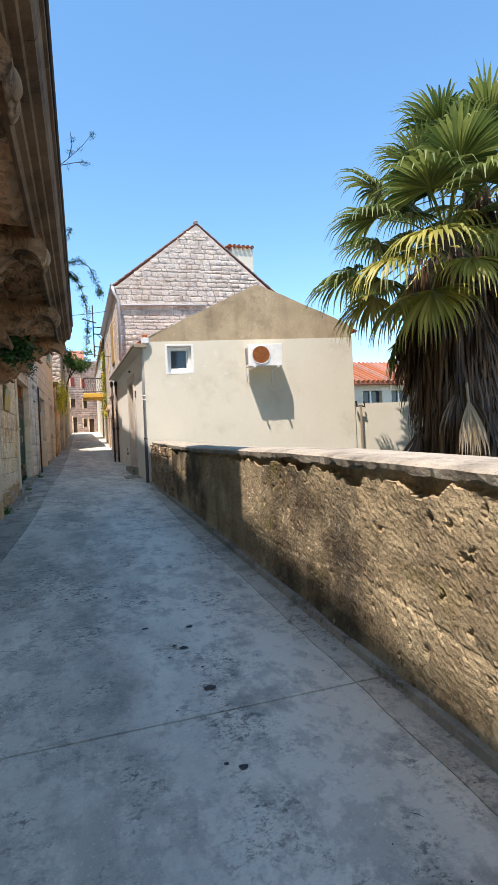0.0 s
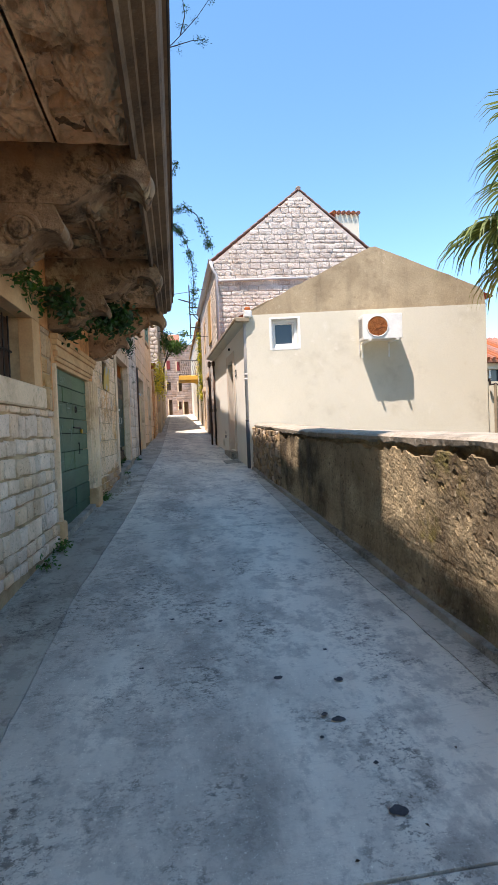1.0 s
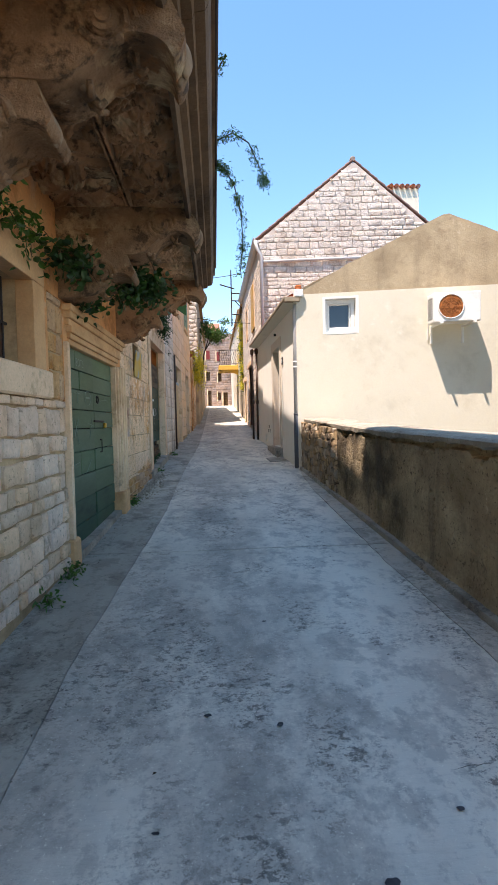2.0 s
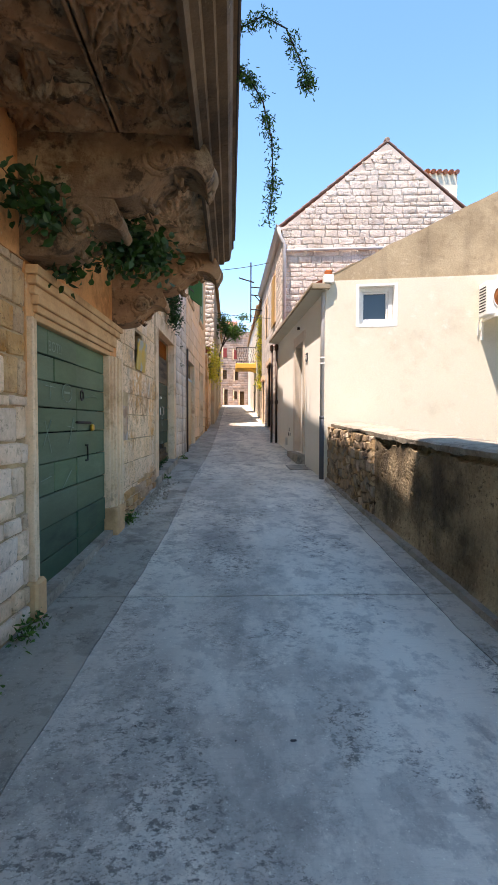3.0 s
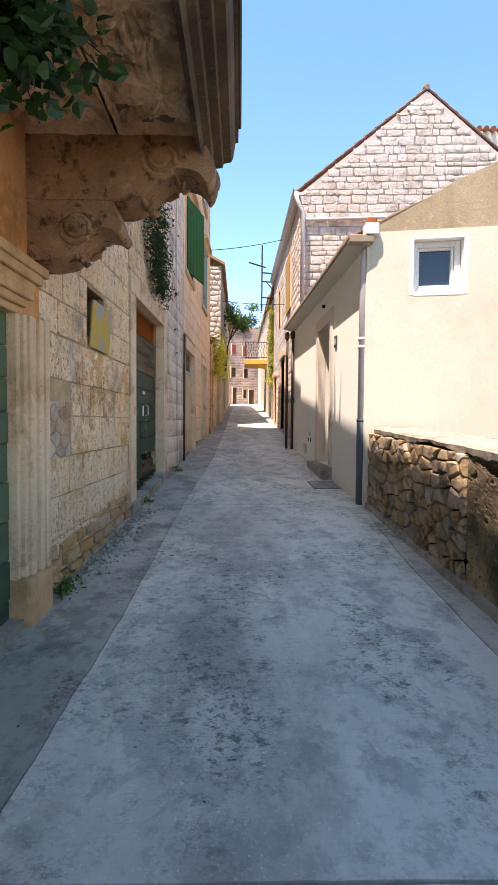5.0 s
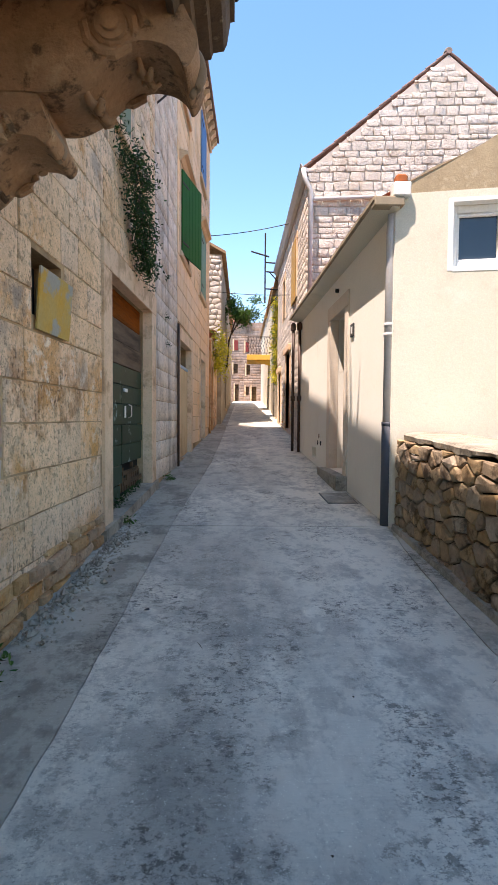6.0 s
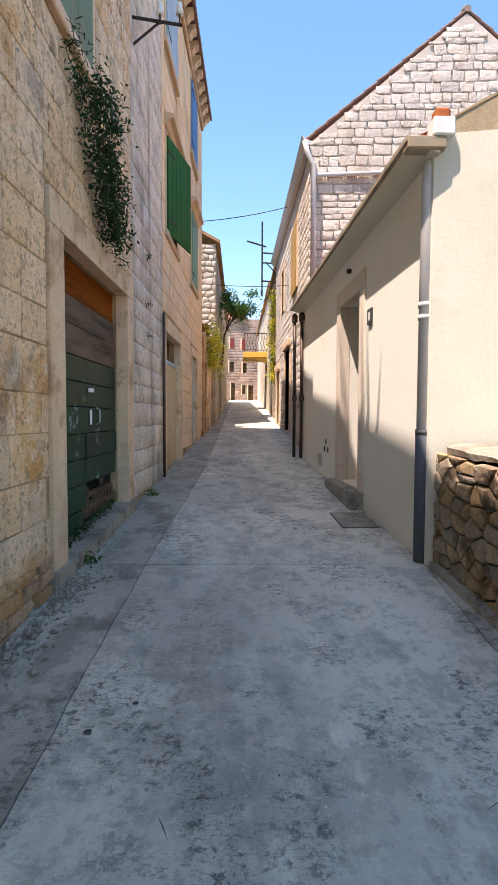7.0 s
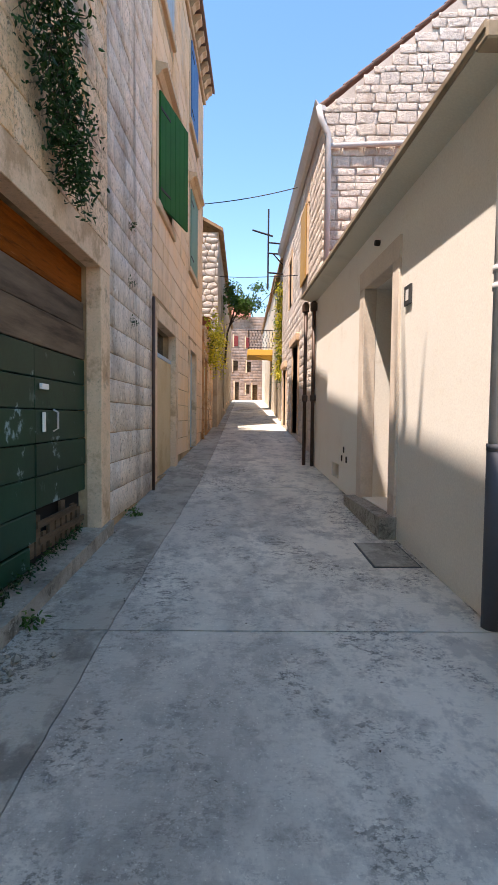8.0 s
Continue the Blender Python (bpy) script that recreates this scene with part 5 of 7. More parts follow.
# ---- red-roofed house beyond the yard ----
use()
rh = thing("red_roofed_house", (13, 24, 1.0), "distant white house under an orange tile roof", "house")
part("wall", wall(9.5, 22, 0.8, 3.9, [(12.2 + 1.5 * k, 13.2 + 1.5 * k, 2.6, 3.6) for k in range(4)], 0.3, "x", 1), M_CREAM, rh)
rh.children[0].location.y += 20.5
for k in range(4):
    wd = part("window", cube(12.2 + 1.5 * k, 13.2 + 1.5 * k, 20.75, 20.77, 2.6, 3.6), M_GLASS, rh)
    part("mullion", cube(12.66 + 1.5 * k, 12.74 + 1.5 * k, 20.68, 20.74, 2.6, 3.6), M_WHITE, wd)
bm = bmesh.new()
prism(bm, [(20.2, 3.85), (20.2, 3.95), (23.5, 5.3), (27, 3.95), (27, 3.85)], "x", 9.2, 22.3)
part("roof", bm, M_TILE, rh)
bm = bmesh.new()
for k in range(52):
    x = 9.3 + 0.25 * k
    tube(bm, [(x, 20.15, 3.98), (x, 23.5, 5.34)], 0.075, 6)
tagged(part("roof_tiling", bm, M_TILE, rh), kind="stuff")

# ---- tall gabled stone house ----
FX, FZ, FR = 4.42, 9.78, 7.5
farh = thing("gabled_house", (4, 22, gz(20)), "tall gabled house of rough-hewn white stone", "house")
use(FARG)
bm = bmesh.new()
prism(bm, [(1.40, 0.6), (FR, 0.6), (FR, 7.05), (FX, FZ - 0.05), (1.40, 7.32)], "y", 0.02, 0.40)
part("gable_wall", bm, M_PINKMORTAR, farh)
use(FARS)
FH = [(20.9, 21.75, 4.95, 6.45), (22.3, 23.5, 1.45, 3.75), (24.0, 24.7, 5.0, 6.3), (25.4, 26.2, 1.6, 3.4)]
bm = wall(19.27, 27.0, 0.7, 7.32, FH, 0.4, "y", 1, lambda u: gz(u) - 0.1)
part("street_wall", bm, M_PINKMORTAR, farh)
for h in FH:
    part("recess", cube(0.2, 0.24, *h), M_DARK, farh)
    part("jamb", cube(-0.03, 0.15, h[0] - 0.16, h[0], h[2], h[3], bevel=0.01), M_TRIM, farh)
    part("jamb", cube(-0.03, 0.15, h[1], h[1] + 0.16, h[2], h[3], bevel=0.01), M_TRIM, farh)
    part("lintel", cube(-0.10 if h[2] < 2 else -0.03, 0.15, h[0] - 0.2, h[1] + 0.2, h[3], h[3] + 0.18, bevel=0.01), M_TRIM, farh)
part("shutter", cube(-0.06, -0.03, 20.9, 21.75, 4.9, 6.5, bevel=0.008), M_YSHUT, farh, "ochre closed shutter")
part("end_wall", cube(0.4, 5.8, 26.6, 27.0, 1.0, 7.32), M_PINKMORTAR, farh)
use()
bm = bmesh.new()
q = [bm.verts.new(v) for v in ((1.24, 18.94, 7.31), (1.14, 27.1, 7.31), (FX, 27.1, FZ), (FX, 18.75, FZ), (7.7, 18.56, 7.0), (7.7, 27.1, 7.0))]
bm.faces.new((q[0], q[1], q[2], q[3])), bm.faces.new((q[3], q[2], q[5], q[4]))
bmesh.ops.solidify(bm, geom=bm.faces[:], thickness=0.03)
part("roof", bm, M_VERGE, farh)
use(FARG)
bm = bmesh.new()
for (x0, z0, x1, z1) in ((1.24, 7.31, FX, FZ - 0.0), (7.7, 7.0, FX, FZ - 0.0)):
    n = 13
    for i in range(n):
        a, b = i / n, (i + 1.12) / n
        tube(bm, [(x0 + (x1 - x0) * a, 0.03, z0 + (z1 - z0) * a + 0.03), (x0 + (x1 - x0) * b, 0.03, z0 + (z1 - z0) * b + 0.01)], 0.032, 8, 0.85)
for i in range(20):
    tube(bm, [(FX, 0.0 + 0.42 * i, FZ + 0.03), (FX, 0.0 + 0.42 * i + 0.46, FZ + 0.01)], 0.07, 8, 0.85)
part("edge_tile", bm, M_VERGE, farh)
part("ridge_finial", cube(FX - 0.08, FX + 0.08, 0.0, 0.2, FZ + 0.0, FZ + 0.12, bevel=0.04), M_CAP, farh)
use(FARS)
bm = bmesh.new()
prism(bm, [(-0.02, 7.18), (-0.10, 7.20), (-0.16, 7.28), (-0.20, 7.36), (-0.18, 7.36), (-0.13, 7.29), (-0.02, 7.26)], "y", 18.72, 27.0)
part("gutter", bm, M_PIPE, farh)
dp = thing("downpipe", (0.06, 18.8, 1.1), "pale grey downpipe on the corner of the stone house", "downpipe", "downpipes")
part("pipe", tube(bmesh.new(), [(-0.14, 18.74, 7.26), (-0.08, 18.72, 7.0), (0.04, 18.74, 6.8), (0.04, 18.74, 4.2)], 0.05, 10), M_PIPE, dp, smooth=True)
use(FARG)
part("flashing_pipe", tube(bmesh.new(), [(1.42, -0.06, 6.55), (1.5, -0.07, 6.64), (3.2, -0.07, 6.68), (4.6, -0.07, 6.70)], 0.045, 8), M_PIPE, farh, smooth=True)
use()
chim = thing("chimney", (6.5, 20.6, 8.0), "white plastered chimney under a small tile roof", "chimney")
part("stack", cube(6.15, 7.05, 20.0, 20.9, 6.8, 9.5), M_CREAM, chim)
bm = bmesh.new()
for k in range(6):
    tube(bm, [(6.06 + 0.19 * k, 19.9, 9.52), (6.06 + 0.19 * k, 20.5, 9.66), (6.06 + 0.19 * k, 21.1, 9.52)], 0.075, 8)
part("cap_tile", bm, M_TILE, chim)

# ---- houses further up the lane ----
def block(name, label, x0, x1, y0, y1, top, wins, side, mat, shut):
    """A far house: walls, windows on the lane face (side 1: its x1 face; -1: its x0 face), roof."""
    use()
    h = thing(name, ((x0 + x1) / 2, y0, gz(y0)), label, "house", "houses up the lane")
    xf = x1 if side > 0 else x0
    use(Matrix.Translation((xf, 0, 0)))
    part("lane_wall", wall(y0 + 0.3, y1, gz(y0) - 0.3, top, wins, 0.3, "y", -side), mat, h)
    for w in wins:
        # near-black sheet painted as the unlit room behind
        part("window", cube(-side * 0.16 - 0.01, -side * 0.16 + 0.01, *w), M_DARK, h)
        part("sill", cube(-0.05, 0.05, w[0] - 0.1, w[1] + 0.1, w[2] - 0.1, w[2], bevel=0.01), M_TRIM, h)
        if shut:
            part("shutter", cube(side * 0.01, side * 0.05, w[1], w[1] + 0.45, w[2], w[3]), shut, h)
    use()
    part("front_wall", cube(min(x0, x1), max(x0, x1), y0, y0 + 0.3, gz(y0) - 0.3, top), mat, h)
    part("back_wall", cube(min(x0, x1), max(x0, x1), y1, y1 + 0.3, gz(y0) - 0.3, top), mat, h)
    bm = bmesh.new()
    xm, e = (x0 + x1) / 2, 0.15
    prism(bm, [(x0 - e, top), (x0 - e, top + 0.1), (xm, top + 1.3), (x1 + e, top + 0.1), (x1 + e, top), (xm, top + 1.2)], "y", y0 - 0.1, y1 + 0.1)
    part("roof", bm, M_OLDTILE, h)
    return h


M_FARWALL = material("far_limestone_wall", (0.74, 0.68, 0.58), (0.64, 0.58, 0.50), 2.0, 0.92, stain=(0.55, 0.46, 0.36), stain_scale=1.2, stain_at=0.52, grain=14, bump=1.0, depth=0.05, streak=0.2)
M_ENDST = material("greyed_pink_limestone", (0.70, 0.60, 0.53), (0.60, 0.51, 0.45), 1.5, 0.92, stain=(0.45, 0.37, 0.32), stain_scale=0.8, stain_at=0.5, grain=20, bump=0.7, vary=0.12, island=True, streak=0.3)
M_PALEWALL = material("pale_house_plaster", (0.88, 0.84, 0.76), (0.82, 0.77, 0.68), 1.5, 0.9, stain=(0.68, 0.60, 0.48), grain=30, bump=0.3)

# garden wall with a green door, just past the long house
gw = thing("wall_west", (-0.95, 24, gz(24)), "ochre block garden wall with a narrow green door", "wall", kind="structure")
use(Matrix.Translation((-0.98, 0, 0)))
part("wall_body", wall(22.46, 26.0, 1.0, 4.05, [(22.75, 23.45, 1.3, 3.35)], 0.35, "y", -1, lambda u: gz(u) - 0.1), M_ORANGE, gw)
part("coping", cube(-0.38, 0.04, 22.46, 26.0, 4.05, 4.13, bevel=0.015), M_TRIM, gw)
part("door", cube(-0.16, -0.12, 22.75, 23.45, 1.3, 3.35), M_DGREEN, gw, "narrow green door")
part("lintel", cube(-0.05, 0.03, 22.6, 23.6, 3.35, 3.52, bevel=0.01), M_TRIM, gw)
tower = block("tower_house", "narrow tall house of pale rubble stone with tile roof", -5.0, -0.82, 26.0, 34.0, 7.65,
              [(28.2, 28.9, 5.2, 6.3), (30.5, 31.3, 2.2, 4.2), (31.6, 32.3, 5.2, 6.3)], 1, M_FARWALL, None)
block("stone_house_far", "narrow stone house farther up the lane", -5.5, -0.9, 34.3, 46, 8.0, [(36, 36.8, 2.6, 4.6), (40, 40.8, 2.8, 4.8), (37, 37.8, 5.8, 7.0)], 1, M_FARWALL, None)
block("lane_house", "pale narrow house with stained walls along the lane", 1.42, 6, 27.3, 33, 7.4, [(28.6, 29.4, 5.4, 6.6), (29.2, 30.1, 1.8, 4.0)], -1, M_FARWALL, None)
block("lane_house", "white plastered house along the lane", 1.50, 6, 33.3, 41, 8.2, [(34.4, 35.2, 5.8, 7.0), (35.2, 36.1, 2.1, 4.3), (38.0, 38.9, 2.3, 4.5)], -1, M_PALEWALL, None)
block("lane_house", "white plastered house where the lane bends", 1.55, 6, 41.3, 52, 8.6, [(43, 43.8, 6, 7.2), (45, 46, 2.6, 4.9)], -1, M_PALEWALL, None)
use()
endh = thing("end_house", (-0.5, 54, gz(52)), "three-storey stone house with red shutters closing the lane", "house")
EH = [(-0.85, -0.5, 8.05, 8.95), (0.2, 0.5, 7.9, 8.8), (-0.9, -0.5, 5.9, 6.8), (0.3, 0.65, 5.8, 6.7), (-0.75, -0.4, 3.3, 4.9), (0.25, 0.55, 3.9, 4.7), (0.8, 1.25, 3.3, 4.7)]
use(Matrix.Translation((0, 55.0, 0)))
part("front_wall", wall(-5, 2.2, 2.5, 10.6, EH, 0.4, "x", 1), M_ENDST, endh)
for k, e in enumerate(EH):
    w = part("window", cube(e[0], e[1], 0.2, 0.22, e[2], e[3]), M_GREYWOOD, endh)
    part("surround", cube(e[0] - 0.12, e[0], -0.05, 0.1, e[2] - 0.1, e[3] + 0.12), M_TRIM, w)
    if k < 2:
        part("shutter", cube(e[0], e[1], -0.06, -0.02, e[2], e[3]), M_RED, w, "closed red shutter")
bm = bmesh.new()
prism(bm, [(-0.3, 10.55), (-0.3, 10.65), (3.0, 12.2), (3.0, 12.1)], "x", -5.2, 0.6)
part("roof", bm, M_TILE, endh)
use()
part("side_wall", cube(2.2, 2.6, 55, 62, 2.5, 10.6), M_FARWALL, endh)

# yellow balcony across the lane
yb = thing("yellow_balcony", (0.9, 37, 5.0), "yellow plastered balcony with a thin iron railing", "balcony")
part("slab", cube(0.20, 1.50, 36.3, 38.6, 5.05, 5.35, bevel=0.02), M_YBALC, yb)
part("bracket", prism(bmesh.new(), [(1.5, 4.75), (0.6, 5.04), (1.5, 5.04)], "y", 36.4, 36.6), M_YBALC, yb)
part("top_rail", tube(bmesh.new(), [(1.5, 36.35, 6.35), (0.25, 36.35, 6.35), (0.25, 38.55, 6.35)], 0.025, 6), M_IRON, yb)
part("bottom_rail", tube(bmesh.new(), [(1.5, 36.35, 5.45), (0.25, 36.35, 5.45), (0.25, 38.55, 5.45)], 0.02, 6), M_IRON, yb)
for k in range(9):
    x = 0.25 + 0.15 * k
    part("baluster", tube(bmesh.new(), [(x, 36.35, 5.35), (x + 0.06, 36.35, 5.6), (x - 0.03, 36.35, 5.85), (x + 0.06, 36.35, 6.1), (x, 36.35, 6.35)], 0.012, 4), M_IRON, yb)

# mast, bracket frame and wires over the lane
mast = thing("antenna_mast", (0.9, 27.2, 6.0), "iron mast with a cross arm fixed to a house corner", "antenna")
part("pole", tube(bmesh.new(), [(0.80, 27.2, 6.2), (0.80, 27.2, 8.85)], 0.032, 6), M_IRON, mast)
part("cross_arm", tube(bmesh.new(), [(0.26, 27.2, 8.16), (0.95, 27.2, 7.96)], 0.03, 6), M_IRON, mast)
for z in (6.75, 7.4, 7.75):
    part("stay", tube(bmesh.new(), [(0.80, 27.2, z), (1.45, 27.35, z)], 0.028, 6), M_IRON, mast)
part("stay", tube(bmesh.new(), [(0.95, 27.2, 7.4), (1.4, 27.3, 6.95)], 0.022, 6), M_IRON, mast)


def wire(a, b, sag, r=0.011):
    pts = [Vector(a).lerp(Vector(b), k / 14) + Vector((0, 0, -sag * 4 * (k / 14) * (1 - k / 14))) for k in range(15)]
    solo("overhead_wire", tube(bmesh.new(), pts, r, 5), M_IRON, a, "thin black overhead wire slung across the lane", "wire", "wires")


wire((-1.04, 22.4, 7.05), (1.2, 21.57, 7.12), 0.05)
wire((-0.88, 27.0, 6.55), (1.38, 22.63, 5.44), 0.04)
wire((1.4, 27.2, 6.6), (-0.85, 33.5, 6.1), 0.25)


# ---- foliage ----
def leaves(name, centres, n, size, mat, parent, seed, spread, hang=0.0, twig=True, aspect=0.45):
    """Many small bent leaves scattered along sprays round the given centres."""
    r = random.Random(seed)
    verts, faces, bm = [], [], bmesh.new()
    for c, s in centres:
        c = Vector(c)
        sprays = max(3, int(n / 9))
        for _ in range(sprays):
            d = Vector((r.gauss(0, 1), r.gauss(0, 1), r.gauss(0, 1) * 0.8)).normalized()
            ln = s * r.uniform(0.45, 1.0)
            tip = c + Vector((d.x * spread[0], d.y * spread[1], d.z * spread[2])) * ln + Vector((0, 0, -hang * r.uniform(0.2, 1.0) * s))
            mid = (c + tip) / 2 + Vector((0, 0, 0.12 * s))
            if twig and r.random() < 0.5:
                tube(bm, [c, mid, tip], 0.004, 3, 0.4, False)
            for k in range(9):
                t = r.uniform(0.3, 1.05)
                p = (1 - t) ** 2 * c + 2 * t * (1 - t) * mid + t * t * tip
                p += Vector((r.gauss(0, 1), r.gauss(0, 1), r.gauss(0, 1))) * size * 0.7
                a = Vector((r.gauss(0, 1), r.gauss(0, 1), r.gauss(0, 0.7) - 0.4)).normalized()
                b = a.cross(Vector((r.gauss(0, 1), r.gauss(0, 1), r.gauss(0, 1)))).normalized()
                u = a.cross(b) * size * 0.12
                l, w = size * r.uniform(0.7, 1.3), size * aspect * r.uniform(0.7, 1.2)
                i = len(verts)
                verts += [p, p + a * l * 0.22 + b * w * 0.42 + u, p + a * l * 0.6 + b * w * 0.46 + u, p + a * l, p + a * l * 0.6 - b * w * 0.46 + u, p + a * l * 0.22 - b * w * 0.42 + u]
                faces += [(i, i + 1, i + 2, i + 3), (i, i + 3, i + 4, i + 5)]
    ob = tagged(raw(name, verts, faces, mat, parent), kind="stuff")
    if len(bm.verts):
        keep = CUR[0]
        use()
        tagged(part("branching", bm, M_TWIG, parent), kind="stuff")
        use(keep)
    else:
        bm.free()
    return ob


use()
sh = thing("wall_shrub", (-1.3, 13.1, 3.6), "dark green caper shrub hanging from the house wall", "shrub")
leaves("foliage", [((-1.14, 12.66 + 0.075 * k, 4.46 - 0.135 * k), 0.33 + (0.09 if k in (0, 1, 2) else -0.03 * max(0, k - 4))) for k in range(8)], 330, 0.046, M_DKLEAF, sh, 1, (0.6, 1.0, 0.9), 0.6, aspect=0.42)
sh = thing("wall_shrub", (-1.3, 12.2, 4.3), "small dark tuft growing under a window sill", "shrub")
leaves("foliage", [((-1.22, 12.3, 4.55), 0.25), ((-1.22, 12.45, 4.4), 0.22)], 120, 0.05, M_DKLEAF, sh, 2, (0.6, 1, 1), 0.4, aspect=0.2)
for y, z in ((15.2, 3.3), (15.25, 3.9), (15.3, 2.9)):
    sh = thing("wall_weed", (-1.22, y, z), "tiny dry weed in a wall joint", "weed", "weeds in the wall")
    leaves("foliage", [((-1.20, y, z), 0.10)], 40, 0.03, M_DKLEAF, sh, int(y * 10 + z), (0.6, 1, 1), 0.2)
vine = thing("hanging_vine", (-1.0, 8.0, 2.9), "dark green leafy vine hanging under the balcony", "vine")
leaves("foliage", [((-1.22 + 0.07 * k, 7.30 + 0.10 * k, 3.08 - 0.04 * (k % 3)), 0.33) for k in range(7)] + [((-0.78, 7.8, 2.94), 0.26), ((-1.25, 7.1, 3.06), 0.25)], 140, 0.066, M_DKLEAF, vine, 5, (1, 1, 0.7), 0.5, aspect=0.8)
leaves("spread", [((-1.34 + 0.03 * k, 6.55 + 0.13 * k, 3.0 - 0.05 * (k % 2)), 0.30) for k in range(6)], 60, 0.062, M_DKLEAF, vine, 15, (1, 1, 0.8), 0.6, aspect=0.8)
leaves("runner", [((-1.3 + 0.01 * k, 7.25 + 0.03 * k, 2.98 - 0.06 * k), 0.08) for k in range(6)], 18, 0.07, M_DKLEAF, vine, 6, (1, 1, 1), 0.2, aspect=0.8)
vine2 = thing("hanging_vine", (-1.35, 6.0, 3.0), "thin green vine over the barred window", "vine")
leaves("foliage", [((-1.38, 5.6 + 0.12 * k, 2.98 - 0.05 * (k % 3)), 0.16) for k in range(6)], 40, 0.06, M_LEAF, vine2, 8, (1, 1, 1), 0.6, aspect=0.5)


def trailing(path, seed, size, n, label):
    v = thing("trailing_plant", path[0], label, "plant", "plants trailing off the balcony")
    use()
    part("stem", tube(bmesh.new(), path, 0.006 if size > 0.015 else 0.0035, 4, 0.5), M_TWIG, v)
    r = random.Random(seed)
    pts = []
    for k in range(n):
        t = r.random() * (len(path) - 1)
        i = min(int(t), len(path) - 2)
        pts.append((Vector(path[i]).lerp(Vector(path[i + 1]), t - i), 0.035))
    leaves("foliage", pts, 9, size, M_LEAF, v, seed, (1, 1, 1), 0.3, False, 0.28)


trailing([(-0.08, 6.9, 3.78), (0.0, 6.9, 3.72), (0.08, 6.85, 3.55), (0.13, 6.8, 3.3), (0.13, 6.7, 3.0), (0.10, 6.65, 2.78)], 21, 0.026, 42, "green trailing plant hanging off the balcony edge")
trailing([(-0.08, 6.6, 3.78), (0.06, 6.55, 3.82), (0.18, 6.5, 3.72), (0.26, 6.45, 3.50), (0.29, 6.4, 3.36)], 22, 0.024, 28, "green trailing plant arching off the balcony edge")
trailing([(-0.10, 4.30, 3.74), (0.0, 4.24, 3.80), (0.10, 4.18, 3.87), (0.20, 4.13, 3.98)], 23, 0.012, 5, "dry seeded stalk over the balcony edge")
trailing([(0.0, 4.24, 3.80), (0.03, 4.22, 3.90), (0.02, 4.2, 3.99)], 26, 0.012, 4, "dry seeded stalk over the balcony edge")
trailing([(-0.06, 4.28, 3.76), (0.06, 4.24, 3.775), (0.14, 4.2, 3.76)], 24, 0.012, 4, "dry seeded stalk over the balcony edge")
trailing([(-0.08, 5.83, 3.76), (-0.05, 5.83, 3.83), (-0.01, 5.83, 3.90)], 25, 0.022, 5, "small green sprig on the balcony edge")
for y in (6.85, 7.05, 6.3, 9.75, 12.55, 15.0, 9.62):
    sh = thing("weed", (wall_left(y) + 0.06, y, gz(y)), "small green weed at the foot of the wall", "weed", "weeds at the wall foot")
    leaves("foliage", [((wall_left(y) + 0.05, y, gz(y) + 0.04), 0.11)], 60, 0.045, M_LEAF, sh, int(y * 31), (0.8, 1.2, 0.5), 0.0)
sh = thing("weeds_on_sill", (-1.35, 13.6, 0.95), "low green weeds on the cellar door sill", "weed")
leaves("foliage", [((-1.37, 12.5 + 0.2 * k, 0.82 + 0.015 * k), 0.08) for k in range(8)], 50, 0.03, M_DKLEAF, sh, 77, (0.6, 1, 0.6), 0.0)
yb2 = thing("flowering_bush", (-0.95, 24.5, 4.1), "yellow-green flowering bush spilling over the garden wall", "bush")
leaves("foliage", [((-0.78, 22.9 + 0.3 * k, 4.3 - 0.38 * (k % 3)), 0.6) for k in range(8)], 150, 0.085, M_YLEAF, yb2, 31, (0.7, 1, 1), 0.6)
leaves("green_foliage", [((-1.0, 23.5 + 0.4 * k, 4.2 - 0.4 * (k % 2)), 0.5) for k in range(5)], 80, 0.085, M_LEAF, yb2, 32, (0.7, 1, 1), 0.5)
pot = thing("terracotta_planter", (-1.0, 23.2, 4.13), "terracotta planter on the garden wall", "planter")
part("bowl", tube(bmesh.new(), [(-1.1, 23.2, 4.13), (-1.1, 23.2, 4.45)], 0.18, 12, 1.3), M_TERRA, pot)
ot = thing("potted_tree", (-0.4, 30.2, 6.0), "round green leafy tree overhanging the lane", "tree")
rr = random.Random(9)
leaves("crown", [((-0.15 + rr.gauss(0, 0.42), 30.0 + rr.gauss(0, 0.5), 6.45 + rr.gauss(0, 0.28)), 0.45) for k in range(16)], 130, 0.13, M_LEAF, ot, 33, (1, 1, 0.8), 0.2)
part("trunk", tube(bmesh.new(), [(-0.75, 30.3, 4.0), (-0.65, 30.2, 5.2), (-0.3, 30.0, 6.3)], 0.05, 6, 0.6), M_TWIG, ot)
part("limb", tube(bmesh.new(), [(-0.6, 30.2, 5.4), (-0.2, 29.8, 6.0), (0.15, 29.7, 6.5)], 0.03, 6, 0.5), M_TWIG, ot)
iv = thing("ivy", (1.4, 31, 4), "green ivy climbing the house corner", "ivy")
leaves("foliage", [((1.34 + 0.05 * (k % 2), 28.2 + 0.22 * (k % 4), 6.5 - 0.26 * k), 0.36) for k in range(13)], 110, 0.10, M_YLEAF, iv, 35, (0.8, 1, 1), 0.4)
leaves("dark_foliage", [((1.36, 28.4 + 0.22 * (k % 4), 6.5 - 0.28 * k), 0.36) for k in range(12)], 80, 0.10, M_LEAF, iv, 36, (0.8, 1, 1), 0.4)


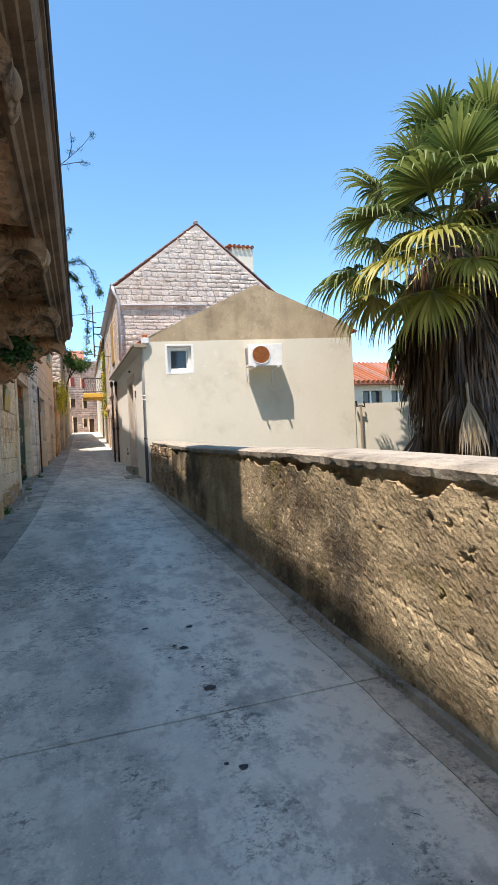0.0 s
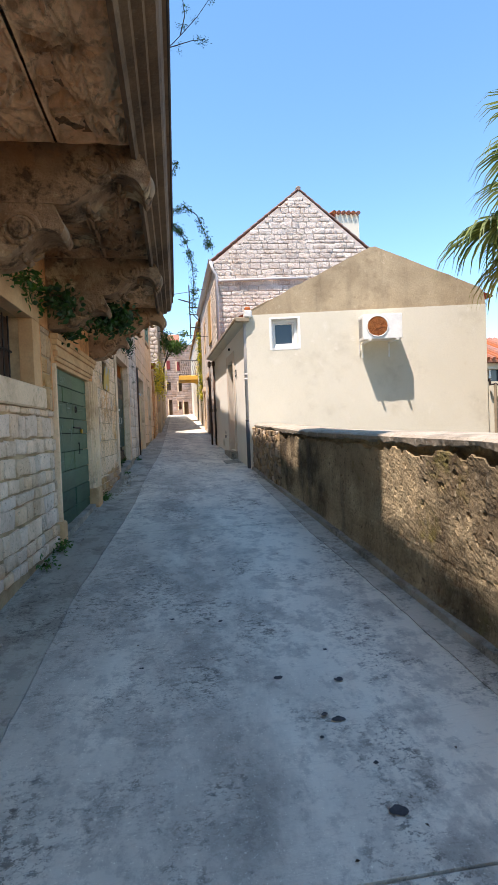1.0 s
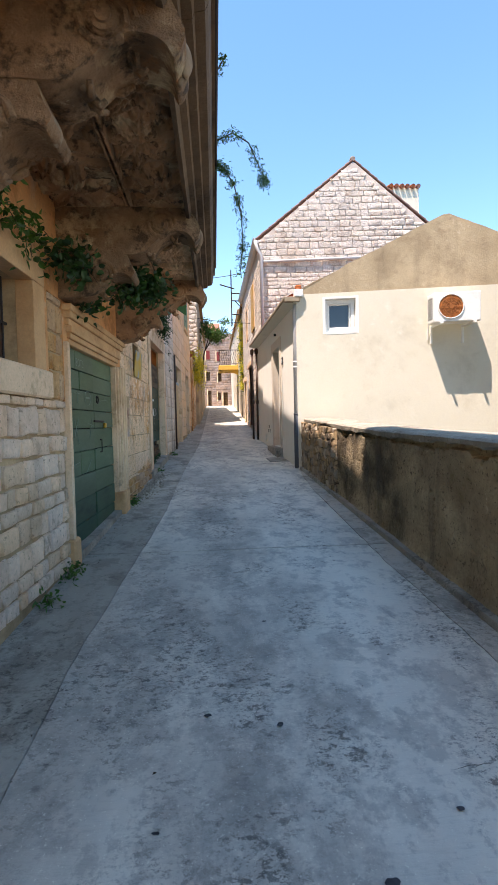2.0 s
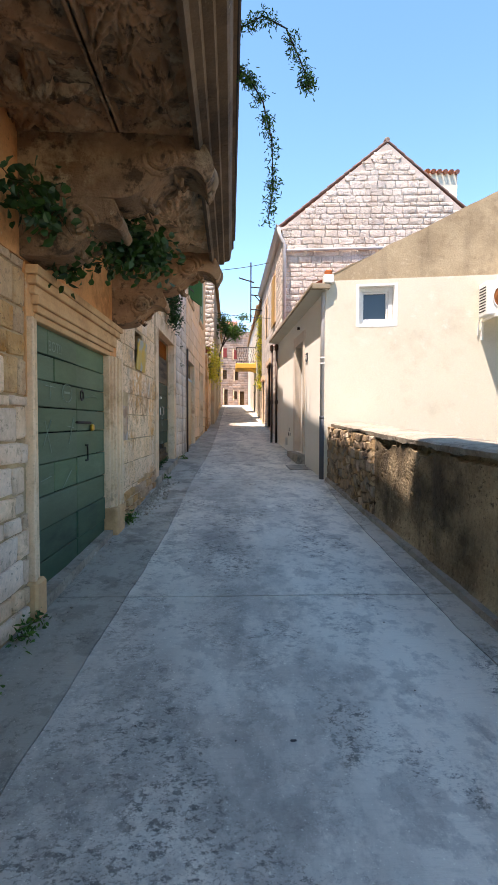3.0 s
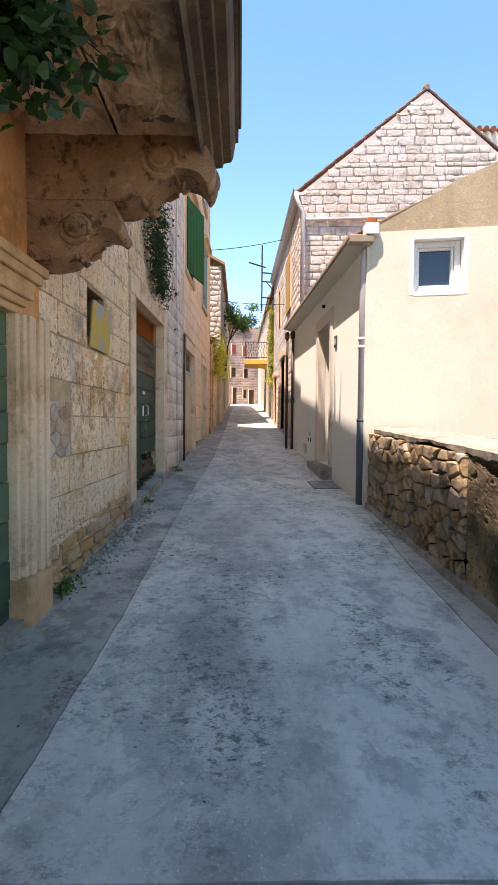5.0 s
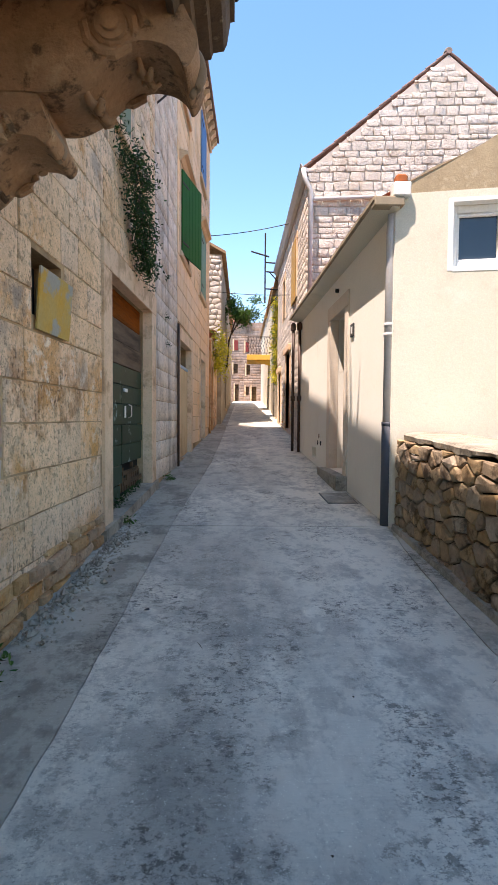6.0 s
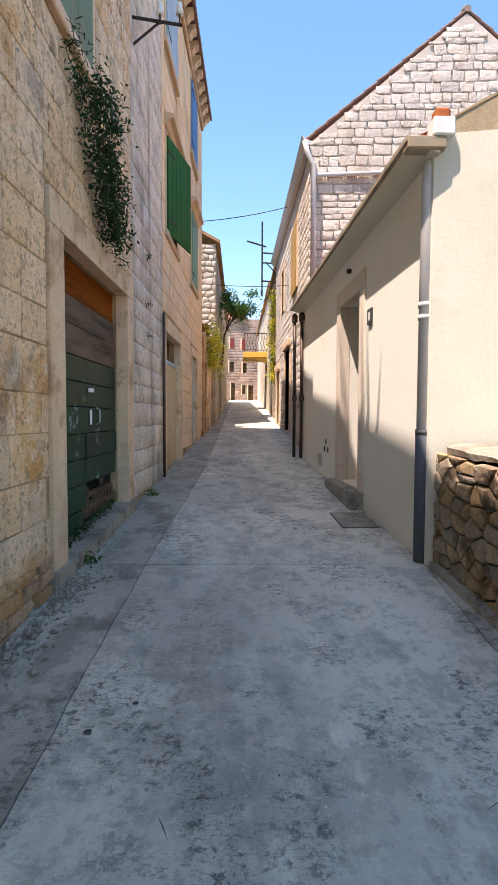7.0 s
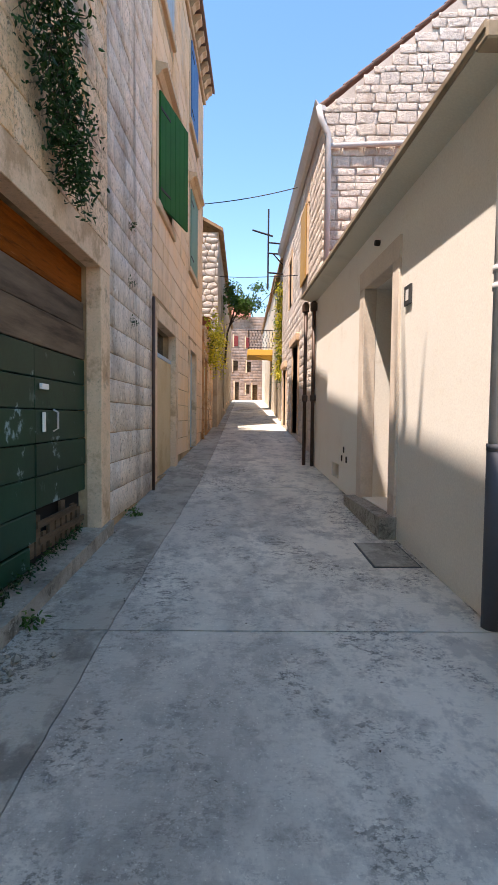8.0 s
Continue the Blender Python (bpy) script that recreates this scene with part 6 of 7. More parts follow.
# ---- fan palm in the yard ----
def frond(r, at, yaw, pitch, stalk, blade, droop, n=34, span=200):
    """One fan leaf: a bent stalk and a fan of narrow folded blades with hanging tips. Returns vertices and faces."""
    vs, fs = [], []
    turn = Matrix.Rotation(yaw, 3, "Z") @ Matrix.Rotation(-pitch, 3, "Y")
    at = Vector(at)
    hub = at + turn @ Vector((stalk, 0, 0)) + Vector((0, 0, -0.12 * stalk))
    side = turn @ Vector((0, 1, 0))
    out = (hub - at).normalized()
    up = out.cross(side)
    w = 0.022
    i = len(vs)
    midp = at.lerp(hub, 0.5) + Vector((0, 0, 0.08 * stalk))
    for p in (at, midp, hub):
        vs += [p - side * w, p + side * w, p + up * w * 0.8]
    for k in (0, 3):
        fs += [(i + k, i + k + 1, i + k + 4, i + k + 3), (i + k + 1, i + k + 2, i + k + 5, i + k + 4), (i + k + 2, i + k, i + k + 3, i + k + 5)]
    for b in range(n):
        th = radians(span) * (b / (n - 1) - 0.5)
        ln = blade * (0.72 + 0.28 * math.cos(th * 0.8)) * r.uniform(0.88, 1.06)
        d = out * math.cos(th) + side * math.sin(th) + up * r.uniform(-0.06, 0.06)
        d.normalize()
        nrm = d.cross(up).normalized()
        p = hub.copy()
        i = len(vs)
        seg = 5
        for k in range(seg + 1):
            t = k / seg
            hw = 0.028 * blade * math.sin(math.pi * min(1, 0.12 + 0.88 * t)) ** 0.7 * (1 if t < 0.6 else (1.05 - t) / 0.45) + 0.002
            fold = up * hw * 0.5
            vs += [p - nrm * hw + fold, p, p + nrm * hw + fold]
            d = (d + Vector((0, 0, -1)) * droop * (0.05 + 2.0 * t ** 3) * r.uniform(0.6, 1.5)).normalized()
            p = p + d * ln / seg
        for k in range(seg):
            a = i + 3 * k
            fs += [(a, a + 1, a + 4, a + 3), (a + 1, a + 2, a + 5, a + 4)]
    return vs, fs


def palm(at, crown_z, seed, scale=1.0, n_green=30):
    r = random.Random(seed)
    use()
    x, y, z = at
    t = thing("fan_palm", at, "fan palm with green fronds over a shaggy skirt of dry leaves", "palm tree", "palms in the yard")
    part("trunk", tube(bmesh.new(), [(x, y, z - 0.2), (x + 0.03, y, z + (crown_z - z) * 0.5), (x, y, crown_z)], 0.32 * scale, 12, 0.8), M_TWIG, t)
    for k in range(n_green):
        f = k / n_green
        pitch = radians(72 - 125 * f + r.uniform(-8, 8))
        yaw = k * 2.39996 + r.uniform(-0.2, 0.2)
        vs, fs = frond(r, (x, y, crown_z - 0.25 * f), yaw, pitch, scale * r.uniform(1.15, 1.6), scale * r.uniform(1.0, 1.25), 0.55 + 0.8 * f, 38, 205)
        raw("frond", vs, fs, M_PALMY if (f > 0.55 and r.random() < 0.7) else M_PALM, t)
    vs, fs = [], []
    for k in range(46):
        yaw = r.uniform(0, 2 * math.pi)
        zz = r.uniform(z + 1.5, crown_z - 0.2)
        a, b = frond(r, (x + 0.25 * math.cos(yaw), y + 0.25 * math.sin(yaw), zz), yaw, radians(-52 - r.uniform(0, 30)), 0.7 * scale, 1.0 * scale, 0.9, 14, 70)
        o = len(vs)
        vs += a
        fs += [tuple(i + o for i in q) for q in b]
    tagged(raw("dry_skirt", vs, fs, M_DEAD, t), "hanging brown dry leaves", kind="stuff")
    # long thatch strands
    vs, fs = [], []
    for k in range(1700):
        yaw = r.uniform(0, 2 * math.pi)
        rad = scale * r.uniform(0.40, 0.78)
        z1 = r.uniform(z + 1.0, crown_z - 0.3)
        ln = r.uniform(0.7, 1.6)
        z0 = max(z + 0.05, z1 - ln)
        w = r.uniform(0.008, 0.022)
        px, py = x + rad * math.cos(yaw), y + rad * math.sin(yaw)
        tx, ty = -math.sin(yaw) * w, math.cos(yaw) * w
        lean = r.uniform(-0.12, 0.12)
        i = len(vs)
        vs += [(px * 0.85 + x * 0.15 - tx, py * 0.85 + y * 0.15 - ty, z1), (px * 0.85 + x * 0.15 + tx, py * 0.85 + y * 0.15 + ty, z1),
               (px + tx + lean * tx * 30, py + ty + lean * ty * 30, (z0 + z1) / 2), (px - tx + lean * tx * 30, py - ty + lean * ty * 30, (z0 + z1) / 2),
               (px + lean * tx * 45, py + lean * ty * 45, z0)]
        fs += [(i, i + 1, i + 2, i + 3), (i + 3, i + 2, i + 4)]
    tagged(raw("thatch", vs, fs, M_DEAD, t), "brown hanging thatch strands", kind="stuff")
    vs, fs = frond(r, (x - 0.35, y - 0.75, z + 2.0), radians(250), radians(-78), 0.3, 1.0, 0.9, 20, 45)
    raw("bleached_frond", vs, fs, M_PALED, t)
    return t


palm((6.7, 8.0, gz(8)), 5.2, 11, 1.1, 36)
palm((8.2, 8.8, gz(8.8)), 6.6, 12, 1.1, 32)

# unseen spiky plant on the roof's edge, added to throw shade on the plastered wall
use(LEFT)
rp = thing("roof_plant", (-0.1, 12.5, EAVE_A + 0.1), "unseen spiky long-leaved plant at the roof edge, added for its cast shade", "plant")
r = random.Random(5)
bm = bmesh.new()
for u, lean, ln, w in ((11.45, -0.10, 0.8, 0.03), (11.75, 0.22, 1.15, 0.045), (11.95, 0.12, 1.0, 0.035), (12.2, 0.30, 1.25, 0.05), (12.45, 0.16, 1.05, 0.04), (12.6, 0.34, 1.3, 0.045), (12.75, 0.05, 0.75, 0.04), (13.05, 0.26, 0.9, 0.03)):
    ln, w = ln + 0.32, w * 1.7
    pts = [Vector((0.20 + 0.005 * k, u + lean * (k / 5) ** 1.4, EAVE_A + 0.05 + ln * k / 5)) for k in range(6)]
    rows = [(bm.verts.new(p + Vector((0, -w * (1 - k / 5.2), 0))), bm.verts.new(p + Vector((0.012, 0, 0))), bm.verts.new(p + Vector((0, w * (1 - k / 5.2), 0)))) for k, p in enumerate(pts)]
    for p, q in zip(rows, rows[1:]):
        bm.faces.new((p[0], q[0], q[1], p[1])), bm.faces.new((p[1], q[1], q[2], p[2]))
tagged(part("blades", bm, M_DKLEAF, rp), kind="stuff")

# ---- litter, crumbled stone and blots on the lane ----
use()
r = random.Random(60)
vs, fs = [], []
for k in range(1000):
    y = r.uniform(10.0, 12.2) if r.random() < 0.7 else r.uniform(2, 16)
    x = wall_left(y) + 0.02 + abs(r.gauss(0, 0.09))
    s0 = r.uniform(0.004, 0.016) * (2.4 if r.random() < 0.12 else 1)
    s0 *= 1.0 if 9.9 < y < 12.3 else 0.5
    c = Vector((x, y, gz(y) + 0.006 + s0 * 0.3))
    i = len(vs)
    vs += [c + Vector((r.uniform(0.6, 1) * s0 * a, r.uniform(0.6, 1) * s0 * b, r.uniform(0.5, 1) * s0 * d)) for a, b, d in ((1, 0, 0), (-1, 0, 0), (0, 1, 0), (0, -1, 0), (0, 0, 1), (0, 0, -1))]
    fs += [(i + a, i + b, i + d) for a, b, d in ((0, 2, 4), (2, 1, 4), (1, 3, 4), (3, 0, 4), (2, 0, 5), (1, 2, 5), (3, 1, 5), (0, 3, 5))]
tagged(raw("crumbled_stone", vs, fs, M_CAP), "crumbled stone chips along the foot of the wall", "debris", kind="stuff")
vs, fs = [], []
for k in range(150):
    y = r.uniform(0.5, 24)
    x = r.uniform(-1.2, 1.45) if k % 3 else r.choice((-1, 1)) * r.uniform(0.9, 1.4)
    a, ln, w = r.uniform(0, 6.28), r.uniform(0.008, 0.024), r.uniform(0.003, 0.007)
    if k % 7 == 0:
        ln, w = r.uniform(0.05, 0.13), 0.0022
    d, n = Vector((math.cos(a), math.sin(a), 0.0655 * math.sin(a))), Vector((-math.sin(a), math.cos(a), 0.0655 * math.cos(a)))
    c = Vector((x, y, gz(y) + 0.010))
    i = len(vs)
    vs += [c, c + d * ln * 0.5 + n * w + Vector((0, 0, 0.004)), c + d * ln, c + d * ln * 0.5 - n * w + Vector((0, 0, 0.003))]
    fs.append((i, i + 1, i + 2, i + 3))
tagged(raw("leaf_litter", vs, fs, M_TWIG), "scattered dry leaf flakes and twigs on the lane", "litter", kind="stuff")
BLOTS = [(0.73, 3.96, 0.035), (0.62, 3.62, 0.04), (0.67, 3.04, 0.05), (0.75, 4.3, 0.02), (-0.38, 4.29, 0.018), (-0.2, 4.94, 0.022), (0.40, 4.04, 0.03), (0.14, 4.84, 0.022), (0.56, 3.67, 0.022),
         (0.65, 2.31, 0.03), (0.58, 2.36, 0.018), (0.17, 5.92, 0.018), (-0.64, 10.49, 0.025), (-0.48, 10.68, 0.02), (0.5, 3.5, 0.015), (0.68, 3.3, 0.018)]
M_BLOT = material("dark_oil_stain", (0.20, 0.20, 0.21), (0.30, 0.30, 0.31), 20, 0.7, bump=0.2)
for x, y, s0 in BLOTS:
    bm = bmesh.new()
    ring = []
    for k in range(14):
        a = 2 * math.pi * k / 14
        q = s0 * (0.75 + 0.5 * noise.noise((x * 9 + math.cos(a), y * 9 + math.sin(a), 1)))
        ring.append(bm.verts.new((x + q * math.cos(a), y + q * 0.8 * math.sin(a), gz(y + q * 0.8 * math.sin(a)) + 0.0055)))
    bm.faces.new(ring)
    solo("oil_stain", bm, M_BLOT, (x, y, gz(y)), "small dark oil stain on the concrete lane", "stain", "stains on the lane")

# ---- stones, blocks and tiles ----
def stone_templates(seed, proud, inset, jag, count=10):
    """Rough stones of unit size: an uneven rim, sloping sides and a bulging face. x runs along, y up, z out."""
    r = random.Random(seed)
    out = []
    for _ in range(count):
        ring = [(-0.5, -0.5), (0, -0.5), (0.5, -0.5), (0.5, 0), (0.5, 0.5), (0, 0.5), (-0.5, 0.5), (-0.5, 0)]
        base = [(u * (1 - r.uniform(0, jag)), v * (1 - r.uniform(0, jag)), -0.3) for u, v in ring]
        rim = [(u * (1 - 0.4 * inset), v * (1 - 0.4 * inset), r.uniform(0.45, 0.75)) for u, v, _ in base]
        top = [(u * (1 - inset) + r.uniform(-1, 1) * jag * 0.3, v * (1 - inset) + r.uniform(-1, 1) * jag * 0.3, r.uniform(0.85, 1.05)) for u, v, _ in base]
        vs = base + rim + top + [(r.uniform(-0.1, 0.1), r.uniform(-0.1, 0.1), r.uniform(0.95, 1.15))]
        fs = []
        for k in range(8):
            m = (k + 1) % 8
            fs += [(k, m, 8 + m, 8 + k), (8 + k, 8 + m, 16 + m, 16 + k), (16 + k, 16 + m, 24)]
        out.append((vs, fs))
    return out


def lay(frame_m, along, face, u0, u1, z0, z1, holes, ch, cw, gap, proud, inset, jag, seed, parent, name, mat, mat_joined, near, bottom=None, top=None, limit=300, smooth=True, tip=0.0):
    """Courses of stones over a face. near(u, z) picks those that become parts of their own; the others are joined."""
    r = random.Random(seed)
    temps = stone_templates(seed, proud, inset, jag)
    meshes = []
    for vs, fs in temps:
        me = bpy.data.meshes.new(name)
        me.from_pydata(vs, [], fs)
        me.materials.append(mat)
        if smooth:
            me.shade_smooth()
        me.update()
        meshes.append(me)
    jv, jf, made = [], [], 0
    z = z0
    while z < z1 - 0.04:
        h = min(r.uniform(*ch), z1 - z)
        u = u0 - r.uniform(0, cw[0])
        while u < u1:
            w = r.uniform(*cw)
            a, b = max(u, u0), min(u + w, u1)
            u += w
            if b - a < 0.06:
                continue
            spans = [(a, b)]
            for ha, hb, hz0, hz1 in holes:
                if z + h > hz0 + 0.02 and z < hz1 - 0.02:
                    nxt = []
                    for p, q in spans:
                        if q <= ha or p >= hb:
                            nxt.append((p, q))
                        else:
                            if p < ha:
                                nxt.append((p, ha))
                            if q > hb:
                                nxt.append((hb, q))
                    spans = nxt
            for p, q in spans:
                cu, cz = (p + q) / 2, z + h / 2
                hh = h
                if top:
                    hh = min(h, min(top(p), top(q)) - z)
                    cz = z + hh / 2
                if q - p < 0.05 or hh < 0.05 or (bottom and cz < bottom(cu)):
                    continue
                k = r.randrange(len(temps))
                sx, sz, sd = q - p - gap, hh - gap, proud * r.uniform(0.7, 1.25)
                if tip > 0.05 and hh == h:
                    sz *= r.uniform(0.94, 1.06)
                    cz += r.uniform(-0.05, 0.05) * h
                flip = r.choice((-1, 1))
                ang = r.uniform(-tip, tip)
                ca, sa = math.cos(ang), math.sin(ang)
                spin = Matrix(((1, 0, 0, 0), (0, ca, -sa, 0), (0, sa, ca, 0), (0, 0, 0, 1))) if along == "y" else Matrix(((ca, 0, -sa, 0), (0, 1, 0, 0), (sa, 0, ca, 0), (0, 0, 0, 1)))
                mid = Vector((0, cu, cz) if along == "y" else (cu, 0, cz))
                fm = frame_m @ Matrix.Translation(mid) @ spin @ Matrix.Translation(-mid)
                if along == "y":
                    m = fm @ Matrix(((0, 0, face * sd, 0), (flip * sx, 0, 0, cu), (0, sz, 0, cz), (0, 0, 0, 1)))
                else:
                    m = fm @ Matrix(((flip * sx, 0, 0, cu), (0, 0, face * sd, 0), (0, sz, 0, cz), (0, 0, 0, 1)))
                if near(cu, cz) and made < limit:
                    ob = new(name, meshes[k])
                    ob.parent = parent
                    ob.matrix_basis = Matrix.Translation(-AT[parent]) @ m
                    made += 1
                else:
                    o = len(jv)
                    jv += [m @ Vector(v) for v in temps[k][0]]
                    jf += [tuple(i + o for i in f) for f in temps[k][1]]
        z += h
    if jv:
        ob = raw(name.replace("stone", "masonry") if "stone" in name else "masonry", jv, jf, mat_joined, parent, smooth=smooth)
        tagged(ob, kind="stuff")


def rubble(frame_m, along, face, u0, u1, z0, z1, su, sz, gap, proud, seed, parent, name, mat, mat_joined, limit=300, clips=(), skip=None, smooth=False, vj=0.3, shape=(0.965, 0.6, 0.84)):
    """Irregular fitted stones: cells round scattered centres, each cut back by a joint, with a chamfer and a bulging face."""
    r = random.Random(seed)
    seeds, row = [], 0
    z = z0 - sz * 0.5
    while z < z1 + sz:
        u = u0 - su + (0.5 * su if row % 2 else 0)
        while u < u1 + su:
            seeds.append((u + r.uniform(-0.42, 0.42) * su, z + r.uniform(-vj, vj) * sz))
            u += su * r.uniform(0.65, 1.35)
        z += sz
        row += 1
    jv, jf, made = [], [], 0

    def cut(poly, nx, nz, c):
        out = []
        for k in range(len(poly)):
            p, q = poly[k], poly[(k + 1) % len(poly)]
            dp, dq = nx * p[0] + nz * p[1] - c, nx * q[0] + nz * q[1] - c
            if dp <= 0:
                out.append(p)
            if dp * dq < 0:
                t = dp / (dp - dq)
                out.append((p[0] + t * (q[0] - p[0]), p[1] + t * (q[1] - p[1])))
        return out

    for a, b in seeds:
        poly = [(max(u0, a - 2 * su), max(z0, b - 2 * sz)), (min(u1, a + 2 * su), max(z0, b - 2 * sz)), (min(u1, a + 2 * su), min(z1, b + 2 * sz)), (max(u0, a - 2 * su), min(z1, b + 2 * sz))]
        if poly[0][0] >= poly[1][0] or poly[0][1] >= poly[2][1]:
            continue
        for c, d in seeds:
            if (c, d) == (a, b) or abs(c - a) > 3 * su or abs(d - b) > 3 * sz:
                continue
            nx, nz = (c - a) / su ** 2, (d - b) / sz ** 2
            ln = math.hypot(nx, nz)
            nx, nz = nx / ln, nz / ln
            poly = cut(poly, nx, nz, nx * (a + c) / 2 + nz * (b + d) / 2 - gap / 2)
            if len(poly) < 3:
                break
        for nx, nz, c in clips:
            if len(poly) >= 3:
                poly = cut(poly, nx, nz, c)
        if len(poly) < 3:
            continue
        cu, cz = sum(p[0] for p in poly) / len(poly), sum(p[1] for p in poly) / len(poly)
        if skip and skip(cu, cz):
            continue
        area = abs(sum(p[0] * q[1] - q[0] * p[1] for p, q in zip(poly, poly[1:] + poly[:1]))) / 2
        if area < 0.12 * su * sz:
            continue
        h = proud * r.uniform(0.55, 1.35)
        vs, n = [], len(poly)
        for sc, hh, jit in ((1.0, -0.2 * proud, 0), (shape[0], shape[1] * h, shape[3] * 0.3 if len(shape) > 3 else 0.012), (shape[2], 0.95 * h, shape[3] if len(shape) > 3 else 0.05)):
            for p in poly:
                k = sc + r.uniform(-jit, jit)
                vs.append((cu + (p[0] - cu) * k, cz + (p[1] - cz) * k, hh * r.uniform(0.82, 1.18)))
        vs.append((cu, cz, h * r.uniform(0.9, 1.15)))
        fs = []
        for k in range(n):
            m = (k + 1) % n
            fs += [(k, m, n + m, n + k), (n + k, n + m, 2 * n + m, 2 * n + k), (2 * n + k, 2 * n + m, 3 * n)]
        pts = [frame_m @ Vector((face * w, u, z) if along == "y" else (u, face * w, z)) for u, z, w in vs]
        if made < limit:
            o = sum(pts, Vector()) / len(pts)
            me = bpy.data.meshes.new(name)
            me.from_pydata([p - o for p in pts], [], fs)
            me.materials.append(mat)
            if smooth:
                me.shade_smooth()
            me.update()
            ob = new(name, me)
            ob.parent = parent
            ob.location = o - AT[parent]
            made += 1
        else:
            o = len(jv)
            jv += pts
            jf += [tuple(k + o for k in f) for f in fs]
    if jv:
        tagged(raw("masonry", jv, jf, mat_joined, parent, smooth=smooth), kind="stuff")


def grow(holes, d):
    return [(a - d, b + d, z0 - 0.12, z1 + d) for a, b, z0, z1 in holes]


HA = [(6.98, 9.48, 0, 2.70), (10.5, 11.04, 2.40, 2.86), (9.66, 10.12, 1.40, 1.84), (11.96, 14.42, 0.3, 3.44), (16.42, 18.48, 0.5, 3.43), (19.92, 21.23, 0.5, 3.43)] + grow(HOLES_A[6:], 0.14)
# the ashlar face between the balcony and the ochre part
lay(LEFT, "y", 1, 9.50, 14.42, 0.3, EAVE_A - 0.05, HA, (0.22, 0.33), (0.22, 0.62), 0.003, 0.012, 0.05, 0.04, 41, house, "block", M_ASHLAR, M_ASHLAR_J,
    lambda u, z: z < 4.6, lambda u: gz(u) + 0.05, tip=0.008)
lay(LEFT, "y", 1, 14.42, 16.42, 0.6, EAVE_A - 0.05, HA, (0.22, 0.30), (0.22, 0.55), 0.003, 0.009, 0.04, 0.03, 53, house, "block", M_ASHLAR, M_GREYASH, lambda u, z: False, lambda u: gz(u) + 0.05, tip=0.008)
lay(LEFT, "y", 1, 16.42, 22.43, 0.9, EAVE_A - 0.36, HA, (0.24, 0.32), (0.4, 0.75), 0.008, 0.012, 0.03, 0.015, 42, house, "rendered_block", M_ORANGE_J, M_ORANGE_J,
    lambda u, z: False, lambda u: gz(u) + 0.05, smooth=False)
# rubble under the barred window and at the wall's foot
lay(LEFT, "y", 1, 3.6, 7.13, 0.0, 1.80, [], (0.10, 0.23), (0.13, 0.40), 0.008, 0.030, 0.16, 0.13, 43, house, "rubble_stone", M_WHITE_RUBBLE, M_WHITE_RUBBLE, lambda u, z: True, lambda u: gz(u) + 0.04, tip=0.06)
lay(LEFT, "y", 1, 6.77, 7.13, 1.80, 2.68, [], (0.14, 0.26), (0.16, 0.36), 0.006, 0.022, 0.10, 0.10, 54, house, "rubble_stone", M_FOOT, M_FOOT, lambda u, z: True, tip=0.03)
rubble(LEFT, "y", 1, -8.0, 3.6, -0.75, 1.80, 0.30, 0.2, 0.016, 0.05, 44, house, "rubble_stone", M_WHITE_RUBBLE, M_WHITE_RUBBLE, 0)
lay(LEFT, "y", 1, 9.50, 11.98, 0.35, 1.25, [], (0.10, 0.21), (0.15, 0.44), 0.004, 0.045, 0.20, 0.20, 45, house, "foot_stone", M_FOOT, M_FOOT, lambda u, z: True, None, lambda u: 0.80 + 0.05 * (u - 9.5) + 0.10 * noise.noise((u * 2.1, 0, 7)), 300, False, 0.08)
# brick patch
rubble(LEFT, "y", 1, 9.67, 10.11, 1.41, 1.83, 0.15, 0.10, 0.010, 0.006, 46, house, "brick", M_BRICK, M_BRICK, 300, vj=0.4, shape=(0.95, 0.7, 0.85))
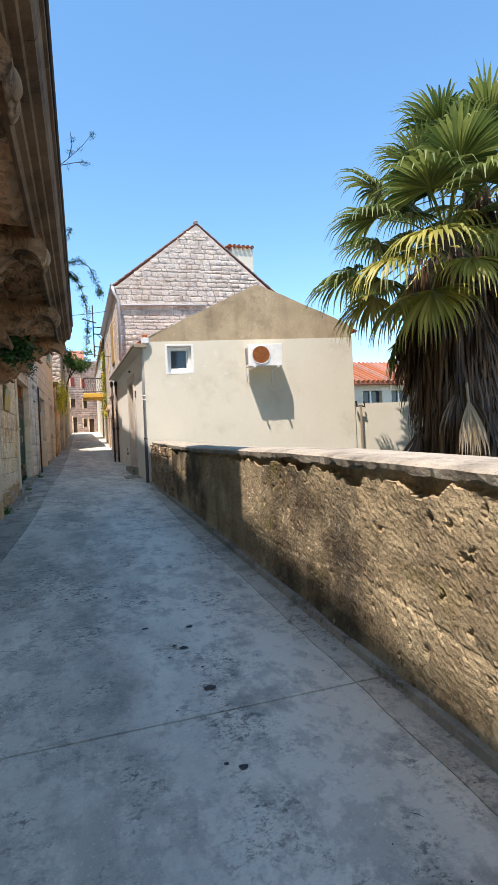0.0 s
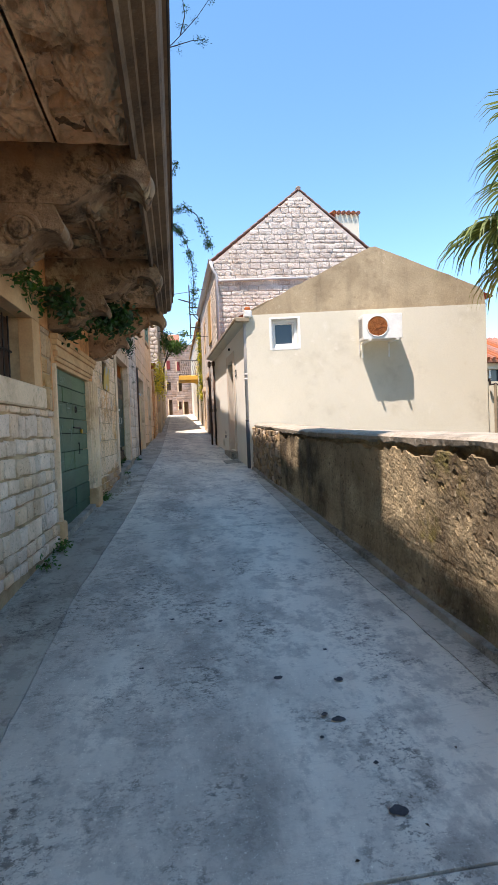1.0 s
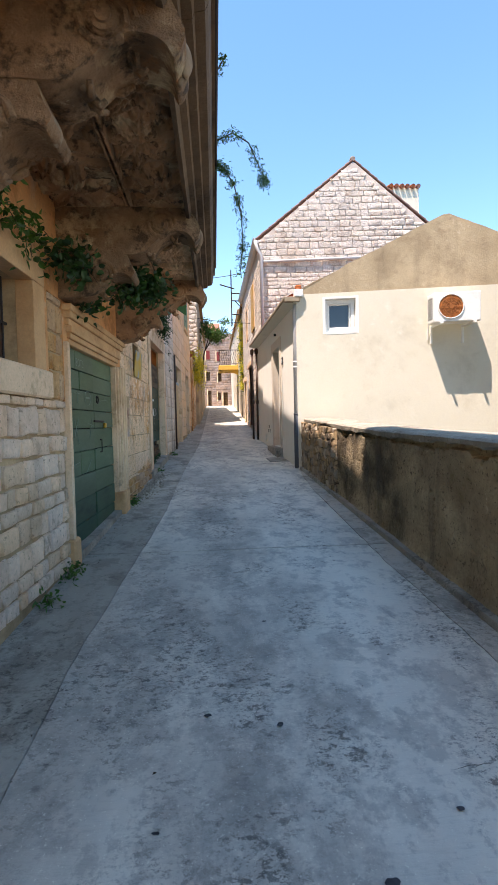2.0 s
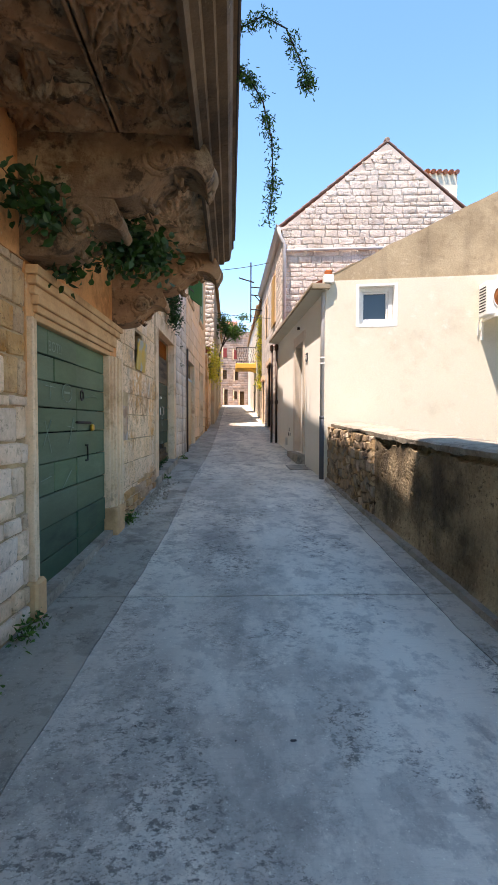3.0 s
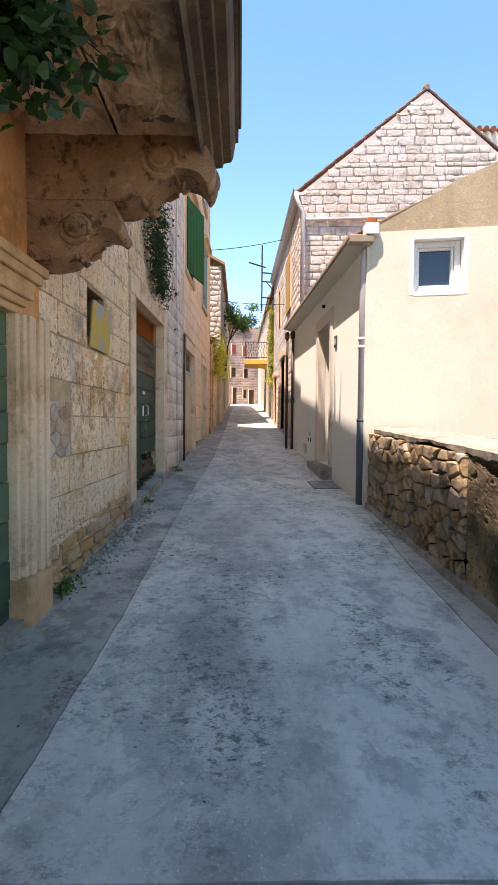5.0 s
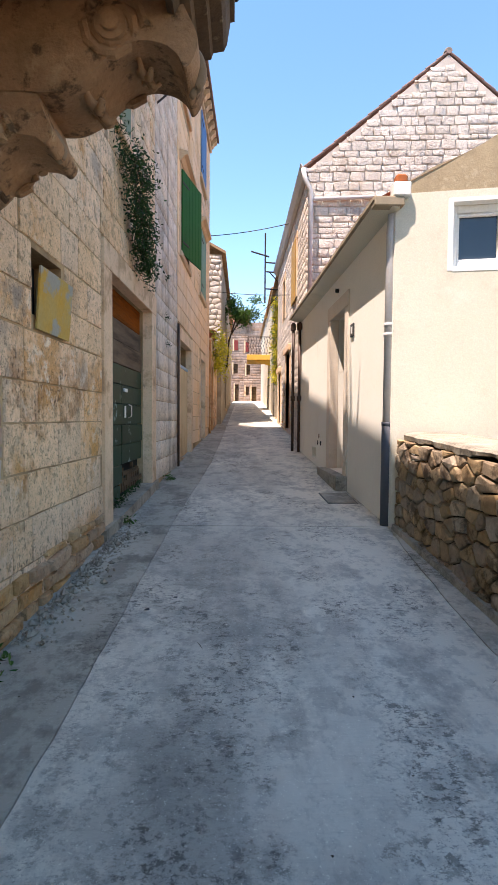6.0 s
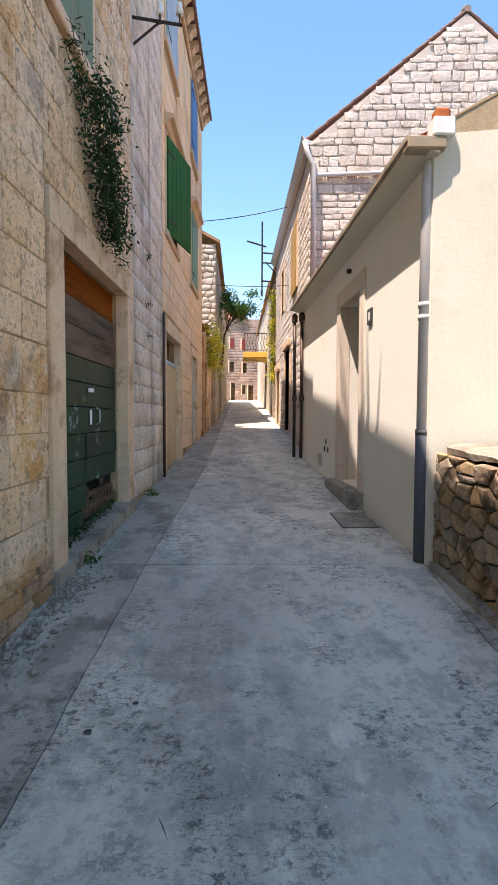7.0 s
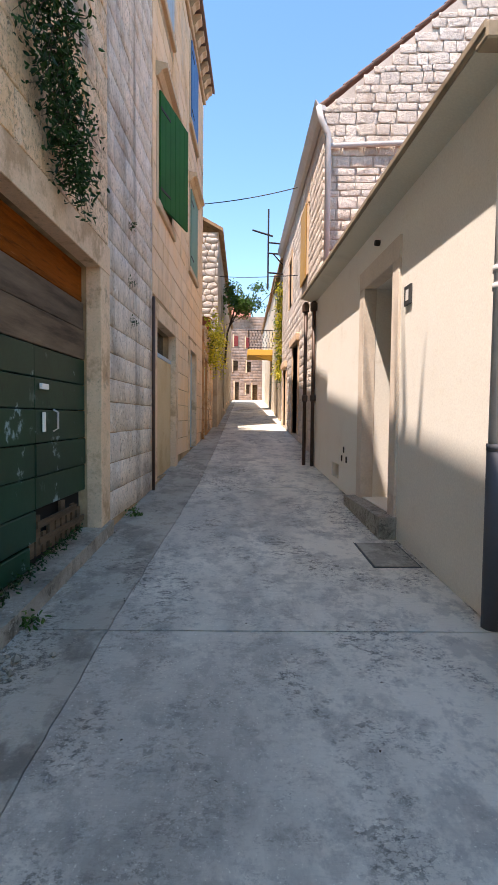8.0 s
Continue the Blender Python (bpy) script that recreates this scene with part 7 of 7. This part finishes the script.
# dry-stone end of the low wall
rubble(LOWW, "y", -1, 9.80, 12.44, 0.4, 1.62, 0.19, 0.125, 0.010, 0.034, 47, lowwall, "rubble_stone", M_RUBBLE, M_RUBBLE, 300, [(-0.0385, 1, 1.16 - 0.075)], vj=0.38, shape=(0.95, 0.62, 0.76, 0.10))
# gable and lane face of the tall house
slope_l, slope_r = (FZ - 7.34) / (FX - 1.38), (7.05 - FZ) / (FR - FX)


def gable_line(u):
    return 7.36 + slope_l * (u - 1.38) if u < FX else FZ + slope_r * (u - FX)


lay(FARG, "x", -1, 1.38, FR, 3.6, FZ, [], (0.10, 0.22), (0.13, 0.46), -0.004, 0.016, 0.24, 0.12, 48, farh, "stone", M_FARST_P, M_FARST, lambda u, z: z > 5.5 and u < 5.0, None, lambda u: gable_line(u) - 0.02, 300, True, 0.055)
lay(FARS, "y", -1, 18.93, 27.0, 0.9, 7.2, [(a, b, c, d) for a, b, c, d in grow(FH, 0.18)], (0.13, 0.25), (0.18, 0.5), -0.004, 0.012, 0.22, 0.12, 49, farh, "stone", M_FARST_P, M_FARST, lambda u, z: False, lambda u: gz(u) + 0.05, None, 300, True, 0.06)
# garden wall blocks and the tower's rubble front
use()
GWM = Matrix.Translation((-0.98, 0, 0))
lay(GWM, "y", 1, 22.46, 26.0, 1.0, 4.05, [(22.6, 23.6, 1, 3.53)], (0.22, 0.3), (0.35, 0.6), 0.012, 0.015, 0.05, 0.03, 50, gw, "block", M_ASHLAR, M_ORANGE_J, lambda u, z: True, lambda u: gz(u) + 0.05)
rubble(Matrix.Translation((0, 26.0, 0)), "x", -1, -3.2, -0.82, 3.5, 7.6, 0.30, 0.20, 0.02, 0.03, 51, tower, "stone", M_FARST_P, M_FARST, 300, smooth=True, vj=0.15, shape=(0.94, 0.6, 0.78))
lay(Matrix.Translation((0, 55.0, 0)), "x", -1, -2.6, 2.2, 3.0, 10.5, [(a - 0.12, b + 0.05, c - 0.1, d + 0.12) for a, b, c, d in EH], (0.2, 0.28), (0.3, 0.6), 0.01, 0.015, 0.1, 0.05, 52, endh, "stone", M_ENDST, M_ENDST, lambda u, z: False)
